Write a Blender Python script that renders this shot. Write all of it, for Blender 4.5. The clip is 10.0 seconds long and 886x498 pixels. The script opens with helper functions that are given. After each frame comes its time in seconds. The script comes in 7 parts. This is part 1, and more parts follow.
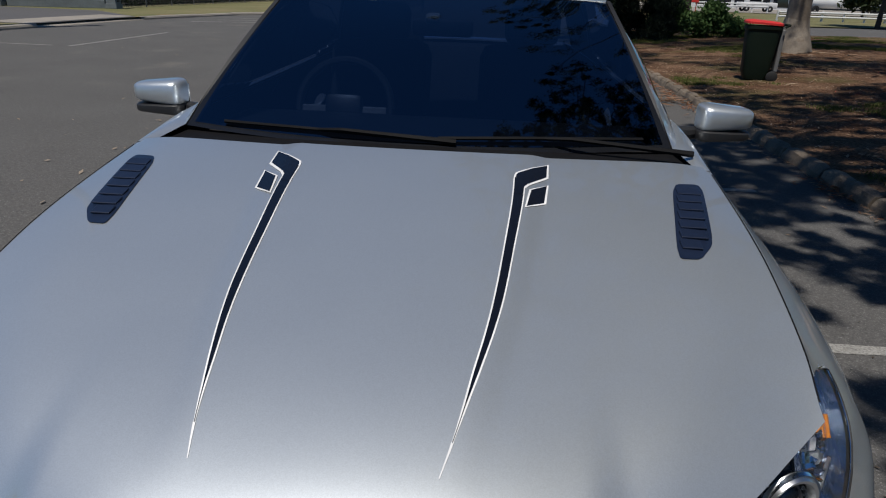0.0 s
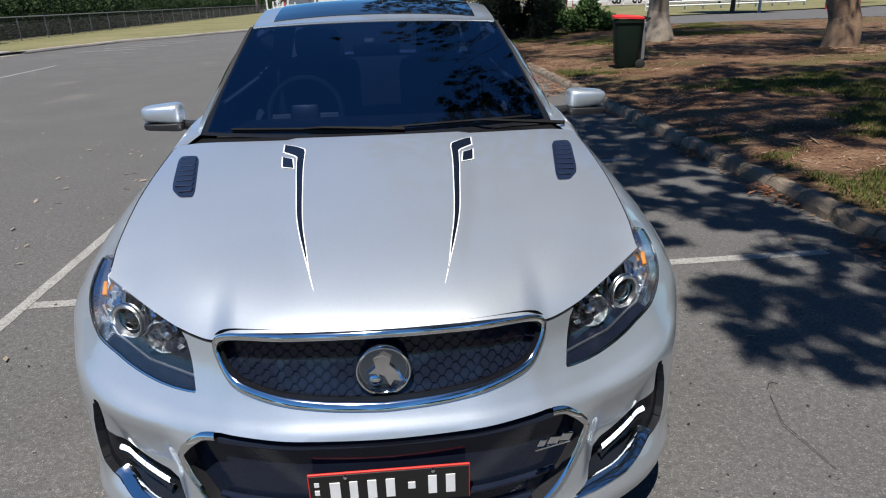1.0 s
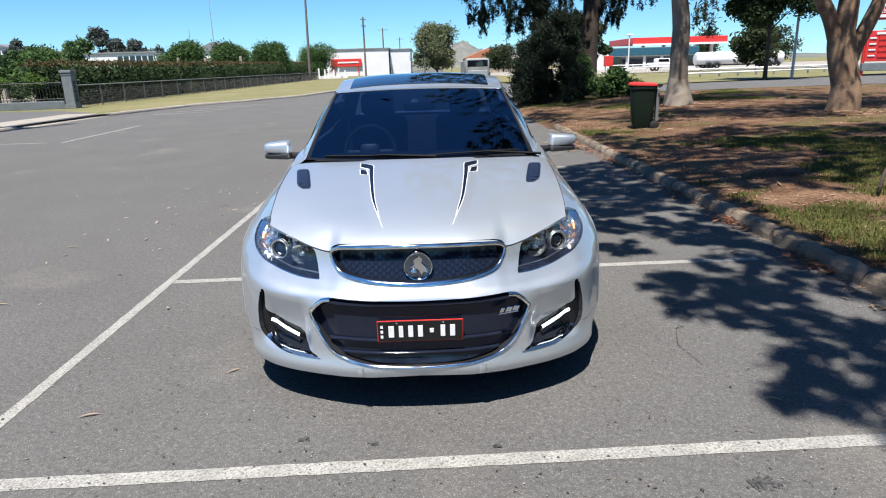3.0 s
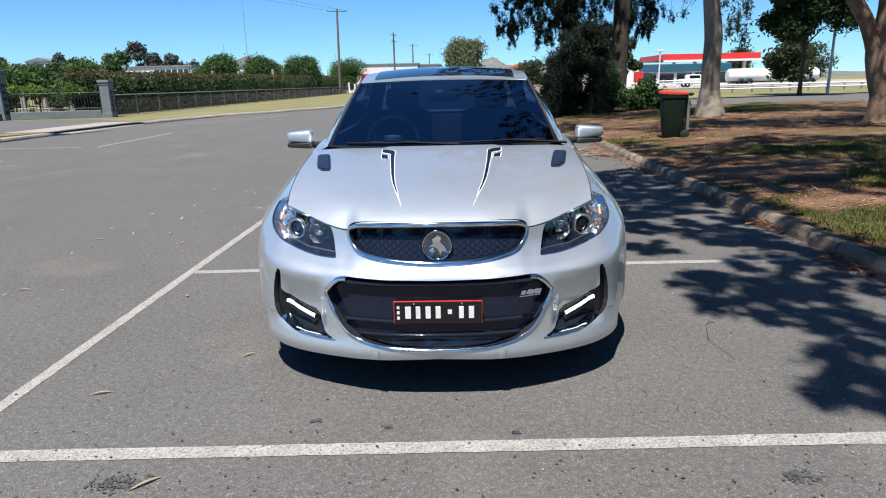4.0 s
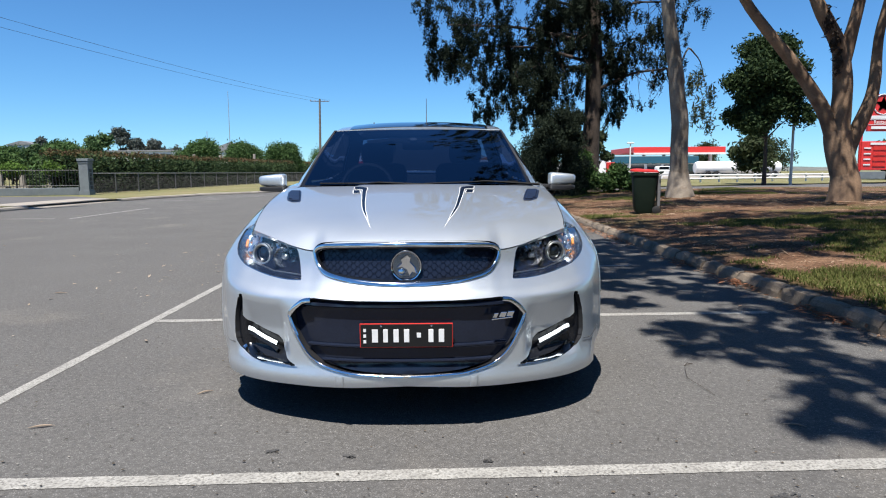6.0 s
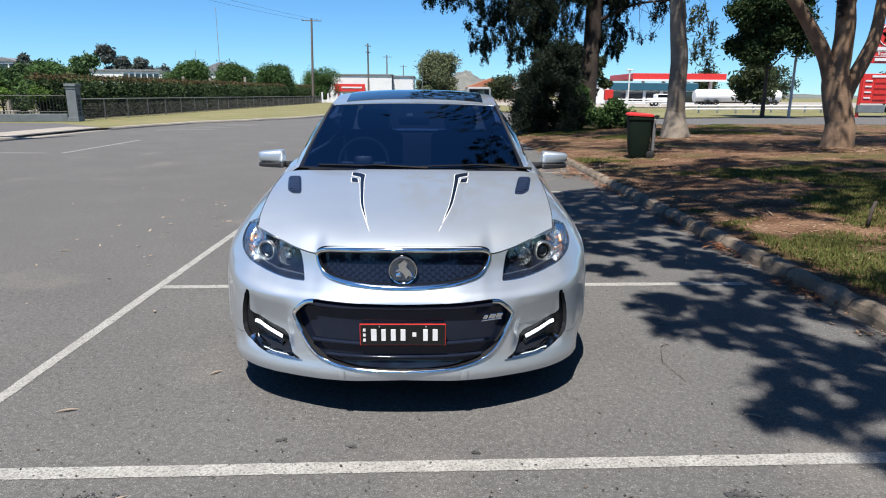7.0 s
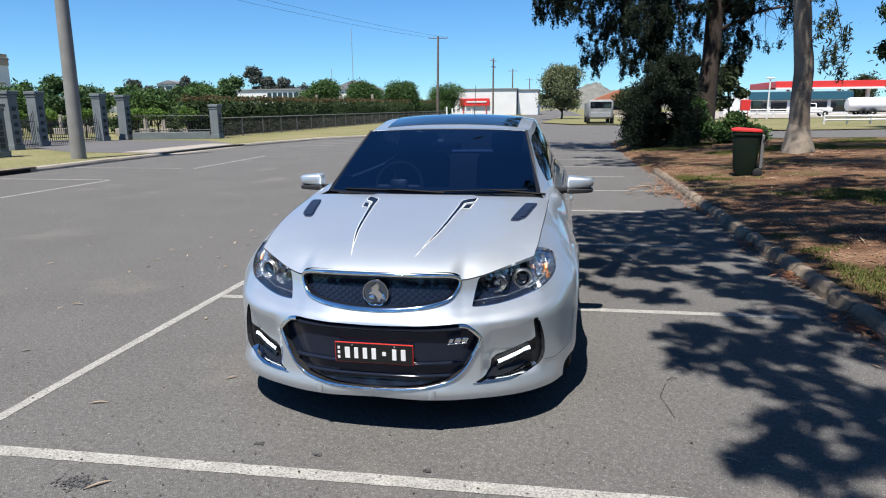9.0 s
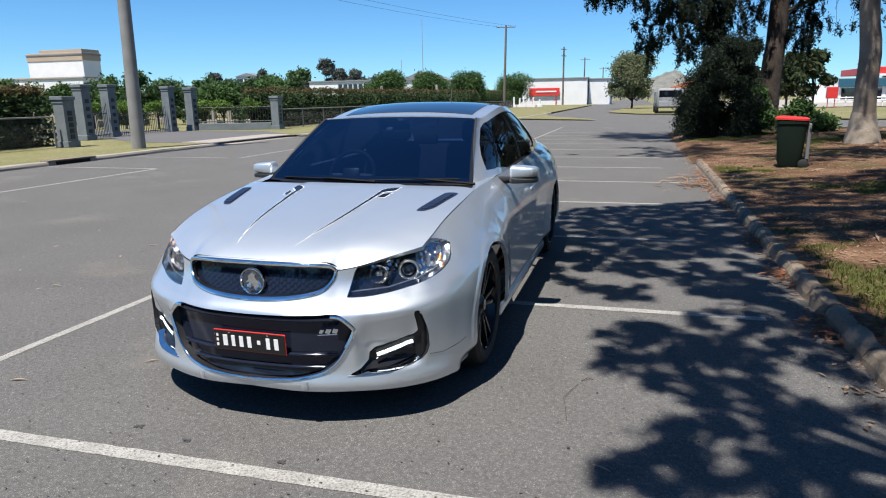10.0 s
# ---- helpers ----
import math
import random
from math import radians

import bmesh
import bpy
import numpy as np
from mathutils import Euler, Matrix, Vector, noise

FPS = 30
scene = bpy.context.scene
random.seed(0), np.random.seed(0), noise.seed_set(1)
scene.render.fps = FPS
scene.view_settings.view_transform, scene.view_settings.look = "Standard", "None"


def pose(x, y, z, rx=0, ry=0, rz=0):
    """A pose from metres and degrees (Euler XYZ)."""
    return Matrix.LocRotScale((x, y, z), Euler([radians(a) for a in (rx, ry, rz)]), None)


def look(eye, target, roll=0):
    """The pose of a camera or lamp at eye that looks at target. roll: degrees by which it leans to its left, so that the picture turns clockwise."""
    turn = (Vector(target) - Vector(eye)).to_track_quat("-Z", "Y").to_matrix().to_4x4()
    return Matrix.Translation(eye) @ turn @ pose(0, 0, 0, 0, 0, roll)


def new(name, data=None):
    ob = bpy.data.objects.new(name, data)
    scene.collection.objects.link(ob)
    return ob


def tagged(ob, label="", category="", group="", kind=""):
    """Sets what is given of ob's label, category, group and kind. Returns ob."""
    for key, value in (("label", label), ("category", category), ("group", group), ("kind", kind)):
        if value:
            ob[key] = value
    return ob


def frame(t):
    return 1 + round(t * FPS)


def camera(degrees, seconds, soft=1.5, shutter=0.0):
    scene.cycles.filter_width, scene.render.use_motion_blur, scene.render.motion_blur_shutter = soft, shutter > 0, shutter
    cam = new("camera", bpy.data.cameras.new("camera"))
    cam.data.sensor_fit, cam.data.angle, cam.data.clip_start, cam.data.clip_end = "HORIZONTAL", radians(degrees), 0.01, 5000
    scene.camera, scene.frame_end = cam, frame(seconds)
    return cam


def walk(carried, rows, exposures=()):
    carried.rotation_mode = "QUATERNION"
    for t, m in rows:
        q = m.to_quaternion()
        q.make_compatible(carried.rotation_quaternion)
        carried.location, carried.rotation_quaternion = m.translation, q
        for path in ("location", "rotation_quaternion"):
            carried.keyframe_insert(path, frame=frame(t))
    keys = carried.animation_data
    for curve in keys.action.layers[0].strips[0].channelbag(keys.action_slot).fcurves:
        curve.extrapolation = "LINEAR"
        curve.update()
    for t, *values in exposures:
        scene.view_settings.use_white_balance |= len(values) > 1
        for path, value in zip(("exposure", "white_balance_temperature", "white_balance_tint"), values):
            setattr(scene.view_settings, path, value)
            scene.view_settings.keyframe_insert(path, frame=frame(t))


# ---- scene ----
# camera and its walk
cam = camera(69.2, 10.0, soft=1.1)
PATH = [
    (0, (0.191, -0.416, 1.354), (0.068, 1.435, 0.604), 2.1),
    (0.5, (0.127, -0.759, 1.399), (0.116, 1.114, 0.699), -1.2),
    (1, (0.045, -1.198, 1.442), (0.188, 0.659, 0.713), -1.5),
    (1.5, (-0.004, -1.65, 1.472), (0.127, 0.217, 0.767), -2.0),
    (2, (-0.024, -2.016, 1.472), (0.109, -0.113, 0.872), -4.0),
    (2.5, (-0.001, -2.316, 1.484), (0.179, -0.424, 0.86), -3.1),
    (3, (0.072, -2.585, 1.49), (0.099, -0.662, 0.943), -1.6),
    (4.5, (0.1, -2.517, 1.194), (0.044, -0.57, 0.742), -1.2),
    (5, (0.112, -2.509, 1.078), (0.095, -0.531, 0.779), -0.9),
    (5.5, (0.129, -2.494, 0.954), (0.134, -0.507, 0.727), -0.8),
    (6.8, (0.113, -2.601, 1.34), (0.151, -0.642, 0.938), 0.3),
    (7, (0.12, -2.626, 1.404), (0.158, -0.681, 0.937), 0.4),
    (7.5, (0.12, -2.693, 1.488), (0.171, -0.747, 1.027), 0.9),
    (8, (0.157, -2.74, 1.502), (0.208, -0.793, 1.05), 0.8),
    (8.2, (0.244, -2.767, 1.507), (0.188, -0.818, 1.062), 0.3),
    (8.5, (0.459, -2.792, 1.513), (0.205, -0.856, 1.079), -0.6),
    (9, (0.808, -2.692, 1.493), (0.464, -0.769, 1.065), -0.5),
    (9.5, (1.201, -2.533, 1.484), (0.831, -0.617, 1.045), -0.2),
    (10, (1.646, -2.411, 1.461), (1.091, -0.544, 1.008), -0.9),
]
walk(cam, [(t, look(eye, target, roll)) for t, eye, target, roll in PATH], exposures=((0, -0.38), (0.5, 0.06), (1.0, 0.5), (1.5, 0.76), (2.0, 0.88), (2.5, 1.0), (3.0, 0.98), (4.3, 0.85), (10, 0.84)))

# sky and sun
SUN = Vector((-0.12, -0.36, 0.95)).normalized()
world = bpy.data.worlds.new("world")
scene.world = world
world.use_nodes = True
wn = world.node_tree.nodes
sky = wn.new("ShaderNodeTexSky")
sky.sky_type = "NISHITA"
sky.sun_disc = False
sky.sun_elevation = math.asin(SUN.z)
sky.sun_rotation = math.atan2(SUN.x, SUN.y)
sky.air_density, sky.dust_density, sky.ozone_density = 0.8, 0.0, 2.0
wn["Background"].inputs["Strength"].default_value = 0.0625
clear = wn.new("ShaderNodeMix")
clear.data_type, clear.blend_type = "RGBA", "MULTIPLY"
clear.inputs[0].default_value = 1.0
geo_w, up, low_tint = wn.new("ShaderNodeTexCoord"), wn.new("ShaderNodeSeparateXYZ"), wn.new("ShaderNodeMix")
height = wn.new("ShaderNodeMapRange")
height.interpolation_type = "SMOOTHSTEP"
height.inputs[1].default_value, height.inputs[2].default_value = 0.0, 0.2
low_tint.data_type = "RGBA"
low_tint.inputs[6].default_value, low_tint.inputs[7].default_value = (0.59, 0.97, 1.29, 1), (0.56, 1.01, 1.36, 1)
world.node_tree.links.new(geo_w.outputs["Generated"], up.inputs[0])
world.node_tree.links.new(up.outputs[2], height.inputs[0])
world.node_tree.links.new(height.outputs[0], low_tint.inputs[0])
world.node_tree.links.new(low_tint.outputs[2], clear.inputs[7])
world.node_tree.links.new(sky.outputs[0], clear.inputs[6])
world.node_tree.links.new(clear.outputs[2], wn["Background"].inputs["Color"])
sun_data = bpy.data.lights.new("sun", "SUN")
sun_data.energy, sun_data.angle, sun_data.color = 5.4, radians(0.53), (1.0, 0.95, 0.88)
sun = new("sun", sun_data)
sun.matrix_world = look(SUN * 60, (0, 0, 0))
# ---- materials ----
def nodes_of(m):
    m.use_nodes = True
    nt = m.node_tree
    return nt, nt.nodes["Principled BSDF"]


def pbr(name, c1, c2=None, scale=8.0, rough=0.6, metal=0.0, bump=0.0, fine=90.0, spread=0.12, stain=None, rand=0.0, coat=0.0, spec=0.5, relief=0.01):
    """Two-scale procedural surface: patches of c1 and c2, fine grain, optional stains and per-object variation."""
    m = bpy.data.materials.new(name)
    nt, bs = nodes_of(m)
    n, l = nt.nodes, nt.links
    geo = n.new("ShaderNodeNewGeometry")
    big = n.new("ShaderNodeTexNoise")
    big.inputs["Scale"].default_value, big.inputs["Detail"].default_value = scale, 5.0
    l.new(geo.outputs["Position"], big.inputs["Vector"])
    small = n.new("ShaderNodeTexNoise")
    small.inputs["Scale"].default_value, small.inputs["Detail"].default_value = fine, 3.0
    l.new(geo.outputs["Position"], small.inputs["Vector"])
    mix = n.new("ShaderNodeMix")
    mix.data_type = "RGBA"
    mix.inputs[6].default_value = (*c1, 1)
    mix.inputs[7].default_value = (*(c2 or [v * 0.8 for v in c1]), 1)
    ramp = n.new("ShaderNodeMapRange")
    ramp.inputs[1].default_value, ramp.inputs[2].default_value = 0.35, 0.65
    l.new(big.outputs[0], ramp.inputs[0])
    l.new(ramp.outputs[0], mix.inputs[0])
    last = mix.outputs[2]
    hsv = n.new("ShaderNodeHueSaturation")
    val = n.new("ShaderNodeMapRange")
    val.inputs[1].default_value, val.inputs[2].default_value = 0.25, 0.75
    val.inputs[3].default_value, val.inputs[4].default_value = 1 - spread, 1 + spread
    l.new(small.outputs[0], val.inputs[0])
    l.new(val.outputs[0], hsv.inputs["Value"])
    l.new(last, hsv.inputs["Color"])
    last = hsv.outputs[0]
    if stain:
        sn = n.new("ShaderNodeTexNoise")
        sn.inputs["Scale"].default_value, sn.inputs["Detail"].default_value = stain[1], 6.0
        l.new(geo.outputs["Position"], sn.inputs["Vector"])
        sr = n.new("ShaderNodeMapRange")
        sr.inputs[1].default_value, sr.inputs[2].default_value = stain[2], stain[2] + 0.12
        sr.inputs[4].default_value = stain[3]
        l.new(sn.outputs[0], sr.inputs[0])
        sm = n.new("ShaderNodeMix")
        sm.data_type = "RGBA"
        l.new(sr.outputs[0], sm.inputs[0])
        l.new(last, sm.inputs[6])
        sm.inputs[7].default_value = (*stain[0], 1)
        last = sm.outputs[2]
    if rand:
        for sock, source in (("Random", "ShaderNodeObjectInfo"), ("Random Per Island", "ShaderNodeNewGeometry")):
            info = n.new(source)
            h2 = n.new("ShaderNodeHueSaturation")
            rv = n.new("ShaderNodeMapRange")
            rv.inputs[3].default_value, rv.inputs[4].default_value = 1 - rand, 1 + rand
            l.new(info.outputs[sock], rv.inputs[0])
            l.new(rv.outputs[0], h2.inputs["Value"])
            l.new(last, h2.inputs["Color"])
            last = h2.outputs[0]
    l.new(last, bs.inputs["Base Color"])
    bs.inputs["Roughness"].default_value, bs.inputs["Metallic"].default_value = rough, metal
    bs.inputs["Coat Weight"].default_value, bs.inputs["Coat Roughness"].default_value = coat, 0.03
    bs.inputs["Specular IOR Level"].default_value = spec
    if bump:
        b = n.new("ShaderNodeBump")
        b.inputs["Strength"].default_value, b.inputs["Distance"].default_value = bump, relief
        l.new(small.outputs[0], b.inputs["Height"])
        l.new(b.outputs[0], bs.inputs["Normal"])
    return m


def glass(name, tint, gloss=0.02, ior=1.58, sheen=(1, 1, 1)):
    """A thin pane: tinted see-through with a reflection by Fresnel, coloured by sheen."""
    m = bpy.data.materials.new(name)
    m.use_nodes = True
    n, l = m.node_tree.nodes, m.node_tree.links
    n.clear()
    out = n.new("ShaderNodeOutputMaterial")
    tr, gl, mx, fr = n.new("ShaderNodeBsdfTransparent"), n.new("ShaderNodeBsdfGlossy"), n.new("ShaderNodeMixShader"), n.new("ShaderNodeFresnel")
    tr.inputs[0].default_value = (*tint, 1)
    gl.inputs["Roughness"].default_value = gloss
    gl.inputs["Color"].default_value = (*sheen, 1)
    fr.inputs[0].default_value = ior
    l.new(fr.outputs[0], mx.inputs[0]), l.new(tr.outputs[0], mx.inputs[1]), l.new(gl.outputs[0], mx.inputs[2]), l.new(mx.outputs[0], out.inputs[0])
    return m


def glow(name, colour, strength):
    m = bpy.data.materials.new(name)
    nt, bs = nodes_of(m)
    bs.inputs["Base Color"].default_value = (*colour, 1)
    bs.inputs["Emission Color"].default_value = (*colour, 1)
    bs.inputs["Emission Strength"].default_value = strength
    return m


def leafy(name, c1, c2, rough=0.75):
    """Leaves: colour varies leaf by leaf, a little light passes through."""
    m = bpy.data.materials.new(name)
    nt, bs = nodes_of(m)
    n, l = nt.nodes, nt.links
    geo = n.new("ShaderNodeNewGeometry")
    mix = n.new("ShaderNodeMix")
    mix.data_type = "RGBA"
    mix.inputs[6].default_value, mix.inputs[7].default_value = (*c1, 1), (*c2, 1)
    l.new(geo.outputs["Random Per Island"], mix.inputs[0])
    l.new(mix.outputs[2], bs.inputs["Base Color"])
    bs.inputs["Roughness"].default_value, bs.inputs["Specular IOR Level"].default_value = rough, 0.12
    tl, ms, out = n.new("ShaderNodeBsdfTranslucent"), n.new("ShaderNodeMixShader"), n["Material Output"]
    l.new(mix.outputs[2], tl.inputs[0])
    ms.inputs[0].default_value = 0.25
    l.new(bs.outputs[0], ms.inputs[1]), l.new(tl.outputs[0], ms.inputs[2]), l.new(ms.outputs[0], out.inputs[0])
    return m


def paint_metal(name, colour, flake):
    """Metallic car paint: fine flakes under a clear coat."""
    m = bpy.data.materials.new(name)
    nt, bs = nodes_of(m)
    n, l = nt.nodes, nt.links
    geo, cell, b = n.new("ShaderNodeNewGeometry"), n.new("ShaderNodeTexVoronoi"), n.new("ShaderNodeBump")
    cell.inputs["Scale"].default_value = 900
    l.new(geo.outputs["Position"], cell.inputs["Vector"])
    dust = n.new("ShaderNodeTexNoise")
    dust.inputs["Scale"].default_value, dust.inputs["Detail"].default_value = 6, 6
    l.new(geo.outputs["Position"], dust.inputs["Vector"])
    rr = n.new("ShaderNodeMapRange")
    rr.inputs[3].default_value, rr.inputs[4].default_value = flake - 0.015, flake + 0.02
    l.new(dust.outputs[0], rr.inputs[0])
    l.new(rr.outputs[0], bs.inputs["Roughness"])
    hs, vv = n.new("ShaderNodeHueSaturation"), n.new("ShaderNodeMapRange")
    vv.inputs[3].default_value, vv.inputs[4].default_value = 0.93, 1.05
    hs.inputs["Color"].default_value = (*colour, 1)
    sep = n.new("ShaderNodeSeparateColor")
    l.new(cell.outputs["Color"], sep.inputs[0])
    l.new(sep.outputs[0], vv.inputs[0])
    l.new(vv.outputs[0], hs.inputs["Value"])
    l.new(hs.outputs[0], bs.inputs["Base Color"])
    bs.inputs["Metallic"].default_value = 0.78
    bs.inputs["Coat Weight"].default_value, bs.inputs["Coat Roughness"].default_value = 1.0, 0.02
    return m


def asphalt(name, c1, c2):
    """Worn asphalt: pale and dark stone chips in a grey binder, broad patches, tyre-polished and sandy areas."""
    m = pbr(name, c1, c2, scale=0.9, rough=0.88, bump=0.0, fine=70, spread=0.14, stain=((0.2, 0.183, 0.16), 0.8, 0.6, 0.28), spec=0.12)
    nt, bs = nodes_of(m)
    n, l = nt.nodes, nt.links
    geo, cell, sep = n.new("ShaderNodeNewGeometry"), n.new("ShaderNodeTexVoronoi"), n.new("ShaderNodeSeparateColor")
    cell.inputs["Scale"].default_value = 240
    l.new(geo.outputs["Position"], cell.inputs["Vector"])
    l.new(cell.outputs["Color"], sep.inputs[0])
    curve = n.new("ShaderNodeMath")
    curve.operation = "POWER"
    curve.inputs[1].default_value = 9.0
    l.new(sep.outputs[0], curve.inputs[0])
    rng_, hs = n.new("ShaderNodeMapRange"), n.new("ShaderNodeHueSaturation")
    rng_.inputs[3].default_value, rng_.inputs[4].default_value = 0.93, 1.9
    l.new(curve.outputs[0], rng_.inputs[0])
    clot, patch, both = n.new("ShaderNodeTexNoise"), n.new("ShaderNodeMapRange"), n.new("ShaderNodeMath")
    clot.inputs["Scale"].default_value, clot.inputs["Detail"].default_value, clot.inputs["Roughness"].default_value = 38, 4, 0.75
    l.new(geo.outputs["Position"], clot.inputs["Vector"])
    patch.inputs[1].default_value, patch.inputs[2].default_value, patch.inputs[3].default_value, patch.inputs[4].default_value = 0.3, 0.7, 0.74, 1.26
    l.new(clot.outputs[0], patch.inputs[0])
    both.operation = "MULTIPLY"
    l.new(rng_.outputs[0], both.inputs[0])
    l.new(patch.outputs[0], both.inputs[1])
    l.new(both.outputs[0], hs.inputs["Value"])
    before = bs.inputs["Base Color"].links[0].from_socket
    l.new(before, hs.inputs["Color"])
    l.new(hs.outputs[0], bs.inputs["Base Color"])
    b = n.new("ShaderNodeBump")
    b.inputs["Strength"].default_value, b.inputs["Distance"].default_value = 0.7, 0.004
    l.new(cell.outputs["Distance"], b.inputs["Height"])
    l.new(b.outputs[0], bs.inputs["Normal"])
    return m


SILVER = paint_metal("silver_paint", (0.605, 0.648, 0.682), 0.40)
CHROME = pbr("chrome", (0.86, 0.87, 0.88), rough=0.06, metal=1.0, spread=0.01)
GLOSS_BLACK = pbr("gloss_black", (0.011, 0.012, 0.015), rough=0.16, spread=0.05, spec=0.35)
BLACK_PLASTIC = pbr("black_plastic", (0.018, 0.018, 0.02), rough=0.45, bump=0.1, fine=300, relief=0.002)
MATT_BLACK = pbr("matt_black", (0.008, 0.008, 0.009), rough=0.6, spec=0.1)
NAVY = pbr("navy_vinyl", (0.006, 0.007, 0.012), rough=0.25)
WHITE_VINYL = pbr("white_vinyl", (0.85, 0.85, 0.85), rough=0.3, spread=0.02)
RUBBER = pbr("rubber", (0.0105, 0.0105, 0.01125), rough=0.75, bump=0.2, fine=120, relief=0.004)
# blue sheen and high ior put a deep-blue sky reflection into the windscreen
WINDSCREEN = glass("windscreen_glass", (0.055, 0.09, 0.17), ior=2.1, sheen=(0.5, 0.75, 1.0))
REAR_GLASS = glass("rear_window_glass", (0.3, 0.38, 0.46))
TINTED = glass("tinted_glass", (0.08, 0.09, 0.1))
CLEAR = glass("clear_lens", (0.93, 0.94, 0.95))
DARK_GLASS = pbr("dark_glass", (0.006, 0.008, 0.012), rough=0.04, spread=0.01, coat=1.0)
REFLECTOR = pbr("reflector", (0.85, 0.87, 0.9), rough=0.3, metal=1.0, spread=0.02)
# the grille is black; its navy base stands for reflected sky
GRILLE_SKY_TINT = pbr("sky_tinted_black_plastic", (0.011, 0.015, 0.028), rough=0.07, spread=0.1, spec=0.4, bump=0.04, fine=140, relief=0.004)
# blue base colour gives the black vent slats their sky reflection
LOUVRE = pbr("sky_tinted_louvre", (0.01, 0.017, 0.04), rough=0.35, spread=0.1)
# blue of the next two surfaces stands for sky reflected in the lens
HOUSING = pbr("navy_lamp_housing", (0.008, 0.011, 0.022), rough=0.12, spread=0.3, bump=0.2, fine=60)
SKY_CHROME = pbr("sky_tinted_reflector", (0.72, 0.79, 0.88), rough=0.14, metal=1.0, spread=0.05, bump=0.25, fine=70, relief=0.006)
DARK_CHROME = pbr("dark_chrome", (0.2, 0.24, 0.3), rough=0.22, metal=1.0, spread=0.05)
FACET = pbr("faceted_reflector", (0.85, 0.88, 0.92), rough=0.22, metal=1.0, spread=0.2, bump=1.0, fine=90, relief=0.02)
AMBER = pbr("amber_plastic", (0.75, 0.25, 0.03), rough=0.15)
LED = glow("led_strip", (0.9, 0.97, 1.0), 0.85)
PLATE_BLACK = pbr("plate_black", (0.009, 0.009, 0.00975), rough=0.35)
PLATE_RED = pbr("plate_red", (0.6, 0.03, 0.02), rough=0.4)
PLATE_WHITE = pbr("plate_white", (0.85, 0.85, 0.84), rough=0.4, spread=0.03)
SEAT = pbr("dark_cloth", (0.015, 0.015, 0.0165), rough=0.9, bump=0.2, fine=250)
TRIM_GREY = pbr("grey_trim", (0.15, 0.15, 0.15), rough=0.7)

ASPHALT = asphalt("asphalt", (0.1035, 0.1010, 0.0982), (0.0937, 0.0912, 0.0888))
ASPHALT_OLD = pbr("asphalt_far", (0.0885, 0.08475, 0.08325), (0.07493, 0.07215, 0.07215), scale=0.2, rough=0.9, bump=0.3, fine=60, spread=0.2)
LINE = pbr("line_paint", (0.285, 0.279, 0.26), (0.225, 0.219, 0.203), scale=9, rough=0.8, bump=0.5, fine=110, spread=0.28, relief=0.006, stain=((0.095, 0.09, 0.083), 90, 0.5, 0.7))
LINE_OLD = pbr("worn_line_paint", (0.285, 0.2775, 0.2625), (0.2025, 0.195, 0.1837), scale=5, rough=0.85, spread=0.2, stain=((0.0975, 0.09375, 0.09), 30, 0.55, 0.8))
CONCRETE = pbr("kerb_concrete", (0.1995, 0.1583, 0.1162), (0.1222, 0.0975, 0.07215), scale=3, rough=0.9, bump=0.5, fine=70, spread=0.22, relief=0.01, stain=((0.0666, 0.0555, 0.0444), 6, 0.58, 0.7), rand=0.12)
CONCRETE_PALE = pbr("pale_concrete", (0.2775, 0.2498, 0.2108), (0.2333, 0.2108, 0.183), scale=2, rough=0.9, bump=0.3, spread=0.15)
BARK_PALE = pbr("gum_bark", (0.2333, 0.1995, 0.1613), (0.15, 0.1222, 0.0945), scale=2.2, rough=0.85, bump=0.4, fine=30, spread=0.15, stain=((0.111, 0.0666, 0.03885), 3.0, 0.58, 0.7))
BARK_TAN = pbr("tan_gum_bark", (0.255, 0.1665, 0.1028), (0.1552, 0.09975, 0.06382), scale=1.8, rough=0.85, bump=0.5, fine=26, spread=0.2, stain=((0.07215, 0.04717, 0.0333), 2.2, 0.56, 0.75))
BARK_DARK = pbr("dark_bark", (0.05625, 0.0405, 0.0315), (0.03375, 0.0255, 0.02025), scale=4, rough=0.95, bump=0.8, fine=25, spread=0.3, relief=0.03)
GREY_POST = pbr("grey_painted_brick", (0.145, 0.168, 0.178), (0.118, 0.136, 0.145), scale=3, rough=0.8, bump=0.3, fine=40)
DARK_STEEL = pbr("dark_steel", (0.0225, 0.024, 0.02475), rough=0.6)
FENCE_STEEL = pbr("weathered_steel", (0.21, 0.21, 0.2025), rough=0.6, metal=0.3)
CONCRETE_POLE = pbr("grey_spun_concrete", (0.225, 0.222, 0.212), (0.18, 0.177, 0.168), scale=2, rough=0.85, bump=0.3, fine=60, spread=0.15)
TIMBER_POLE = pbr("timber_pole", (0.144, 0.1222, 0.1057), (0.111, 0.0945, 0.08325), scale=3, rough=0.9, bump=0.4, fine=40)
GALV = pbr("galvanised", (0.375, 0.3825, 0.39), rough=0.45, metal=0.4)
WHITE_PAINT = pbr("white_paint", (0.663, 0.663, 0.6545), (0.612, 0.612, 0.6035), scale=0.6, rough=0.6, spread=0.05)
TAN_RENDER = pbr("tan_render", (0.375, 0.3, 0.225), (0.345, 0.2775, 0.21), scale=0.3, rough=0.85, spread=0.06)
CREAM = pbr("cream_render", (0.3443, 0.2888, 0.2333), (0.3052, 0.255, 0.2055), scale=0.4, rough=0.8, spread=0.05)
RED_PAINT = pbr("red_paint", (0.62, 0.035, 0.03), rough=0.4, spread=0.05)
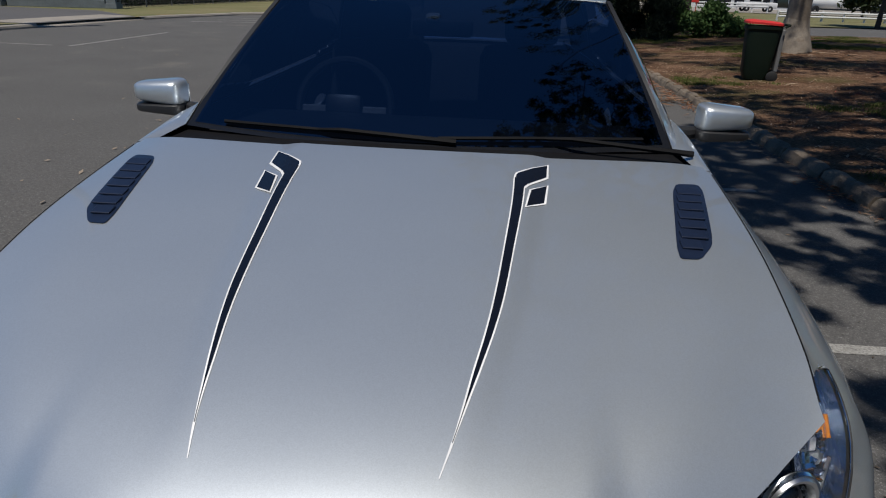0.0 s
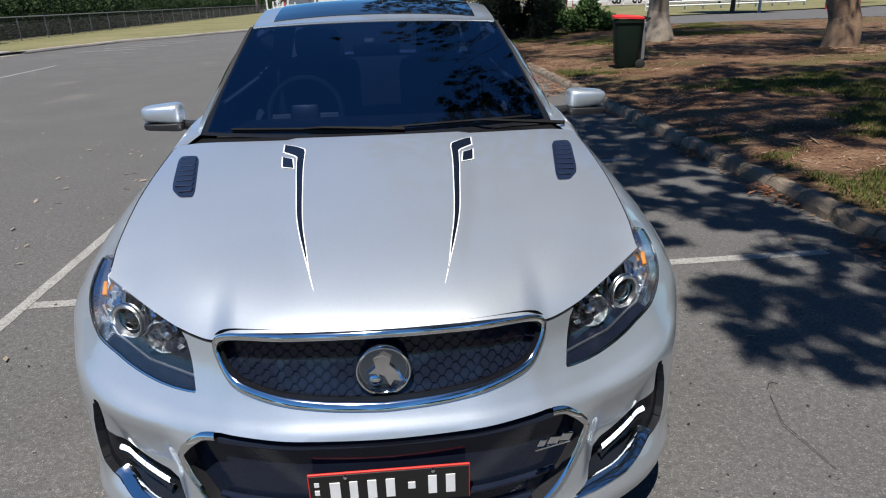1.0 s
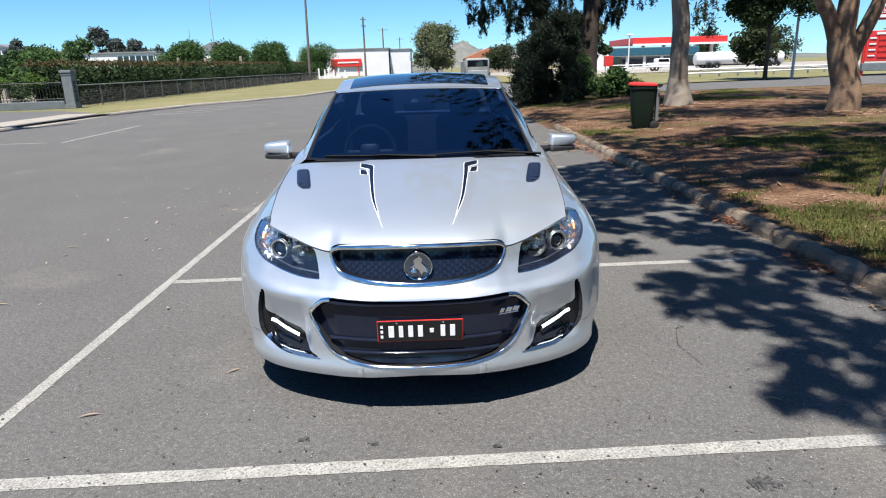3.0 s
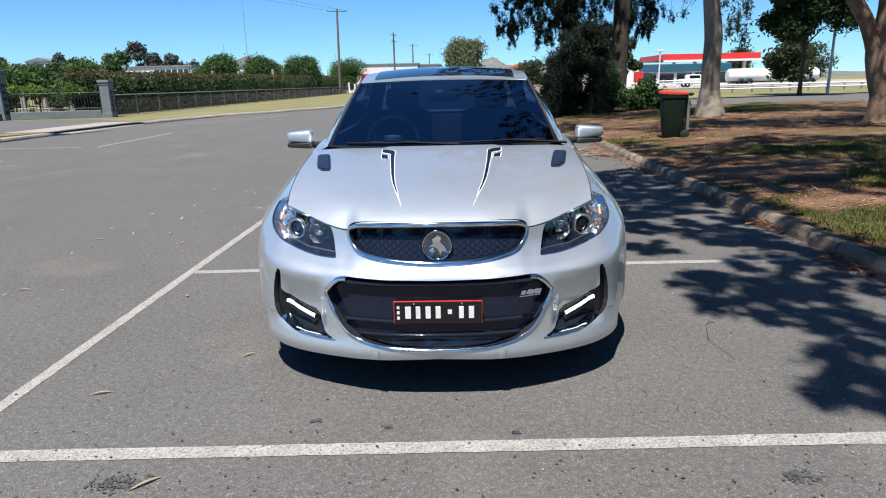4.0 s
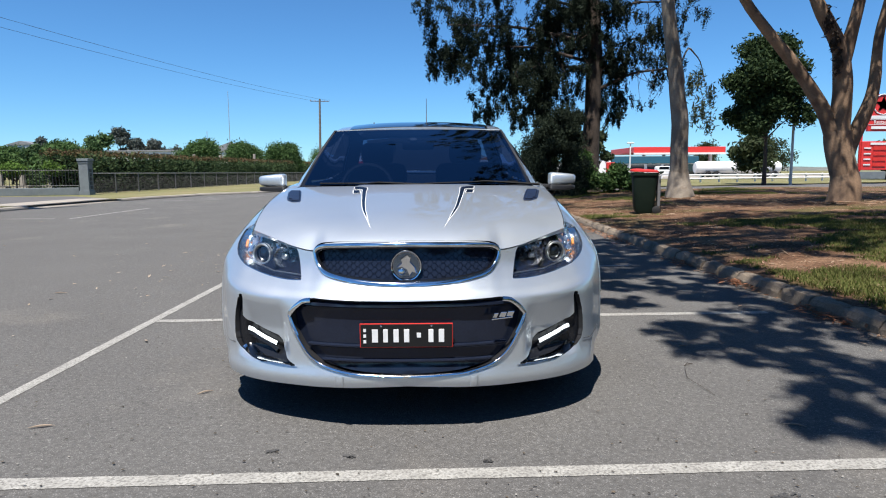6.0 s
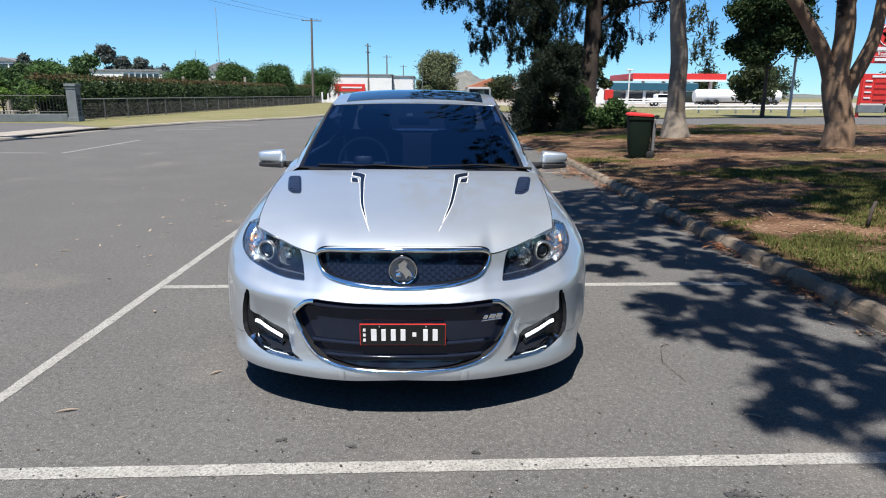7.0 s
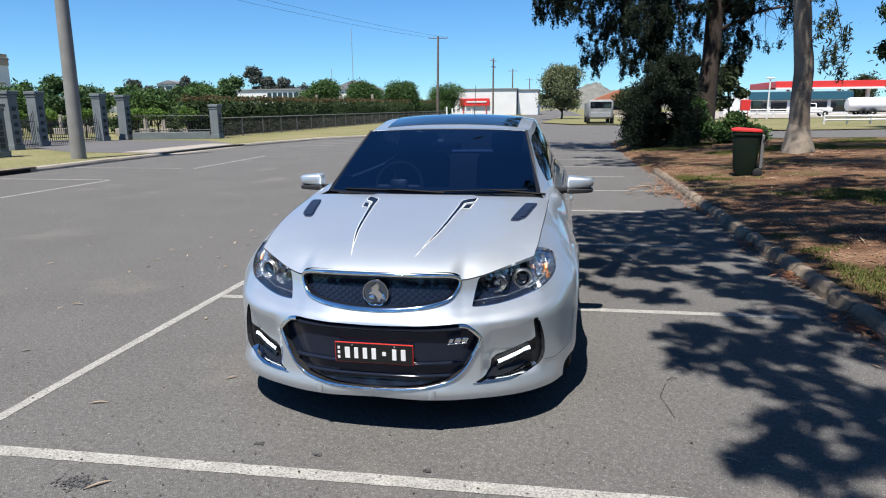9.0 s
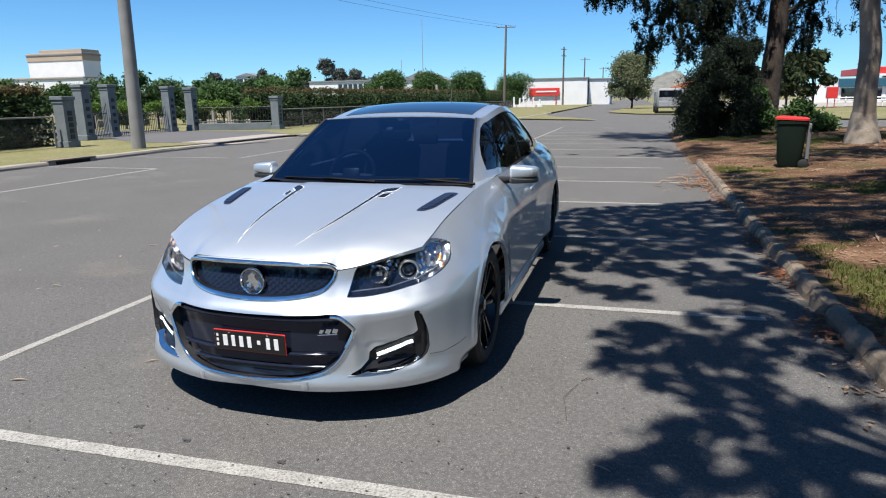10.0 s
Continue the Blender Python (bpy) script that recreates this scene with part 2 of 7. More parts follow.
BLUE_PAINT = pbr("teal_paint", (0.01665, 0.0885, 0.1335), rough=0.5, spread=0.05)
ROOF_GREY = pbr("grey_roof", (0.1943, 0.1995, 0.2108), (0.1552, 0.1613, 0.1718), scale=0.3, rough=0.6, spread=0.1)
BIN_GREEN = pbr("bin_plastic", (0.00375, 0.0105, 0.006), (0.006, 0.01275, 0.0075), scale=4, rough=0.6, spec=0.2, bump=0.1, fine=200, spread=0.1)
BIN_RED = pbr("bin_lid_red", (0.6, 0.03, 0.025), (0.5, 0.03, 0.03), scale=5, rough=0.45, spread=0.06)
GRASS_DRY = pbr("dry_lawn", (0.1762, 0.1613, 0.08625), (0.12, 0.1237, 0.054), scale=0.35, rough=0.95, bump=0.6, fine=14, spread=0.35, relief=0.03, stain=((0.225, 0.165, 0.0975), 0.7, 0.55, 0.6), spec=0.1)
MULCH = pbr("mulch_ground", (0.07875, 0.042, 0.0255), (0.165, 0.1013, 0.06375), scale=2.2, rough=0.95, bump=1.0, fine=34, spread=0.6, relief=0.03, stain=((0.075, 0.075, 0.0285), 0.6, 0.52, 0.65), spec=0.08)
LEAF_STREET = leafy("dark_street_leaves", (0.0105, 0.024, 0.009), (0.045, 0.069, 0.0255))
LEAF_DARK = leafy("conifer_needles", (0.009, 0.01575, 0.01125), (0.0315, 0.0435, 0.027))
LEAF_GUM = leafy("gum_leaves", (0.02775, 0.03885, 0.01942), (0.04995, 0.06105, 0.02775))
LEAF_ROUND = leafy("clipped_tree_leaves", (0.0360, 0.0765, 0.0238), (0.0855, 0.1440, 0.0486))
LEAF_GARDEN = leafy("garden_leaves", (0.0304, 0.0648, 0.0263), (0.0810, 0.1316, 0.0527))
LEAF_HEDGE = leafy("hedge_leaves", (0.0231, 0.0483, 0.0210), (0.0693, 0.0997, 0.0420))
LEAF_RED = leafy("reddish_hedge_tips", (0.1080, 0.0630, 0.0378), (0.0765, 0.0765, 0.0306))
LEAF_BRIGHT = leafy("bright_leaves", (0.0821, 0.1505, 0.0274), (0.1369, 0.2182, 0.0547))
LEAF_FAR = leafy("far_trees", (0.02775, 0.0444, 0.01942), (0.0555, 0.0666, 0.0333))
LEAF_PALE = leafy("pale_leaves", (0.105, 0.13, 0.066), (0.175, 0.188, 0.108))
# leaf colour greyed and blued to carry the haze of distance
LEAF_HAZE = leafy("hazed_distant_leaves", (0.0675, 0.0825, 0.07875), (0.1125, 0.1275, 0.1125))
GRASS = leafy("grass_blades", (0.0555, 0.08325, 0.01665), (0.1335, 0.1275, 0.0444))
PALE_LEAF = leafy("pale_dry_leaf", (0.225, 0.165, 0.1125), (0.375, 0.315, 0.255))
LITTER_RED = leafy("reddish_dry_leaves", (0.19, 0.075, 0.04), (0.3, 0.15, 0.085))
LITTER = leafy("dry_leaf_litter", (0.183, 0.0945, 0.0555), (0.333, 0.255, 0.183))


# ---- building helpers ----
def link_mesh(name, verts, faces, mat, smooth=False):
    me = bpy.data.meshes.new(name)
    me.from_pydata([tuple(v) for v in verts], [], [tuple(f) for f in faces])
    me.materials.append(mat)
    if smooth:
        me.polygons.foreach_set("use_smooth", [True] * len(me.polygons))
    me.update()
    return new(name, me)


def finish(name, bm, mat, smooth=False, angle=None):
    bmesh.ops.recalc_face_normals(bm, faces=bm.faces)
    me = bpy.data.meshes.new(name)
    bm.to_mesh(me)
    bm.free()
    me.materials.append(mat)
    if smooth:
        me.polygons.foreach_set("use_smooth", [True] * len(me.polygons))
        if angle:
            me.set_sharp_from_angle(angle=radians(angle))
    return new(name, me)


def world_of(o):
    return o.matrix_basis.copy() if o.parent is None else world_of(o.parent) @ o.matrix_parent_inverse @ o.matrix_basis


def part(name, bm, mat, parent, label="", smooth=False, angle=40):
    """Links a bmesh (or an object already made) as one mesh object under its thing or part."""
    ob = bm if isinstance(bm, bpy.types.Object) else finish(name, bm, mat, smooth, angle)
    ob.parent = parent
    ob.matrix_parent_inverse = world_of(parent).inverted()
    if label:
        tagged(ob, label)
    return ob


def thing(name, label, category, group="", at=(0, 0, 0)):
    ob = new(name)
    ob.location = at
    return tagged(ob, label, category, group)


def add_box(bm, m, size, bevel=0.0):
    made = bmesh.ops.create_cube(bm, size=1.0, matrix=m @ Matrix.Diagonal((*size, 1)))
    if bevel:
        edges = list({e for v in made["verts"] for e in v.link_edges})
        bmesh.ops.bevel(bm, geom=edges, offset=bevel, segments=2, affect="EDGES", profile=0.5)
    return bm


def box(x, y, z, sx, sy, sz, bevel=0.0, rz=0, rx=0, ry=0):
    return add_box(bmesh.new(), pose(x, y, z, rx, ry, rz), (sx, sy, sz), bevel)


def tube(points, radii, sides=10, bm=None, close=True):
    """A round-sectioned tube along points, with a radius at each."""
    bm = bm or bmesh.new()
    rings = []
    pts = [Vector(p) for p in points]
    for i, p in enumerate(pts):
        d = (pts[min(i + 1, len(pts) - 1)] - pts[max(i - 1, 0)]).normalized()
        if i == 0:
            u = d.cross(Vector((0, 0, 1)) if abs(d.z) < 0.95 else Vector((1, 0, 0))).normalized()
        else:
            u = (u - d * u.dot(d)).normalized()
        w = u.cross(d)
        r = radii[i] if hasattr(radii, "__len__") else radii
        rings.append([bm.verts.new(p + u * (r * math.cos(a)) + w * (r * math.sin(a))) for a in (2 * math.pi * k / sides for k in range(sides))])
    for a, b in zip(rings, rings[1:]):
        for k in range(sides):
            bm.faces.new((a[k], a[(k + 1) % sides], b[(k + 1) % sides], b[k]))
    if close:
        bm.faces.new(rings[0][::-1])
        bm.faces.new(rings[-1])
    return bm


def lathe(profile, sides=40, axis="x"):
    """Turns (radius, along) pairs round the x or z axis."""
    bm = bmesh.new()
    rings = []
    for r, h in profile:
        ring = []
        for k in range(sides):
            a = 2 * math.pi * k / sides
            c, s = r * math.cos(a), r * math.sin(a)
            ring.append(bm.verts.new((h, c, s) if axis == "x" else (c, s, h)))
        rings.append(ring)
    for a, b in zip(rings, rings[1:]):
        for k in range(sides):
            bm.faces.new((a[k], a[(k + 1) % sides], b[(k + 1) % sides], b[k]))
    return bm


def spline(xs, ys, flat=False):
    """A smooth, non-overshooting curve through a few control values."""
    xs, ys = np.asarray(xs, float), np.asarray(ys, float)
    h = np.diff(xs)
    d = np.diff(ys) / h
    m = np.zeros_like(ys)
    m[0], m[-1] = 0 if flat else d[0], d[-1]
    for i in range(1, len(xs) - 1):
        m[i] = 0 if d[i - 1] * d[i] <= 0 else 3 * (h[i - 1] + h[i]) / ((2 * h[i] + h[i - 1]) / d[i - 1] + (h[i] + 2 * h[i - 1]) / d[i])

    def f(x):
        x = np.asarray(x, float)
        i = np.clip(np.searchsorted(xs, x) - 1, 0, len(h) - 1)
        t = (np.clip(x, xs[0], xs[-1]) - xs[i]) / h[i]
        return (2 * t**3 - 3 * t**2 + 1) * ys[i] + (t**3 - 2 * t**2 + t) * h[i] * m[i] + (3 * t**2 - 2 * t**3) * ys[i + 1] + (t**3 - t**2) * h[i] * m[i + 1]
    return f


def step(a, b, x):
    t = np.clip((np.asarray(x, float) - a) / (b - a), 0, 1)
    return t * t * (3 - 2 * t)


def leaves(name, centres, radii, count, size, mat, parent, seed, slim=0.4, droop=0.0, shell=0.55, label=""):
    """Foliage: thousands of small folded leaves in ragged clumps, one mesh."""
    rng = np.random.default_rng(seed)
    centres, radii = np.asarray(centres, float), np.asarray(radii, float)
    if radii.ndim == 1:
        radii = np.stack([radii, radii, radii * 0.8], 1)
    k = rng.integers(0, len(centres), count)
    d = rng.normal(size=(count, 3))
    d /= np.linalg.norm(d, axis=1)[:, None]
    r = shell + (1 - shell) * rng.random(count)
    r *= 1 + 0.22 * rng.normal(size=count)
    p = centres[k] + d * radii[k] * r[:, None]
    if droop:
        p[:, 2] -= droop * rng.random(count) ** 2 * np.linalg.norm(d[:, :2], axis=1) * radii[k, 2]
    a = rng.normal(size=(count, 3))
    a[:, 2] -= 0.8 * (droop > 0)
    a /= np.linalg.norm(a, axis=1)[:, None]
    b = np.cross(a, rng.normal(size=(count, 3)))
    b /= np.linalg.norm(b, axis=1)[:, None]
    s = size * (0.6 + 0.8 * rng.random(count))[:, None]
    fold = np.cross(a, b) * s * 0.12
    v = np.stack([p - a * s, p + b * s * slim - fold, p + a * s, p - b * s * slim - fold], 1).reshape(-1, 3)
    me = bpy.data.meshes.new(name)
    me.vertices.add(4 * count)
    me.vertices.foreach_set("co", v.ravel())
    me.loops.add(6 * count)
    base = 4 * np.arange(count)[:, None]
    me.loops.foreach_set("vertex_index", (base + np.array([[0, 1, 2, 0, 2, 3]])).ravel())
    me.polygons.add(2 * count)
    me.polygons.foreach_set("loop_start", 3 * np.arange(2 * count))
    me.update(calc_edges=True)
    me.materials.append(mat)
    ob = new(name, me)
    if parent:
        part(name, ob, mat, parent, label)
    return ob
# ---- the large structure: ground, road, verges, kerbs, bay lines ----
def flat_poly(name, pts, z, mat, label="", category="", kind="structure"):
    bm = bmesh.new()
    bm.faces.new([bm.verts.new((x, y, z)) for x, y in pts])
    bmesh.ops.triangulate(bm, faces=bm.faces)
    return tagged(finish(name, bm, mat), label, category, "", kind)


flat_poly("ground", [(-2500, -2500), (2500, -2500), (2500, 2500), (-2500, 2500)], -.06, GRASS_DRY, "dry yellow-green grass land running to the horizon", "ground")
flat_poly("road", [(-12.3, -60), (2.98, -60), (2.98, 25.5), (6, 27.6), (12.7, 27.9), (30, 30.5), (90, 38), (90, 64), (45, 52), (22, 42), (14, 39), (8, 41), (5.2, 60), (4.5, 400), (-6, 400), (-6, 60), (-6.4, 42), (-7.3, 36), (-9.2, 31.5), (-11.1, 28), (-12, 23.5), (-12.3, 20)], 0.0, ASPHALT, "worn grey asphalt street and parking area", "road")


def park_z(x, y):
    """Height of the gently mounded park ground."""
    mound = .32 * (1 - math.exp(-max(0, x - 3.1) / 3.5)) * float(step(27, 21, y)) * float(step(-16, 2, y))
    return .102 + mound + max(0, min(1, (x - 3.12) / .5)) * .03 * (noise.noise((x * .35, y * .35, 0)) + .5 * noise.noise((x * 1.7, y * 1.7, 3)))


def undulating(name, x0, x1, y0, y1, cell, mat, label, keep):
    nx, ny = int((x1 - x0) / cell) + 1, int((y1 - y0) / cell) + 1
    vs = []
    for i in range(nx):
        for j in range(ny):
            x, y = x0 + (x1 - x0) * (i / (nx - 1)) ** 1.6, y0 + (y1 - y0) * j / (ny - 1)
            vs.append((x, y, park_z(x, y)))
    fs = [(i * ny + j, (i + 1) * ny + j, (i + 1) * ny + j + 1, i * ny + j + 1) for i in range(nx - 1) for j in range(ny - 1) if keep(vs[i * ny + j])]
    return tagged(link_mesh(name, vs, fs, mat, True), label, "ground", "", "structure")


undulating("park_ground", 3.0, 60, -40, 27.4, .4, MULCH, "shaded park ground of brown bark mulch and thin grass", lambda v: (v[1] < 25.2 + .05 * v[0] or v[0] > 5) and (v[1] < 12.6 or v[0] > 3.24))
vs, fs = [], []
for j in range(64):
    y = 12.75 + 12.6 * j / 63
    low = 2.9 - .22 * abs(noise.noise((0, y * .7, 5))) - .12 * noise.noise((0, y * 2.1, 8))
    for i in range(7):
        f = i / 6
        x = low + (3.34 - low) * f
        vs.append((x, y, -.004 + (park_z(3.34, y) + .006) * f ** .8 + .012 * noise.noise((x * 6, y * 6, 1)) * f * (1 - f) * 4))
fs = [(7 * j + i, 7 * j + i + 1, 7 * j + i + 8, 7 * j + i + 7) for j in range(63) for i in range(6)]
tagged(link_mesh("dirt_edge", vs, fs, MULCH, True), "bare dirt edge where the kerb is missing", "ground", "", "structure")
flat_poly("median", [(-.9, 61), (1.9, 54.3), (7, 52.2), (12, 62), (8, 110), (1.5, 104)], .08, GRASS_DRY, "dry grass median with a pale kerb", "median")
flat_poly("traffic_island", [(-16, 47), (-5.9, 43.2), (-.7, 40.3), (-1.5, 42.6), (-5, 50), (-6.5, 60)], .07, GRASS_DRY, "grassy corner tongue", "grass verge")
flat_poly("verge", [(-12.45, -60), (-12.45, 20), (-12.15, 23.5), (-11.25, 28), (-9.35, 31.5), (-7.45, 36), (-6.55, 42), (-6.15, 60), (-6.15, 130), (-60, 130), (-60, -60)], .1, GRASS_DRY, "mown dry yellow-green grass verge", "grass verge")
flat_poly("driveway", [(-12.45, 17.0), (-12.3, 22.4), (-15.6, 25.6), (-20.0, 25.9), (-40, 27), (-40, 19), (-19.6, 19.6), (-16, 17.4)], .106, ASPHALT_OLD, "grey asphalt driveway to the gates", "driveway")
bm = bmesh.new()
ramp = [[bm.verts.new((x, y, z)) for x, z in ((-12.28 + dx, -.02), (-12.3 + dx, .015), (-12.75 + dx, .114), (-13.9 + dx, .118), (-13.9 + dx, -.02))] for y, dx in ((17.2, 0), (20, .03), (22.7, .1))]
for r1, r2 in zip(ramp, ramp[1:]):
    for k in range(4):
        bm.faces.new((r1[k], r1[k + 1], r2[k + 1], r2[k]))
bm.faces.new(ramp[0]), bm.faces.new(ramp[-1][::-1])
tagged(finish("crossover", bm, CONCRETE_PALE), "pale concrete vehicle crossing", "pavement", "", "structure")
flat_poly("far_verge", [(14.5, 39.4), (22, 42.4), (45, 52.4), (90, 64.5), (90, 86), (8, 70), (7, 45)], .05, GRASS_DRY, "dry grass verge across the road", "grass verge")
flat_poly("service_yard", [(6, 78), (110, 100), (120, 190), (20, 190)], .01, CONCRETE_PALE, "pale concrete service station yard", "pavement")


def kerb_profile(name, pts, mat, h=.13, w=.16, out=1, piece=1.15, label="", worn=0):
    """A kerb of separate cast lengths along a plan line."""
    root = tagged(new(name), label, "kerb", "", "structure")
    rng = random.Random(7)
    total = [Vector((x, y, 0)) for x, y in pts]
    for a, b in zip(total, total[1:]):
        n = max(1, round((b - a).length / piece))
        for k in range(n):
            p, q = a.lerp(b, k / n), a.lerp(b, (k + 1) / n)
            d = (q - p).normalized()
            side = Vector((-d.y, d.x, 0)) * out
            p2, q2 = p + d * .006, q - d * .006
            bm = bmesh.new()
            dz, tilt = rng.uniform(-.006, .008), rng.uniform(-.006, .006)
            prof = [(-.012, -.05), (0, h * .45), (.022, h * .86), (.05, h), (w, h + .004), (w, -.05)]
            rings = []
            for m in range(5):
                c = p2.lerp(q2, m / 4)
                low = worn * (.012 if m in (0, 4) else 0)
                rings.append([bm.verts.new(c + side * (o + tilt + rng.uniform(-.004, .004) * (1 + worn * .9) + (low if o < .1 else 0)) + Vector((0, 0, z + dz + rng.uniform(-.004, .004) * (1 + worn * .9) - (low if z > .03 else 0)))) for o, z in prof])
            for r1, r2 in zip(rings, rings[1:]):
                for j in range(len(prof) - 1):
                    bm.faces.new((r1[j], r1[j + 1], r2[j + 1], r2[j]))
            bm.faces.new(rings[0]), bm.faces.new(rings[-1][::-1])
            part("kerb_stone", bm, mat, root)
    return root


kerb_profile("kerb_park", [(2.96, -14), (2.9, 3), (2.97, 12.8)], CONCRETE, w=.105, h=.108, out=-1, piece=.4, worn=1, label="low worn concrete kerb along the park")
kerb_profile("kerb_side_road", [(3.1, 25.3), (5.8, 27.4), (12.7, 27.8), (30, 30.4)], CONCRETE, out=-1, piece=2.4, label="concrete kerb along the side road")
kerb_profile("kerb_verge", [(-12.3, -20), (-12.3, 17.2)], CONCRETE_PALE, h=.11, out=1, piece=2.4, label="concrete kerb along the grass verge")
kerb_profile("kerb_corner", [(-12.25, 22.6), (-12, 23.5), (-11.1, 28), (-9.2, 31.5), (-7.3, 36), (-6.4, 42), (-6, 60)], CONCRETE_PALE, h=.11, out=1, piece=2.4, label="curving concrete kerb at the corner")


drain = thing("kerb_drain", "dark stormwater inlet in the verge kerb", "drain", at=(-12.3, 10.95, 0))
# solid black block stands for the shade within the inlet
part("opening_shade", box(-12.285, 10.95, .05, .06, 1.05, .085, .004), MATT_BLACK, drain)
part("lintel", box(-12.42, 10.95, .118, .3, 1.5, .03, .008), CONCRETE, drain)


def line(name, x0, y0, x1, y1, w, mat=None, label="worn white bay line on the asphalt", z=.0025):
    """A painted line with a slightly ragged edge."""
    a, b = Vector((x0, y0, z)), Vector((x1, y1, z))
    d = (b - a)
    n = max(4, int(d.length / .06))
    side = Vector((-d.y, d.x, 0)).normalized()
    rng = random.Random(hash((round(x0 * 100), round(y0 * 100))) & 255)
    vs = []
    for k in range(n + 1):
        p = a + d * k / n
        vs += [p + side * (w / 2 + rng.uniform(-.003, .003)), p - side * (w / 2 + rng.uniform(-.003, .003))]
    return tagged(link_mesh(name, vs, [(2 * k, 2 * k + 1, 2 * k + 3, 2 * k + 2) for k in range(n)], mat or LINE), label, "road marking", "painted lines", "structure")


line("bay_line_long", -1.908, -9, -1.893, 31, .068)
for n in range(-2, 12):
    y = -.40 + 2.42 * n
    if n == 1:
        y = 2.035
    line("bay_line_cross", -1.865, y - .05, 2.25 + .3 * (n % 3 == 1), y + .06, .078)
line("bay_line_far", -9.0, -22, -8.95, 10.0, .08, LINE_OLD, "faded white line across the street")
for y in (-6.0, 10.0, 12.8):
    line("bay_line_far", -12.1, y, -8.95, y + .02, .08, LINE_OLD, "faded white line across the street", z=.006)
line("bay_line_far", -8.6, 12.84, -8.75, 17.4, .08, LINE_OLD, "faded white line across the street")
for k in range(4):
    line("corner_marking", -9.6 - .3 * k, 27.5 - 1.6 * k, -7.6 - .3 * k, 28.4 - 1.6 * k, .14, LINE_OLD, "faded white marking near the corner", z=.006)
# ---- the silver sedan ----
# plan line of the body at its widest, from the nose round one side to the tail
PLAN_X = [0, .19, .34, .42, .50, .60, .70, .79, .86, .905, .928, .938, .934, .922, .92, .925, .93, .90, .82, .62, .3, 0]
PLAN_Y = [-.02, -.012, .02, .05, .085, .135, .205, .305, .43, .57, .75, .95, 1.3, 1.6, 2.3, 3.2, 3.8, 4.35, 4.62, 4.77, 4.82, 4.83]
# upper edge of the body sides: bonnet shut line, belt line, boot edge
TOP_X = [0, .19, .335, .395, .475, .565, .645, .712, .727, .735, .745, .753, .765, .79, .795, .79, .75, .68, .62, .5, .25, 0]
TOP_Y = [.07, .082, .118, .142, .19, .265, .345, .415, .53, .65, .8, .96, 1.3, 1.62, 2.3, 3.2, 3.8, 4.3, 4.5, 4.62, 4.68, 4.7]
TOP_Z = [.757, .755, .742, .716, .727, .75, .77, .787, .822, .855, .885, .908, .948, .968, .975, .995, 1.02, 1.035, 1.03, 1.03, 1.035, 1.035]
CHORD = np.concatenate([[0], np.cumsum(np.hypot(np.diff(PLAN_X), np.diff(PLAN_Y)))])


def eased(f, wide=.055):
    """Takes the kinks out of a body line behind the headlamps."""
    grid = np.linspace(0, CHORD[21], 1400)
    v = f(grid)
    n = int(4 * wide / (grid[1] - grid[0]))
    k = np.exp(-.5 * (np.arange(-n, n + 1) * (grid[1] - grid[0]) / wide) ** 2)
    sm = np.convolve(np.pad(v, n, mode="edge"), k / k.sum(), mode="valid")
    w = step(CHORD[7], CHORD[9], grid) * step(CHORD[18], CHORD[16], grid)
    out = v * (1 - w) + sm * w
    return lambda t: np.interp(t, grid, out)


f_px, f_py = eased(spline(CHORD, PLAN_X)), eased(spline(CHORD, PLAN_Y, True))
f_tx, f_ty, f_tz = eased(spline(CHORD, TOP_X)), eased(spline(CHORD, TOP_Y, True)), eased(spline(CHORD, TOP_Z, True))
f_low = spline(CHORD[[0, 4, 7, 9, 12, 16, 21]], [.19, .171, .162, .150, .17, .17, .22])
g_front = spline([0, .55, .61, .68, .76, .9, 1], [0, 0, .05, .33, .6, .9, 1])
g_side = spline([0, .5, .66, .78, .87, .94, 1], [0, 0, .05, .27, .52, .76, 1])
f_ts = eased(spline(CHORD, [.757, .756, .752, .748, .748, .755] + TOP_Z[6:], True))
g_door = spline([0, .45, .7, .84, .93, 1], [0, 0, .08, .3, .62, 1])
WHEELS = ((.955, .335), (3.77, .335))
ARCH = .362


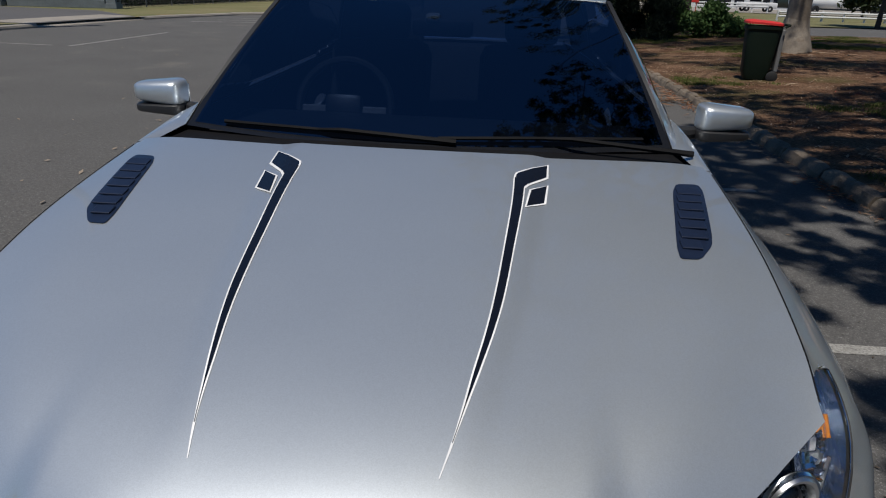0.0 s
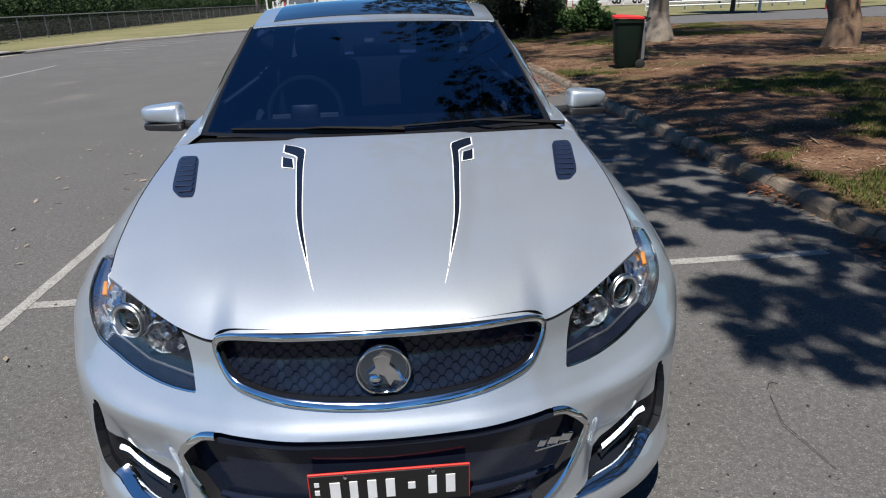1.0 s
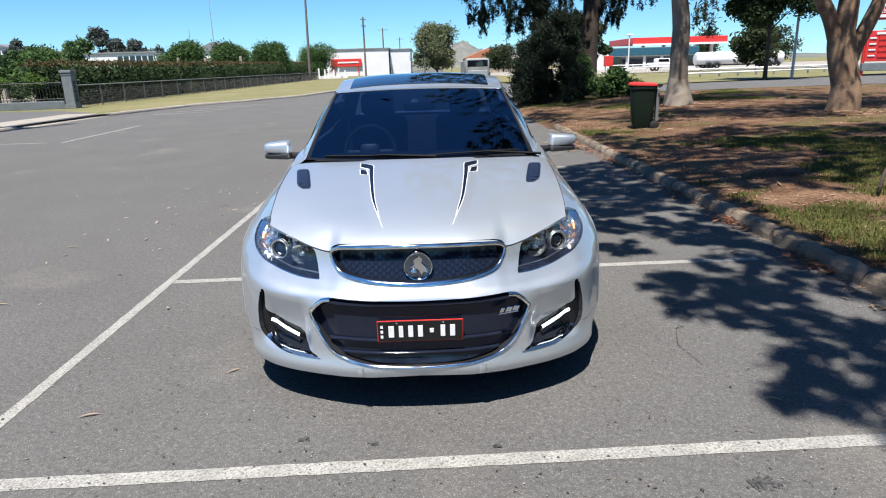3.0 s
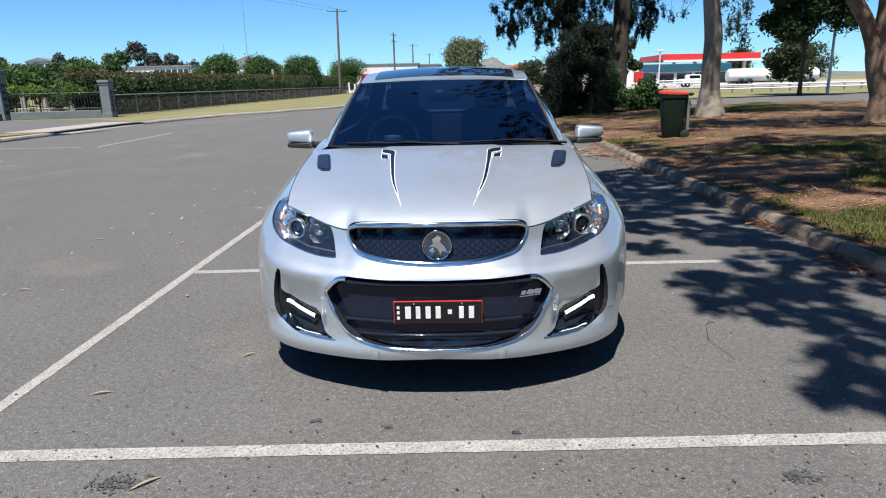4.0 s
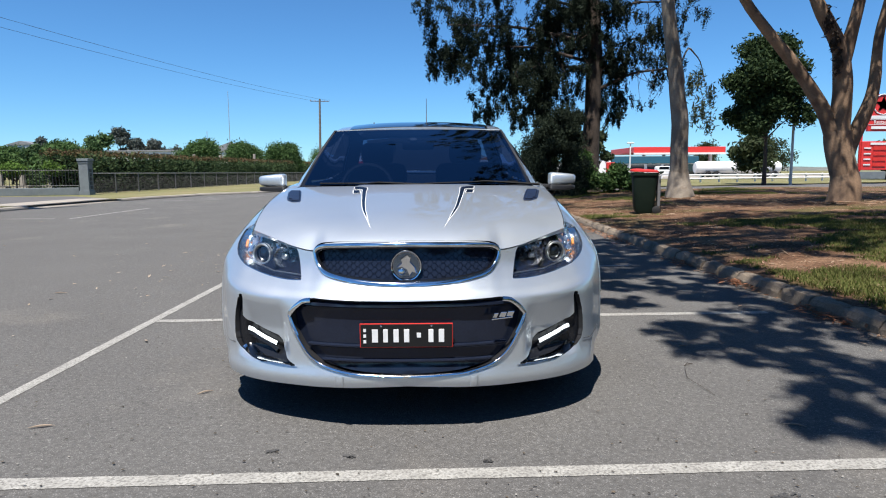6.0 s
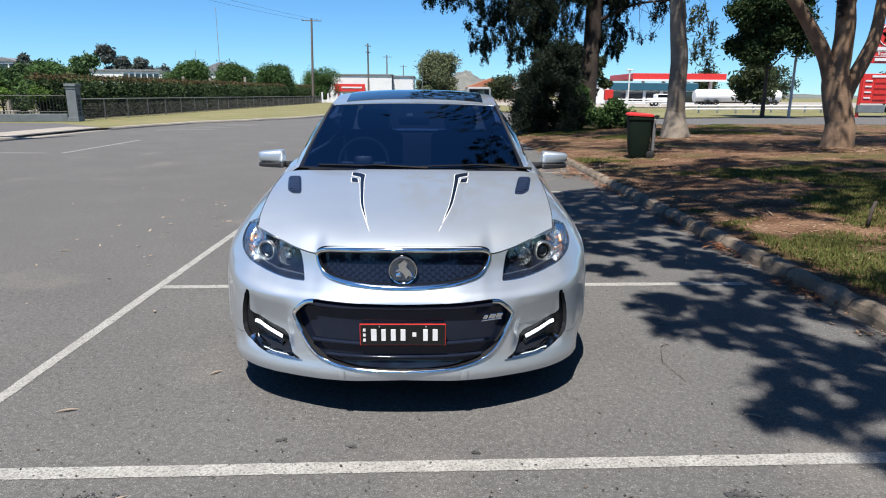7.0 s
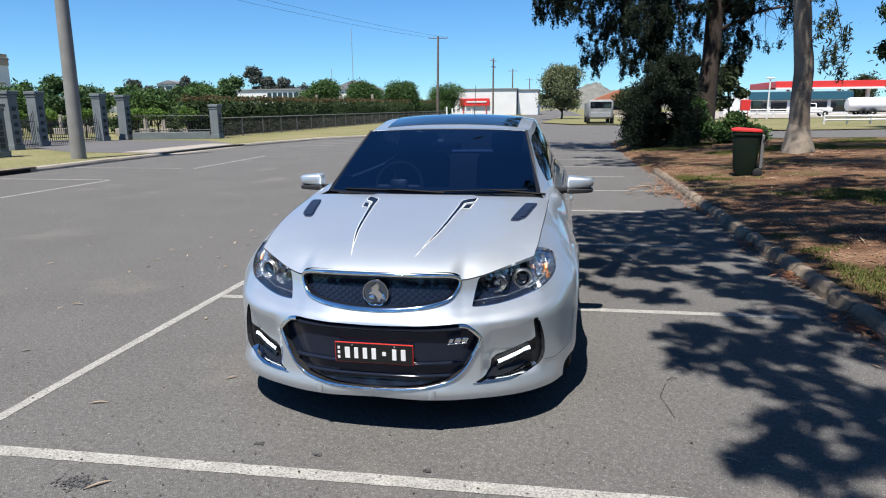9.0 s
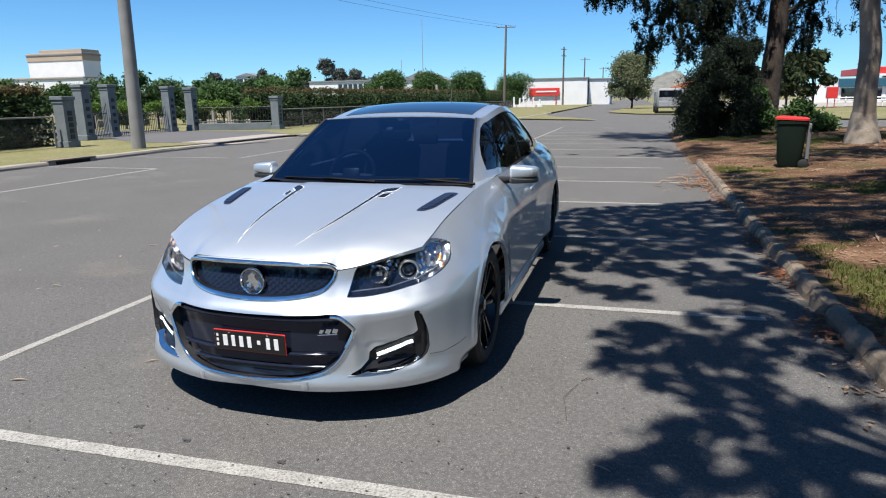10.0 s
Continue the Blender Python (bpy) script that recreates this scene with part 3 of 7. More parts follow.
def shell_at(t, z, push=0.0):
    """Points of the body side at chord t and height z, pushed inwards by push."""
    t, z = np.asarray(t, float), np.asarray(z, float)
    zb, zt = f_low(t), f_tz(t)
    v = np.clip((z - zb) / (zt - zb), 0, 1)
    v = np.clip((z - zb) / (f_ts(t) - zb), 0, 1) * (1 - step(.72, .99, v)) + v * step(.72, .99, v)
    w1, w2 = step(CHORD[6], CHORD[9], t), step(CHORD[12], CHORD[13], t)
    g = (g_front(v) * (1 - w1) + g_side(v) * w1) * (1 - w2) + g_door(v) * w2
    px, py, e = f_px(t), f_py(t), 1e-3
    dx, dy = f_px(t + e) - f_px(t - e), f_py(t + e) - f_py(t - e)
    n = np.hypot(dx, dy) + 1e-9
    nx, ny = -dy / n, dx / n            # inward normal of the plan line
    x, y = px + (f_tx(t) - px) * g, py + (f_ty(t) - py) * g
    tuck = push + .05 * step(.14, 0, v) * step(CHORD[8], CHORD[9], t) - .014 * np.exp(-((v - .06) / .07) ** 2) * step(CHORD[8], CHORD[7], t)
    for wy, wz in WHEELS:
        r = np.hypot(y - wy, z - wz)
        tuck = tuck - (.013 * step(ARCH + .26, ARCH + .03, r) + .007 * step(ARCH + .045, ARCH + .03, r)) * step(CHORD[8] - .03, CHORD[9], t) * step(.16, .3, z)
    # shallow waist crease along the doors, scalloped corner beside the fog lamps
    tuck = tuck - .008 * np.exp(-((z - .72) / .05) ** 2) * step(CHORD[12], CHORD[13], t)
    tuck = tuck + .042 * np.clip((.528 - z) / .14, 0, 1) * step(.245, .30, z) * step(.475, .55, np.abs(x)) * step(.77, .70, np.abs(x)) * step(CHORD[8], CHORD[7], t)
    return np.stack([x + nx * tuck, y + ny * tuck, z + 0 * x], -1)


def chord_for(axis, value, z, lo, hi):
    """The chord at which the body side has the given x (axis 0) or y (axis 1) at height z."""
    for _ in range(40):
        mid = (lo + hi) / 2
        if shell_at(mid, z)[axis] < value:
            lo = mid
        else:
            hi = mid
    return (lo + hi) / 2


def outline(points, axis=0, lo=0.0, hi=CHORD[10], gap=.008):
    """A closed outline on the body side, from front (x, z) or side (y, z) corners, evenly divided."""
    pts = np.array([(chord_for(axis, a, z, lo, hi), z) for a, z in points])
    out = []
    for p, q in zip(pts, np.roll(pts, -1, 0)):
        k = max(1, int(np.hypot(*(q - p)) / gap))
        out += [p + (q - p) * i / k for i in range(k)]
    return np.array(out)


def rounded(points, turns=3, cut=.22):
    """Corner cutting: softens the corners of a closed outline."""
    p = np.array(points, float)
    for _ in range(turns):
        q = np.roll(p, -1, 0)
        p = np.stack([p * (1 - cut) + q * cut, p * cut + q * (1 - cut)], 1).reshape(-1, 2)
    return p


def inside(poly, p):
    x, y = p[..., 0], p[..., 1]
    res = np.zeros(x.shape, bool)
    for (x1, y1), (x2, y2) in zip(poly, np.roll(poly, -1, 0)):
        if y1 != y2:
            res ^= ((y1 > y) != (y2 > y)) & (x < (x2 - x1) * (y - y1) / (y2 - y1) + x1)
    return res


UPPER = rounded([(-.25, .85), (.345, .80), (.392, .722), (.390, .704), (.366, .654), (.338, .630), (.2, .603), (0, .592), (-.25, .592)], 2, .16)
LOWER = rounded([(-.3, .532), (0, .532), (.3, .536), (.415, .54), (.497, .472), (.46, .39), (.42, .325), (.352, .268), (.2, .24), (0, .23), (-.3, .23)], 2)
FOG = rounded([(.716, .522), (.742, .522), (.770, .42), (.774, .32), (.735, .272), (.63, .246), (.445, .244), (.52, .285), (.53, .355), (.62, .378), (.728, .412), (.724, .46)], 1)
LAMP = rounded([(.463, .736), (.438, .604), (.441, .598), (.52, .596), (.618, .606), (.72, .627), (.79, .66), (.817, .70), (.812, .742), (.79, .782), (.765, .80), (.735, .812), (.70, .835), (.55, .80)], 1)
ARCHES = [[(wy + ARCH * math.cos(a), wz + ARCH * math.sin(a)) for a in (math.pi * (-.25 + 1.5 * k / 24) for k in range(25))] for wy, wz in WHEELS]

# grid of the side: fine at the front, door gaps cut as narrow columns
GAPS = [float(chord_for(1, y, .5, CHORD[9], CHORD[17])) for y in (1.56, 2.62, 3.62)]
cols = list(np.arange(0, CHORD[12], .0085)) + list(np.arange(CHORD[12], CHORD[17], .04)) + list(np.linspace(CHORD[17], CHORD[21], 26))
cols = sorted([c for c in cols if all(abs(c - g) > .012 for g in GAPS)] + [g - .0025 for g in GAPS] + [g + .0025 for g in GAPS])
rows = np.linspace(0, 1, 78)
TT, VV = np.meshgrid(np.array(cols), rows, indexing="ij")
ZZ = f_low(TT) + VV * (f_tz(TT) - f_low(TT))
NC, NR = TT.shape
flat = np.stack([TT.ravel(), ZZ.ravel()], 1)
HOLES = {}


def mapped(poly, axis=0, lo=0.0, hi=CHORD[10]):
    if axis == 0:
        keep = [(max(x, 0.0) if x >= 0 else x, z) for x, z in poly]
        return np.array([(chord_for(0, x, min(z, float(f_tz(max(0, x)))), lo, hi) if x > 0 else x, z) for x, z in keep])
    return np.array([(chord_for(1, y, z, lo, hi), z) for y, z in poly])


HOLES["upper"] = mapped(UPPER)
HOLES["lower"] = mapped(LOWER)
HOLES["fog"] = mapped(FOG, hi=CHORD[8])
HOLES["lamp"] = mapped(LAMP)
HOLES["arch"] = mapped(ARCHES[0], 1, CHORD[8], CHORD[13])
HOLES["rear_arch"] = mapped(ARCHES[1], 1, CHORD[14], CHORD[18])
for key, poly in HOLES.items():
    best, place = np.full(len(flat), 9.0), flat.copy()
    for p, q in zip(poly, np.roll(poly, -1, 0)):
        d = q - p
        s = np.clip(((flat - p) @ d) / max(d @ d, 1e-12), 0, 1)
        c = p + s[:, None] * d
        r = np.hypot(*(flat - c).T)
        hit = r < best
        best[hit], place[hit] = r[hit], c[hit]
    reach = .0057 if key != "rear_arch" else .021
    pull = best < reach
    edge_row = (np.arange(len(flat)) % NR == NR - 1) | (np.arange(len(flat)) % NR == 0)
    pull &= ~(edge_row & (key in ("upper", "lamp")))
    keep_x = np.arange(len(flat)) < NR
    place[keep_x, 0] = 0
    flat[pull] = place[pull]
index = np.arange(NC * NR).reshape(NC, NR)
quads = np.stack([index[:-1, :-1], index[1:, :-1], index[1:, 1:], index[:-1, 1:]], -1).reshape(-1, 4)
mid = flat[quads].mean(1)
zone = np.full(len(quads), "body", dtype=object)
for key, poly in HOLES.items():
    zone[inside(poly, mid)] = key
gap_face = np.array([any(abs(m - g) < .0026 for g in GAPS) for m in mid[:, 0]])
zone[gap_face & (zone == "body")] = "gap"


def half_mesh(name, faces, pos, mat, side=1, rim=0.0, both=False, smooth=True, recess=None):
    """A mesh from grid faces; side -1 mirrors it, both joins the two halves; rim turns its free edges inwards."""
    bm = bmesh.new()
    used = np.unique(faces)
    for s in ((1, -1) if both else (side,)):
        vs = {int(i): bm.verts.new((pos[i][0] * s, pos[i][1], pos[i][2])) for i in used}
        for f in faces:
            loop = list(dict.fromkeys(vs[int(i)] for i in (f if s > 0 else f[::-1])))
            if len({tuple(round(c, 5) for c in v.co) for v in loop}) >= 3:
                bm.faces.new(loop)
    bmesh.ops.remove_doubles(bm, verts=bm.verts, dist=2e-5)
    bmesh.ops.dissolve_degenerate(bm, dist=4e-4, edges=bm.edges)
    bm.normal_update()
    if rim:
        free = [e for e in bm.edges if len(e.link_faces) == 1 and max(abs(v.co.x) for v in e.verts) > 1e-4]
        norms = {v: v.normal.copy() for e in free for v in e.verts}
        res = bmesh.ops.extrude_edge_only(bm, edges=free)
        for v in [g for g in res["geom"] if isinstance(g, bmesh.types.BMVert)]:
            src = next((e.other_vert(v) for e in v.link_edges if e.other_vert(v) in norms), None)
            if src:
                v.co -= norms[src] * rim
        for f in [g for g in res["geom"] if isinstance(g, bmesh.types.BMFace)]:
            c = f.calc_center_median()
            if recess and recess(c):
                f.material_index = 1
    me = bpy.data.meshes.new(name)
    bm.to_mesh(me)
    bm.free()
    me.materials.append(mat)
    if recess:
        me.materials.append(BLACK_PLASTIC)
    if smooth:
        me.polygons.foreach_set("use_smooth", [True] * len(me.polygons))
        me.set_sharp_from_angle(angle=radians(38))
    return new(name, me)


SKIN = shell_at(flat[:, 0], flat[:, 1])
car = thing("car", "silver four-door sedan with dark bonnet stripes parked across the bays", "car")
tmid = mid[:, 0]
T_BUMPER = float(chord_for(1, .60, .5, CHORD[6], CHORD[12]))
body = zone == "body"


def side_pair(name, pick, label=""):
    return [part(name, half_mesh(name, quads[pick], SKIN, SILVER, s, rim=.02), SILVER, car, label) for s in (1, -1)]


bumper = part("front_bumper", half_mesh("front_bumper", quads[body & (tmid < T_BUMPER)], SKIN, SILVER, both=True, rim=.055, recess=lambda c: c.z < .76 and c.y < .62), SILVER, car)
side_pair("fender", body & (tmid > T_BUMPER) & (tmid < GAPS[0]))
front_doors = side_pair("front_door", body & (tmid > GAPS[0]) & (tmid < GAPS[1]))
rear_doors = side_pair("rear_door", body & (tmid > GAPS[1]) & (tmid < GAPS[2]))
rear_body = part("rear_body", half_mesh("rear_body", quads[body & (tmid > GAPS[2])], SKIN, SILVER, both=True, rim=.02), SILVER, car)
INNER = shell_at(flat[:, 0], flat[:, 1], .022)
part("inner_body", half_mesh("inner_body", quads[(zone == "gap") | (zone == "body")][(mid[(zone == "gap") | (zone == "body")][:, 0] > GAPS[0] - .1)], INNER, MATT_BLACK, both=True), MATT_BLACK, car)

# bonnet
f_zc = spline([0, .07, .15, .27, .5, .73, 1.0, 1.2, 1.45], [.748, .778, .802, .829, .867, .902, .942, .966, .985])
side_i = slice(7, 13)
f_xe = spline([.0, .30] + list(TOP_Y[side_i]), [.70, .705] + list(TOP_X[side_i]))
f_ze = spline([-.1, .2] + list(TOP_Y[side_i]), [.69, .735] + list(TOP_Z[side_i]))
f_yf = spline(TOP_X[:8], TOP_Y[:8], True)
f_zf = spline(TOP_X[:8], TOP_Z[:8], True)
f_stripe = spline([.0, .27, .55, .85, 1.14, 1.5], [.14, .173, .225, .265, .29, .31])


f_ridge = spline([0, .17, .25, .35, .5, .7, .83, .97, 1.3], [.30, .365, .43, .495, .565, .615, .645, .668, .695])


def bonnet_base(x, y):
    """The crowned middle of the bonnet, falling away beyond a soft ridge on each side."""
    xe = f_xe(y)
    u, u0 = np.clip(x / xe, 0, 1.1), f_ridge(y) / xe
    soft = lambda q: .5 * (q - u0 + np.sqrt((q - u0) ** 2 + .005))
    fall = .42 * u ** 2 + .58 * (soft(u) - soft(0.0)) / (soft(1.0) - soft(0.0))
    z = f_zc(y) + (f_ze(y) - f_zc(y)) * fall
    return z + .007 * step(.035, -.02, x - f_stripe(y) - .02) * step(.1, .5, y)


def bonnet_z(x, y):
    x = np.abs(np.asarray(x, float))
    yf = f_yf(np.minimum(x, .70))
    return bonnet_base(x, y) + (f_zf(np.minimum(x, .70)) - bonnet_base(x, yf)) * np.exp(-np.maximum(y - yf, 0) / .08)


def bonnet_rear(a):
    return 1.19 + .075 * a * a


AA, BB = np.meshgrid(np.linspace(0, 1, 60), np.linspace(0, 1, 110), indexing="ij")
BB = BB ** 1.25
y_front = f_yf(AA * .70)
HY = y_front + (bonnet_rear(AA) - y_front) * BB
HX = AA * (f_xe(HY) - .004)
HY = HY + .004 * (1 - BB)
HPOS = np.stack([HX, HY, bonnet_z(HX, HY)], -1).reshape(-1, 3)
hi_ = np.arange(60 * 110).reshape(60, 110)
HQ = np.stack([hi_[:-1, :-1], hi_[1:, :-1], hi_[1:, 1:], hi_[:-1, 1:]], -1).reshape(-1, 4)
bonnet = part("bonnet", half_mesh("bonnet", HQ, HPOS, SILVER, both=True, rim=.02), SILVER, car)


def bonnet_patch(name, rows_, mat, lift, parent, label=""):
    """A thin sheet lying on the bonnet: rows of (y, x1, x2) laid crosswise."""
    vs, fs = [], []
    for y, x1, x2 in rows_:
        for x in (x1, x2):
            vs.append((x, y, float(bonnet_z(x, y)) + lift))
    for i in range(len(rows_) - 1):
        fs.append((2 * i, 2 * i + 1, 2 * i + 3, 2 * i + 2))
    ob = link_mesh(name, vs, fs, mat)
    return part(name, ob, mat, parent, label)


def bonnet_poly(name, pts, mat, lift, parent, label="", drop=0.0):
    """A thin plate with the given plan outline lying on the bonnet, finely divided."""
    bm = bmesh.new()
    bm.faces.new([bm.verts.new((x, y, 0)) for x, y in pts])
    bmesh.ops.triangulate(bm, faces=bm.faces)
    for _ in range(2):
        bmesh.ops.subdivide_edges(bm, edges=bm.edges, cuts=1, use_grid_fill=True)
    for v in bm.verts:
        v.co.z = float(bonnet_z(v.co.x, v.co.y)) + lift
    return part(name, bm, mat, parent, label)


f_sx = spline([.18, .245, .37, .46, .54, .72, .95, 1.06], [.152, .168, .193, .210, .222, .241, .262, .268])
for s in (1, -1):
    ys = np.linspace(.245, 1.04, 40)
    tail = np.linspace(.195, .247, 8)
    bonnet_patch("stripe_tail", [(y, s * (x - w), s * (x + w)) for y, x, w in zip(tail, f_sx(tail), np.linspace(.0006, .0018, 8))], WHITE_VINYL, .0016, bonnet, "fading pale stripe tail")
    wide = np.interp(ys, [.245, .37, .54, .72, .95, 1.06], [.001, .006, .0095, .011, .0135, .0145])
    c = f_sx(ys)
    bonnet_patch("stripe_border", [(y, s * (x - w), s * (x + w)) for y, x, w in zip(ys, c, wide)], WHITE_VINYL, .0016, bonnet, "white stripe outline")
    bonnet_patch("stripe", [(y, s * (x - max(w - .0028, .0004)), s * (x + max(w - .0028, .0004))) for y, x, w in zip(ys, c, wide)], NAVY, .0026, bonnet, "dark tapering bonnet stripe")
    for nm, mt, grow, lift in (("stripe_border", WHITE_VINYL, 0, .002), ("stripe_hook", NAVY, .0045, .0031)):
        g = grow
        hook = [(.249 + g, .95), (.2535 + g, 1.05), (.258 + g, 1.07 - g), (.341 - g, 1.15 - 2 * g), (.335 - g, 1.062 + g), (.288 - g, 1.0 + g), (.2775 - g, .98 + g), (.2745 - g, .95)]
        bonnet_poly(nm, [(s * x, y) for x, y in hook], mt, lift, bonnet)
        square = [(.274 + g, .885 + 1.6 * g), (.322 - g, .921 + .6 * g), (.333 - g, 1.022 - 1.6 * g), (.287 + g, .978 - .6 * g)]
        bonnet_poly(nm, [(s * x, y) for x, y in square], mt, lift + .0004, bonnet)
    # heat extractor vents
    corners = rounded([(.560, .738), (.606, .744), (.648, .812), (.705, 1.115), (.628, 1.09)], 3, .13)
    vent = bonnet_poly("bonnet_vent", [(s * x, y) for x, y in corners], LOUVRE, .002, bonnet, "black louvred bonnet vent")
    for k in range(7):
        y = .79 + k * .043
        x1 = .566 + (y - .745) * .197
        x2 = min(.600 + (y - .75) * .6, .642 + (y - .812) * .188) - .003
        bm = box(0, 0, 0, x2 - x1 - .006, .03, .004, .0015, rx=13)
        for v in bm.verts:
            v.co += Vector((s * (x1 + x2) / 2, y, float(bonnet_z((x1 + x2) / 2, y)) + .0055))
        part("louvre", bm, LOUVRE, vent)
# black strip laid over the bonnet and fender gap for the shade inside
for s in (1, -1):
    vs = []
    for y in np.linspace(.44, 1.22, 40):
        xe, ze = float(f_xe(y)), float(f_ze(y))
        vs += [(s * (xe - .0042), y, ze + .0016), (s * (xe - .0012), y, ze + .0016)]
    part("shut_line", link_mesh("shut_line", vs, [(2 * k, 2 * k + 1, 2 * k + 3, 2 * k + 2) for k in range(39)], MATT_BLACK), MATT_BLACK, bonnet, "black strip drawn along the bonnet shut line")
# ---- sedan: grilles, lamps, glass house, wheels ----
def zone_pos(push):
    return shell_at(flat[:, 0], flat[:, 1], push)


def strip(name, path, wide, deep, mat, parent, label="", closed=False, both=False, push=0.0, sides=(1, -1)):
    """A moulding that follows an outline on the body side: path in (chord, z), wide across it, deep off the skin."""
    path = np.asarray(path)
    nxt, prv = np.roll(path, -1, 0), np.roll(path, 1, 0)
    if not closed:
        nxt[-1], prv[0] = path[-1], path[0]
    d = nxt - prv
    d /= np.hypot(*d.T)[:, None] + 1e-9
    n = np.stack([-d[:, 1], d[:, 0]], 1)
    prof = [(-.5, .002), (-.42, deep * .7), (-.2, deep), (.2, deep), (.42, deep * .7), (.5, .002)]
    k = len(prof)
    made = []
    for grp in ((sides,) if both else tuple((s,) for s in sides)):
        bm = bmesh.new()
        for s in grp:
            grid = []
            for a, h in prof:
                q = path + n * (a * wide)
                out = shell_at(np.abs(q[:, 0]), q[:, 1], push - h)
                grid.append([bm.verts.new((p[0] * s, p[1], p[2])) for p in out])
            m = len(path)
            for i in range(m if closed else m - 1):
                for j in range(k - 1):
                    loop = (grid[j][i], grid[j][(i + 1) % m], grid[j + 1][(i + 1) % m], grid[j + 1][i])
                    bm.faces.new(loop if s > 0 else loop[::-1])
        bmesh.ops.remove_doubles(bm, verts=bm.verts, dist=1e-4)
        made.append(part(name, bm, mat, parent, label, smooth=True))
    return made


def fill_path(points, gap=.01):
    pts, out = np.asarray(points, float), []
    for p, q in zip(pts, pts[1:]):
        k = max(1, int(np.hypot(*(q - p)) / gap))
        out += [p + (q - p) * i / k for i in range(k)]
    return np.array(out + [pts[-1]])


# upper grille: recessed panel, mesh bars, chrome surround
grille = part("upper_grille", half_mesh("upper_grille", quads[zone == "upper"], zone_pos(.03), GRILLE_SKY_TINT, both=True), GRILLE_SKY_TINT, car, "black honeycomb upper grille")
lower = part("lower_grille", half_mesh("lower_grille", quads[zone == "lower"], zone_pos(.035), GRILLE_SKY_TINT, both=True), GRILLE_SKY_TINT, car, "gloss black lower grille")


def clip_line(poly, z, x_max=2.0):
    """The chord to which a level line at z runs inside an outline that begins at the centre."""
    best = 0.0
    for p, q in zip(poly, np.roll(poly, -1, 0)):
        if (p[1] > z) != (q[1] > z):
            t = p[0] + (z - p[1]) / (q[1] - p[1]) * (q[0] - p[0])
            best = max(best, t)
    return best


for k, z in enumerate(np.arange(.60, .76, .0135)):
    lim = clip_line(HOLES["upper"], z) - .012
    if lim > .05:
        n = int(lim / .009)
        zig = [(lim * i / n, z + (.0062 if (i // 2 + k) % 2 else -.0062)) for i in range(n + 1)]
        strip("grille_mesh", zig, .0018, .0022, GRILLE_SKY_TINT, grille, both=True, push=.028)
for z, wide, deep in ((.512, .024, .018), (.345, .016, .012), (.285, .014, .010)):
    lim = clip_line(HOLES["lower"], z) - .02
    strip("grille_bar", fill_path([(0, z), (lim, z)], .03), wide, deep, GRILLE_SKY_TINT, lower, both=True, push=.03)

def front_path(points, n=60):
    """A smooth line over the nose through (x, z) corners, as (chord, z)."""
    p = np.array(points, float)
    d = np.concatenate([[0], np.cumsum(np.hypot(*np.diff(p, axis=0).T))])
    fx, fz = spline(d, p[:, 0]), spline(d, p[:, 1])
    return np.array([(chord_for(0, float(fx(u)), float(fz(u)), 0, CHORD[10]) if fx(u) > 1e-4 else 0.0, float(fz(u))) for u in np.linspace(0, d[-1], n)])


surround = front_path([(0, .750), (.2, .747), (.33, .742), (.366, .734), (.383, .714), (.381, .699), (.362, .659), (.342, .639), (.31, .625), (.2, .605), (.1, .597), (0, .594)], 90)
strip("grille_surround", surround, .018, .006, CHROME, grille, "chrome grille surround", both=True)
strip("grille_surround", surround, .03, .001, GLOSS_BLACK, grille, both=True, push=.012)
corner = front_path([(.388, .53), (.418, .525), (.446, .507), (.471, .482), (.484, .462), (.474, .43), (.45, .38)], 40)
edge_low = front_path([(.486, .462), (.476, .43), (.45, .378), (.42, .328), (.385, .292), (.345, .268), (.28, .251), (.2, .2395), (.1, .2335), (0, .231)], 70)
strip("chrome_corner", corner, .019, .006, CHROME, lower, "chrome corner moulding")
strip("chrome_edge", edge_low, .012, .008, CHROME, lower, "thin chrome lower edge", both=True)

# emblem: chrome ring with a plain raised shape
by, bz = .066, .664
emblem = part("emblem", lathe([(0, 0), (.054, 0), (.0555, .005), (.058, .011), (.061, .012), (.0635, .008), (.0645, 0)], 48), CHROME, grille, "round chrome emblem", smooth=True)
for v in emblem.data.vertices:
    v.co = Vector((v.co.y, by - v.co.x - .004, bz + v.co.z))
bm = bmesh.new()
relief = [(-.033, -.004), (-.016, .010), (-.019, .026), (.002, .041), (.017, .031), (.013, .016), (.031, -.004), (.037, -.026), (.022, -.022), (.013, -.037), (.002, -.012), (-.014, -.003)]
face = bm.faces.new([bm.verts.new((bx_ * 1.22, by - .006, bz + dz * 1.18)) for bx_, dz in relief])
top = [g for g in bmesh.ops.extrude_face_region(bm, geom=[face])["geom"] if isinstance(g, bmesh.types.BMVert)]
for v in top:
    v.co = Vector((v.co.x * .86, v.co.y - .008, bz + (v.co.z - bz) * .88))
part("emblem_relief", bm, CHROME, grille)
bm = lathe([(0, .010), (.008, .0088), (.0136, .005), (.016, 0)], 24)
for v in bm.verts:
    v.co = Vector((-.019 + v.co.y, by - .006 - v.co.x, bz - .023 + v.co.z))
part("emblem_relief", bm, CHROME, grille, smooth=True)
bm = lathe([(0, .0), (.053, .0), (.054, -.003), (0, -.003)], 32)
for v in bm.verts:
    v.co = Vector((v.co.y, by - .0055 - v.co.x, bz + v.co.z))
part("emblem_ground", bm, DARK_CHROME, grille, smooth=True)
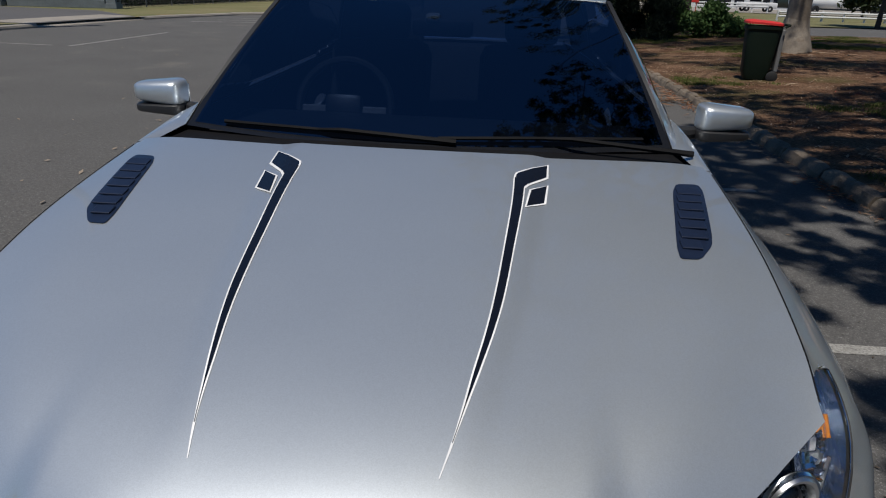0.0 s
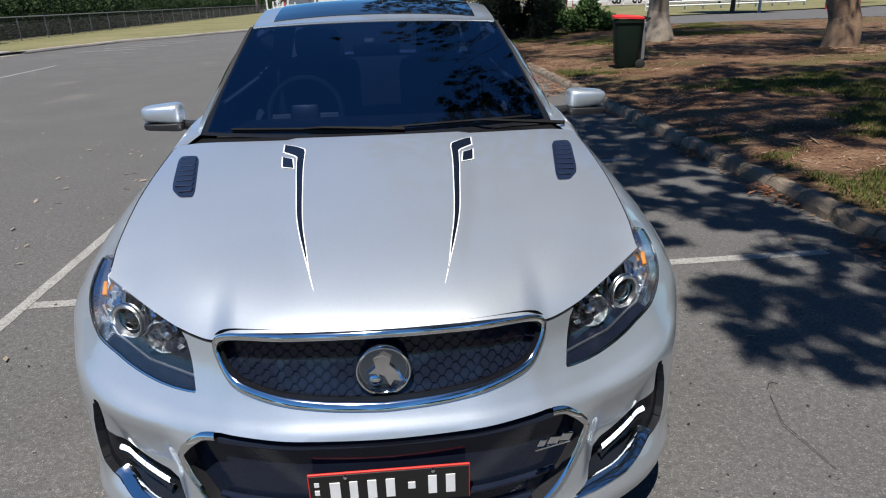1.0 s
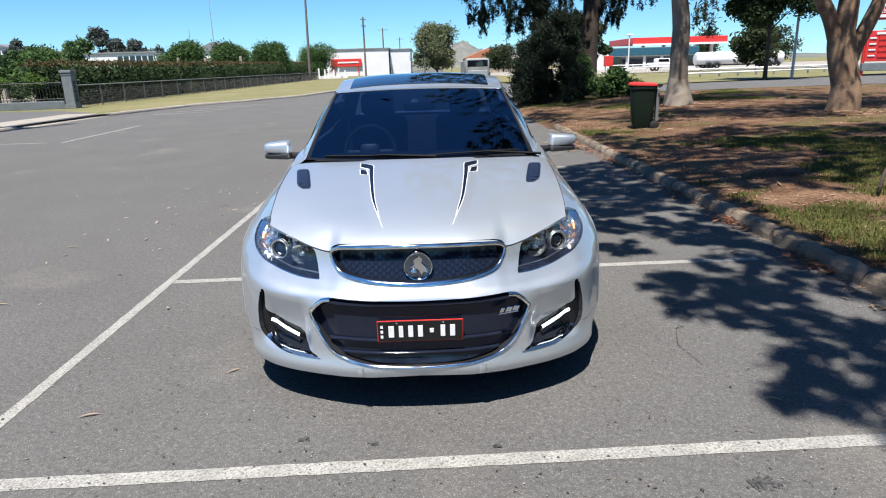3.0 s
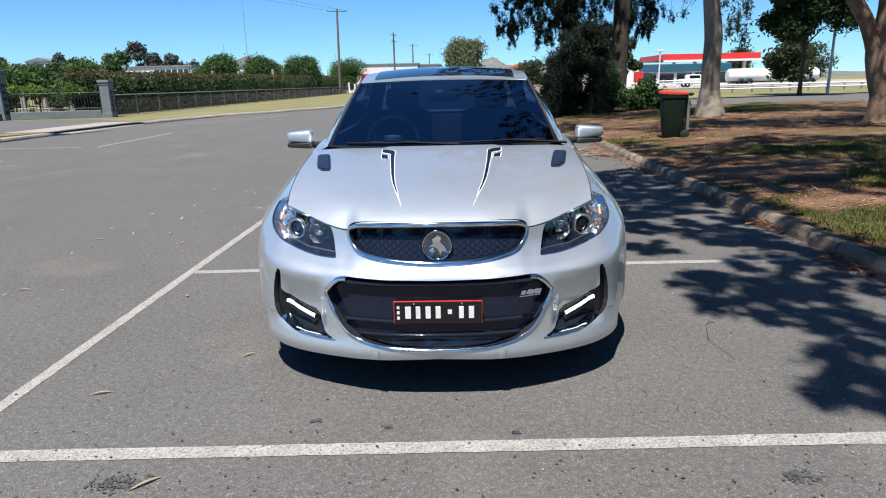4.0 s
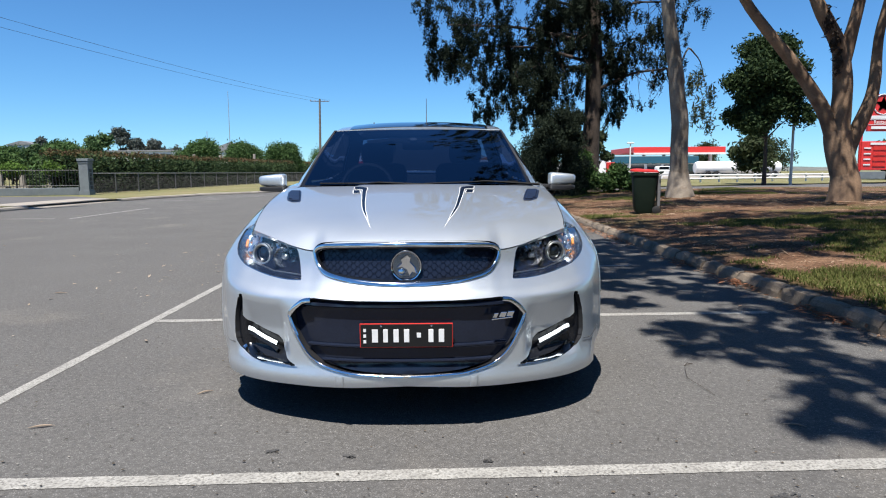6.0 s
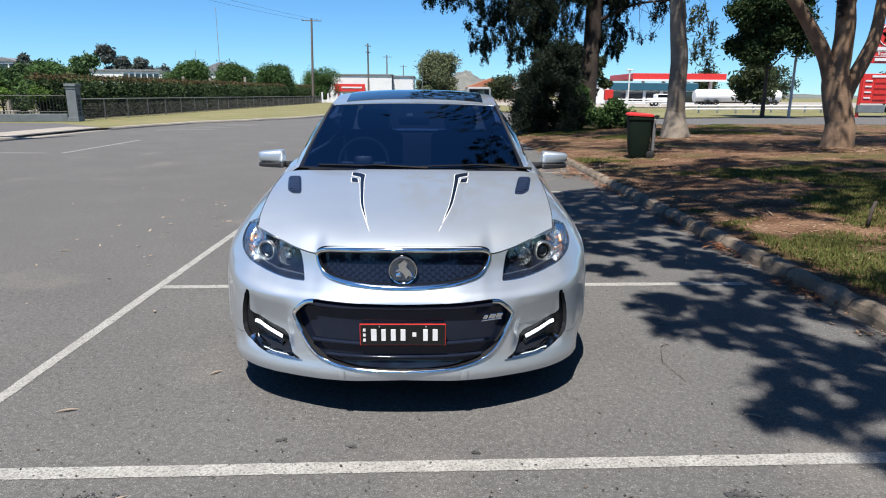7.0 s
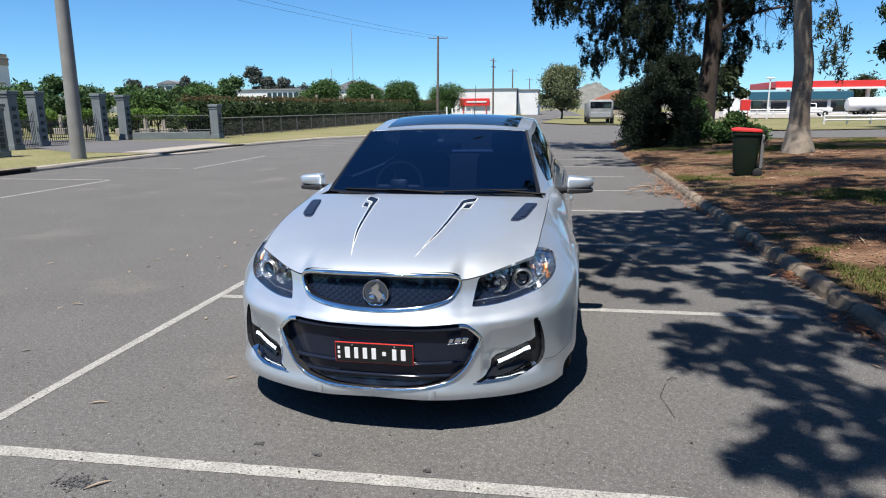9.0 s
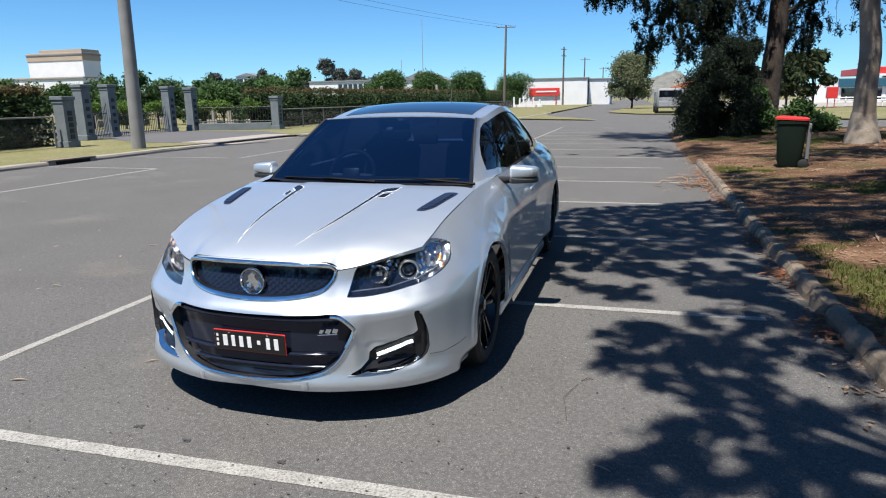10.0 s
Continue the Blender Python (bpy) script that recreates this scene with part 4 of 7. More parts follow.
# small chrome badge on the lower grille
for dx, w, h in ((0, .018, .020), (.029, .026, .022), (.059, .026, .022)):
    bm = add_box(bmesh.new(), pose(.358 + dx, .012 + dx * .22, .468 + dx * .06), (w, .006, h), .002)
    for v in bm.verts:
        v.co.x += (v.co.z - .468) * .45
    part("badge", bm, CHROME, lower, "small slanted chrome badge")
part("badge_bar", add_box(bmesh.new(), pose(.385, .016, .455, 0, -4, 12), (.09, .005, .005), .001), CHROME, lower)

# number plate: dark plate, red border, plain pale bars for its characters
plate = part("number_plate", add_box(bmesh.new(), pose(0, -.004, .393, 3), (.372, .006, .1), .002), PLATE_RED, car, "black number plate with a red border")
part("plate_face", add_box(bmesh.new(), pose(0, -.0085, .393, 3), (.3655, .003, .0935), .001), PLATE_BLACK, plate)
for x, w in ((-.125, .024), (-.083, .019), (-.041, .021), (.001, .021), (.098, .02), (.14, .022)):
    part("character_bar", add_box(bmesh.new(), pose(x, -.0112, .393, 3), (w, .002, .054), .0008), PLATE_WHITE, plate)
for z in (.416, .393, .37):
    part("small_mark", add_box(bmesh.new(), pose(-.166, -.0112, z, 3), (.011, .002, .013)), PLATE_WHITE, plate)
part("small_mark", add_box(bmesh.new(), pose(.05, -.0112, .395, 3), (.017, .002, .02), .0008), PLATE_WHITE, plate)
for x in (-.1, .1):
    bm = lathe([(0, .006), (.004, .005), (.006, 0)], 12)
    for v in bm.verts:
        v.co = Vector((x + v.co.y, -.0115 - v.co.x, .434 + v.co.z))
    part("bolt", bm, CHROME, plate)

# fog lamp pods
pods = [part("fog_lamp", half_mesh("fog_lamp", quads[zone == "fog"], zone_pos(.02), GLOSS_BLACK, s), GLOSS_BLACK, car, "black fog lamp pod with a white light strip") for s in (1, -1)]
led = [(chord_for(0, x, z, 0, CHORD[8]), z) for x, z in ((.556, .321), (.60, .335), (.65, .351), (.703, .369))]
for i, s in enumerate((1, -1)):
    for k in range(4):
        u = np.linspace(.008 + k * .25, .242 + k * .25, 5) * (len(led) - 1)
        seg = np.stack([np.interp(u, range(len(led)), [q[j] for q in led]) for j in (0, 1)], 1)
        strip("light_strip", seg, .0185, .006, LED, pods[i], "lit white strip", push=.002, sides=(s,))
    strip("lamp_brow", fill_path([(t, z - .026) for t, z in led]), .022, .012, GLOSS_BLACK, pods[i], push=.012, sides=(s,))
    inner_edge = np.array([(chord_for(0, x, z, 0, CHORD[8]), z) for x, z in ((.47, .256), (.53, .260), (.62, .2645), (.69, .2825), (.718, .299))])
    outer_edge = np.array([(chord_for(0, x, z, 0, CHORD[8]), z) for x, z in ((.452, .252), (.53, .250), (.62, .254), (.70, .274), (.73, .291))])
    bm = bmesh.new()
    rows_ = []
    for q, push in ((fill_path(inner_edge, .02), .03), ((fill_path(inner_edge, .02) + 0), .02), (None, .004), (None, -.004)):
        if q is None:
            u = np.linspace(0, len(outer_edge) - 1, len(fill_path(inner_edge, .02)))
            q = np.stack([np.interp(u, range(len(outer_edge)), outer_edge[:, j]) for j in (0, 1)], 1)
            q[:, 1] -= .005 * (push < 0)
        rows_.append([bm.verts.new((p[0] * s, p[1], p[2])) for p in shell_at(q[:, 0], q[:, 1], push)])
    for r1, r2 in zip(rows_, rows_[1:]):
        for k in range(len(r1) - 1):
            bm.faces.new((r1[k], r1[k + 1], r2[k + 1], r2[k]))
    part("chrome_ledge", bm, CHROME, pods[i], "chrome lower ledge", smooth=True)

# headlamps
depth = np.full(len(flat), 9.0)
for p, q in zip(HOLES["lamp"], np.roll(HOLES["lamp"], -1, 0)):
    d = q - p
    c = p + np.clip(((flat - p) @ d) / max(d @ d, 1e-12), 0, 1)[:, None] * d
    depth = np.minimum(depth, np.hypot(*(flat - c).T))
depth = np.minimum(depth, np.maximum(f_tz(flat[:, 0]) - flat[:, 1], 0))
for s in (1, -1):
    lens = part("headlamp", half_mesh("headlamp", quads[zone == "lamp"], zone_pos(.004), CLEAR, s), CLEAR, car, "clear headlamp with projector and amber side lamp")
    lens.visible_shadow = False
    outer_lamp = mid[:, 0] > chord_for(0, .715, .68, 0, CHORD[10])
    part("lamp_housing", half_mesh("lamp_housing", quads[(zone == "lamp") & ~outer_lamp], zone_pos(np.minimum(.045, .010 + depth * 1.6)), HOUSING, s), HOUSING, lens, "dark navy lamp housing")
    part("side_reflector", half_mesh("side_reflector", quads[(zone == "lamp") & outer_lamp], zone_pos(np.minimum(.04, .010 + depth * 1.4)), SKY_CHROME, s), SKY_CHROME, lens, "faceted bright side reflector")

    def at_skin(x, z, push):
        p = shell_at(chord_for(0, x, z, 0, CHORD[10]), z, push)
        return Vector((p[0] * s, p[1], p[2]))

    def bowl(name, x, z, r, push, mat, turn, profile=None, label=""):
        bm = lathe(profile or [(r, 0), (r * .98, .006), (r * .9, -.012), (r * .62, -.035), (r * .3, -.045), (0, -.047)], 32, "z")
        m = Matrix.Translation(at_skin(x, z, push)) @ pose(0, 0, 0, 90, 0, s * turn)
        bmesh.ops.transform(bm, matrix=m, verts=bm.verts)
        return part(name, bm, mat, lens, label, smooth=True)
    bowl("reflector", .672, .682, .05, .02, SKY_CHROME, 22, [(.052, -.004), (.05, .003), (.046, -.006), (.042, -.02), (.034, -.03)])
    bowl("projector", .672, .682, .034, .035, DARK_GLASS, 22, [(.034, -.012), (.033, 0), (.026, .014), (.015, .02), (0, .022)], "dark projector lens")
    bowl("projector_ring", .672, .682, .04, .026, REFLECTOR, 22, [(.036, 0), (.040, .012), (.045, .013), (.052, 0)])
    bowl("high_beam", .553, .678, .045, .024, FACET, 12, [(.044, 0), (.042, .005), (.036, -.012), (.02, -.03), (0, -.034)], "bright high beam reflector")
    bowl("high_beam_bulb", .553, .678, .01, .045, REFLECTOR, 12, [(.012, 0), (.011, .012), (.005, .017), (0, .018)])
    # loose tilted chips added inside the lamp to give glints
    chip = random.Random(40)
    for k in range(12):
        m = Matrix.Translation(at_skin(chip.uniform(.485, .61), chip.uniform(.635, .725), .034)) @ pose(0, 0, 0, chip.uniform(-50, 10), chip.uniform(-35, 35), s * chip.uniform(-20, 40))
        part("facet", add_box(bmesh.new(), m, (chip.uniform(.008, .016), .004, chip.uniform(.008, .018))), SKY_CHROME if k % 2 else REFLECTOR, lens)
    for k in range(54):
        x = chip.uniform(.72, .80) if k < 36 else chip.uniform(.585, .63)
        z = chip.uniform(.645, .765) if k < 36 else chip.uniform(.69, .735)
        m = Matrix.Translation(at_skin(x, z, .035)) @ pose(0, 0, 0, chip.uniform(-50, 20), chip.uniform(-35, 35), s * chip.uniform(0, 60))
        part("facet", add_box(bmesh.new(), m, (chip.uniform(.008, .018), .004, chip.uniform(.01, .022))), REFLECTOR if k % 2 == 0 else SKY_CHROME, lens)
    a, b = at_skin(.79, .728, .026), at_skin(.794, .70, .03)
    part("side_lamp", tube([a, b], .006, 10), AMBER, lens, "amber side lamp", smooth=True)
    part("lamp_divider", tube([at_skin(.615, .745, .03), at_skin(.60, .63, .035)], [.005, .009], 6), HOUSING, lens)
    part("lower_bezel", tube([at_skin(.455, .614, .03), at_skin(.60, .618, .03), at_skin(.72, .643, .03), at_skin(.79, .68, .03)], .004, 8), REFLECTOR, lens, "bright lower bezel", smooth=True)
    rim_path = HOLES["lamp"]
    below = rim_path[rim_path[:, 1] < f_tz(rim_path[:, 0]) - .004]
    start = int(np.argmax(np.hypot(*(below - np.roll(below, 1, 0)).T)))
    below = np.roll(below, -start, 0)
    strip("lamp_rim", fill_path(below), .006, .001, CHROME, lens, push=.004, sides=(s,))
    for z0, z1, x0, x1 in ((.735, .752, .475, .60),):
        path = [(chord_for(0, x, z0 + (z1 - z0) * k / 6, 0, CHORD[10]), z0 + (z1 - z0) * k / 6) for k, x in enumerate(np.linspace(x0, x1, 7))]
        strip("bezel_line", fill_path(path), .010, .008, HOUSING, lens, push=.04, sides=(s,))

# bumper clips and tow cover lines on the lip
for s in (1, -1):
    t0 = chord_for(0, .27, .2, 0, CHORD[8])
    strip("lip_tab", fill_path([(t0, .186), (t0, .228)]), .034, .009, SILVER, bumper, sides=(s,))
    t1 = [(chord_for(0, x, z, 0, CHORD[10]), z) for x, z in ((.772, .30), (.82, .29), (.87, .30), (.892, .315))]
    strip("lip_seam", fill_path(t1), .003, .002, TRIM_GREY, bumper, sides=(s,))


# windscreen, roof, rear window and boot
def patch(name, fn, na, nb, mat, parent, rim=0.0, label=""):
    a, b = np.meshgrid(np.linspace(0, 1, na), np.linspace(0, 1, nb), indexing="ij")
    pos = fn(a, b).reshape(-1, 3)
    ix = np.arange(na * nb).reshape(na, nb)
    q = np.stack([ix[:-1, :-1], ix[1:, :-1], ix[1:, 1:], ix[:-1, 1:]], -1).reshape(-1, 4)
    return part(name, half_mesh(name, q, pos, mat, both=True, rim=rim), mat, parent, label)


f_roof = spline([2.06, 2.4, 2.8, 3.1, 3.3, 3.46], [1.338, 1.403, 1.44, 1.428, 1.405, 1.37])
f_roofw = spline([2.0, 2.3, 2.8, 3.3, 3.5], [.575, .60, .61, .57, .54])


def screen_at(a, b, push=0.0):
    x = a * (.708 + (.585 - .708) * b)
    y = (1.31 + .11 * a**2) * (1 - b) + (2.10 - .05 * a**2) * b
    z = (.945 + .014 * a**2) * (1 - b) + (1.347 - .012 * a**2) * b
    bulge = .035 * np.sin(np.pi * np.clip(b, 0, 1)) * (1 - .5 * a**2) - push
    return np.stack([x, y - bulge * .45, z + bulge * .9], -1)


def roof_at(a, b):
    y = (2.10 - .05 * a**2) * (1 - b) + (3.46 - .04 * a**2) * b
    x = a * f_roofw(y)
    z = f_roof(y) - (.03 + .03 * b * (1 - b)) * a**2.5
    z = z + (1.347 - .012 * a**2 - z) * (1 - b) ** 8
    return np.stack([x, y, z], -1)


def rear_at(a, b):
    x = a * (.535 * (1 - b) + .62 * b)
    y = (3.46 - .04 * a**2) * (1 - b) + (4.22 - .1 * a**2) * b
    z = (f_roof(3.46) - .03 * a**2.5) * (1 - b) + (1.045 - .01 * a**2) * b + .02 * np.sin(np.pi * b)
    return np.stack([x, y, z], -1)


def boot_at(a, b):
    t = CHORD[21] - a * (CHORD[21] - CHORD[17])
    ex, ey, ez = f_tx(t), f_ty(t), f_tz(t)
    x0, y0, z0 = a * .64, 4.22 - .1 * a**2 + .01, 1.045 - .01 * a**2
    return np.stack([x0 + (ex - x0) * b, y0 + (ey - y0) * b, z0 + (ez - z0) * b + .012 * np.sin(np.pi * b)], -1)


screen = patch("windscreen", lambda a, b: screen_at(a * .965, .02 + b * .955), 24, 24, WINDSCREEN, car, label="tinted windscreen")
screen.visible_shadow = False


def frame_band(name, fn, mat, parent):
    """The dark printed border of the windscreen."""
    bm = bmesh.new()
    path = [(a, .0) for a in np.linspace(-1, 1, 40)] + [(1, b) for b in np.linspace(.02, 1, 30)] + [(a, 1.0) for a in np.linspace(1, -1, 40)] + [(-1, b) for b in np.linspace(1, .02, 30)]
    outer, inner = [], []
    for a, b in path:
        s = -1 if a < 0 else 1
        for lst, ka, kb in ((outer, 1.0, b), (inner, .955, .03 + b * .945)):
            p = fn(np.array(abs(a) * ka), np.array(kb), .003)
            lst.append(bm.verts.new((p[0] * s, p[1], p[2])))
    n = len(path)
    for i in range(n):
        bm.faces.new((outer[i], outer[(i + 1) % n], inner[(i + 1) % n], inner[i]))
    return part(name, bm, mat, parent, smooth=True)


frame_band("windscreen_border", screen_at, GLOSS_BLACK, screen)
roof = patch("roof", roof_at, 24, 40, SILVER, car, rim=.015)
sunroof = patch("sunroof", lambda a, b: roof_at(a * .84, .13 + b * .74) + np.array([0, 0, .004]), 16, 26, DARK_GLASS, car, rim=.006, label="dark glossy roof panel")
rear_glass = patch("rear_window", lambda a, b: rear_at(a * .94, .04 + b * .92), 16, 16, REAR_GLASS, car)
rear_glass.visible_shadow = False
patch("boot_lid", boot_at, 20, 14, SILVER, car, rim=.01)
# cowl panel under the wipers
patch("cowl", lambda a, b: np.stack([a * .765, (bonnet_rear(a) - .03) * (1 - b) + (1.34 + .12 * a**2) * b, .938 - .012 * a**2 + b * .014], -1), 20, 6, MATT_BLACK, car)
# small sensor housing behind the glass
sens = screen_at(np.array(0.0), np.array(.80), .03)
part("sensor", add_box(bmesh.new(), pose(-.03, sens[1], sens[2], 30), (.05, .04, .03), .01), TRIM_GREY, screen)
part("mirror_inside", add_box(bmesh.new(), pose(0, 2.0, 1.225, 10), (.22, .03, .06), .015), BLACK_PLASTIC, screen, smooth=True)

# sides of the glass house
NA, NB = 90, 34
CC, DD = np.meshgrid(np.linspace(0, 1, NA), np.linspace(0, 1, NB), indexing="ij")
belt_t = np.array([chord_for(1, y, .9, CHORD[11], CHORD[18]) for y in np.linspace(1.50, 4.12, NA)])


def house_at(c, d, push=0.0):
    t = np.interp(c, np.linspace(0, 1, NA), belt_t)
    bx, by_, bz_ = f_tx(t), f_ty(t), f_tz(t)
    blend = step(.14, 0, c)
    w = screen_at(np.array(1.0), np.array(0.0))
    bx, by_, bz_ = bx + (w[0] + .005 - bx) * blend, by_ + (w[1] - by_) * blend, bz_ + (w[2] - bz_) * blend
    e = roof_at(np.ones_like(c), c)
    bow = .03 * np.sin(np.pi * d) * step(0, .15, c) * step(1, .85, c)
    x = bx + (e[..., 0] - bx) * d + bow - push
    y = by_ + (e[..., 1] - by_) * d
    z = bz_ + (e[..., 2] - bz_) * d
    s1, s2 = screen_at(np.array(1.0), np.clip(d, 0, 1)), 0
    k = step(.05, 0, c)
    return np.stack([x + (s1[..., 0] - x) * k, y + (s1[..., 1] - y) * k, z + (s1[..., 2] - z) * k], -1)


win = rounded([(.085, .03), (.80, .03), (.83, .5), (.80, .86), (.55, .91), (.22, .91), (.05, .90), (.04, .5)], 1)
cd = np.stack([CC.ravel(), DD.ravel()], 1)
best, place = np.full(len(cd), 9.0), cd.copy()
for p, q in zip(win, np.roll(win, -1, 0)):
    d = q - p
    c = p + np.clip(((cd - p) @ d) / max(d @ d, 1e-12), 0, 1)[:, None] * d
    r = np.hypot((cd - c)[:, 0] * 2.2, (cd - c)[:, 1] * .4)
    hit = r < best
    best[hit], place[hit] = r[hit], c[hit]
pull = best < .0138
cd[pull] = place[pull]
hx = np.arange(NA * NB).reshape(NA, NB)
hq = np.stack([hx[:-1, :-1], hx[1:, :-1], hx[1:, 1:], hx[:-1, 1:]], -1).reshape(-1, 4)
hm = cd[hq].mean(1)
in_win = inside(win, hm)
bpillar = in_win & (np.abs(hm[:, 0] - .455) < .022)
hpos, hglass = house_at(cd[:, 0], cd[:, 1]), house_at(cd[:, 0], cd[:, 1], .008)
for s in (1, -1):
    part("pillar_frame", half_mesh("pillar_frame", hq[~in_win], hpos, SILVER, s, rim=.015, recess=lambda c: True), SILVER, car)
    part("pillar_trim", half_mesh("pillar_trim", hq[~in_win], house_at(cd[:, 0], cd[:, 1], .02), MATT_BLACK, s), MATT_BLACK, car)
    part("pillar_cover", half_mesh("pillar_cover", hq[bpillar], hglass, GLOSS_BLACK, s), GLOSS_BLACK, car)
    for nm, pick in (("front_side_window", in_win & ~bpillar & (hm[:, 0] < .455)), ("rear_side_window", in_win & ~bpillar & (hm[:, 0] > .455))):
        g = part(nm, half_mesh(nm, hq[pick], hglass, TINTED, s), TINTED, car, "dark tinted side window")
        g.visible_shadow = False
    # mirror: silver shell over a black foot and lower half
    def mirror_shape(cx, cy, cz, sx, sy, sz):
        bm = bmesh.new()
        bmesh.ops.create_uvsphere(bm, u_segments=24, v_segments=14, radius=1)
        for v in bm.verts:
            x, y, z = v.co
            f = lambda q, p: math.copysign(abs(q) ** p, q)
            x, y, z = f(x, .34), f(y, .6), f(z, .42)
            v.co = Vector((s * (cx + x * sx), cy + (y * sy if y < 0 else y * sy * .35) + .05 * abs(x) * x * .4, cz + z * sz * (1 - .22 * x)))
        return bm
    mirror = part("door_mirror", mirror_shape(.962, 1.81, .992, .092, .085, .040), SILVER, car, "silver door mirror with a black foot", smooth=True)
    part("mirror_base", mirror_shape(.960, 1.81, .938, .092, .086, .020), BLACK_PLASTIC, mirror, smooth=True)
    part("mirror_foot", tube([(s * .785, 1.74, .935), (s * .89, 1.80, .938)], [.03, .02], 10), BLACK_PLASTIC, mirror)
    part("mirror_glass", add_box(bmesh.new(), pose(s * .962, 1.845, .975), (.15, .004, .075), .002), CHROME, mirror)
    for dy in (2.45, 3.45):
        t = chord_for(1, dy, .8, CHORD[12], CHORD[17])
        p = shell_at(t, .80, -.022)
        part("door_handle", add_box(bmesh.new(), pose(p[0] * s, p[1], p[2]), (.02, .17, .028), .008), SILVER, front_doors[0 if s > 0 else 1] if dy < 3 else rear_doors[0 if s > 0 else 1], smooth=True)
    # sill
    part("side_skirt", add_box(bmesh.new(), pose(s * .865, 2.36, .165), (.07, 2.0, .07), .02), SILVER, car, smooth=True)

# fender tops running back into the pillar feet
for s in (1, -1):
    bm = bmesh.new()
    ring = []
    for k in range(15):
        y = 1.24 + .38 * k / 14
        t = chord_for(1, y, .9, CHORD[11], CHORD[15])
        o = np.array([f_tx(t), f_ty(t), f_tz(t)])
        w = screen_at(np.array(1.0), np.array(0.0))
        h = house_at(np.array(.14), np.array(0.0))
        i = np.array([.742, 1.24, .934]) + (w - np.array([.742, 1.24, .934])) * min(1, k / 7) if k <= 7 else w + (h - w) * (k - 7) / 7
        row = []
        for j in range(5):
            p = o + (i - o) * j / 4
            row.append(bm.verts.new((s * p[0], p[1], p[2] + .006 * math.sin(math.pi * j / 4))))
        ring.append(row)
    for r1, r2 in zip(ring, ring[1:]):
        for j in range(4):
            bm.faces.new((r1[j], r1[j + 1], r2[j + 1], r2[j]))
    part("fender_top", bm, SILVER, car, smooth=True)

# wipers
for x0, x1, lift in ((-.02, -.58, 0), (.62, .05, .004)):
    pts = []
    for k in range(9):
        x = x0 + (x1 - x0) * k / 8
        p = screen_at(np.array(abs(x) / .708), np.array(.035 + .010 * math.sin(math.pi * k / 8)), -.007)
        pts.append((x, p[1], p[2] + lift))
    wiper = part("wiper", tube(pts, .0055, 6), MATT_BLACK, car, "black wiper blade")
    part("wiper_arm", tube([(x0 + .12, 1.33, .965), ((x0 + x1) / 2 + .08, pts[4][1] - .02, pts[4][2] + .006), pts[4]], [.009, .006, .004], 6), MATT_BLACK, wiper)

# aerial
part("aerial", tube([(.04, 3.30, 1.40), (.04, 3.36, 1.56), (.04, 3.40, 1.70)], [.006, .003, .002], 6), BLACK_PLASTIC, car, "thin black roof aerial")

# wheels
def wheel(cx, cy, s):
    w = thing_part = part("wheel", lathe([(.235, -.10), (.262, -.112), (.30, -.114), (.326, -.10), (.335, -.07), (.336, 0), (.335, .07), (.326, .10), (.30, .114), (.262, .112), (.235, .10)], 56), RUBBER, car, "black multi-spoke wheel", smooth=True, angle=30)
    parts_ = [w]
    parts_.append(part("rim", lathe([(.235, .10), (.24, .108), (.25, .106), (.247, .09), (.232, .06), (.225, -.08), (.235, -.10)], 56), GLOSS_BLACK, w, "dark alloy rim", smooth=True))
    parts_.append(part("hub", lathe([(.0, .085), (.03, .085), (.036, .078), (.075, .06), (.08, .02), (0, .02)], 32), GLOSS_BLACK, w, smooth=True))
    for k in range(10):
        a = 36 * k + (7 if k % 2 else -7)
        m = pose(0, 0, 0, a) @ pose(.072, 0, .15, 0, 8)
        parts_.append(part("spoke", add_box(bmesh.new(), m, (.028, .024, .18), .006), GLOSS_BLACK, w, smooth=True))
    parts_.append(part("brake_disc", lathe([(.06, -.02), (.165, -.02), (.165, .0), (.06, .0)], 36), GALV, w))
    m = Matrix.Translation((s * cx, cy, .335)) @ Matrix.Diagonal((s, 1, 1, 1))
    for o in parts_:
        o.data.transform(m)
        if s < 0:
            o.data.flip_normals()


for wy, wz in WHEELS:
    for s in (1, -1):
        wheel(.80, wy, s)
        liner = tube([(s * .50, wy, wz), (s * .86, wy, wz)], [.385, .385], 40, close=False)
        for v in liner.verts:
            v.co.z = max(v.co.z, .2)
        part("wheel_arch_liner", liner, MATT_BLACK, car)
part("underbody", box(0, 2.5, .2, 1.5, 4.0, .05), MATT_BLACK, car)
# unseen tray and block added so sunlight does not leak under the nose
part("undertray", box(0, .4, .185, 1.12, .5, .02), MATT_BLACK, car)
part("nose_block", box(0, .30, .44, .76, .2, .46, .03), MATT_BLACK, car)
part("engine_block", box(0, .78, .55, 1.0, .9, .35, .05), MATT_BLACK, car)
part("bulkhead", box(0, 1.36, .62, 1.4, .03, .55), MATT_BLACK, car)

# cabin
part("cabin_floor", box(0, 2.6, .33, 1.5, 2.5, .04), SEAT, car)
part("dashboard", box(0, 1.66, .86, 1.42, .44, .16, .05), BLACK_PLASTIC, car, smooth=True)
bm = bmesh.new()
pts = [(.175 * math.cos(a) - .36, 2.0 + .06 * math.sin(a), .93 + .165 * math.sin(a)) for a in (2 * math.pi * k / 32 for k in range(33))]
wheel_ring = part("steering_wheel", tube(pts, .015, 8), BLACK_PLASTIC, car, "black steering wheel", smooth=True)
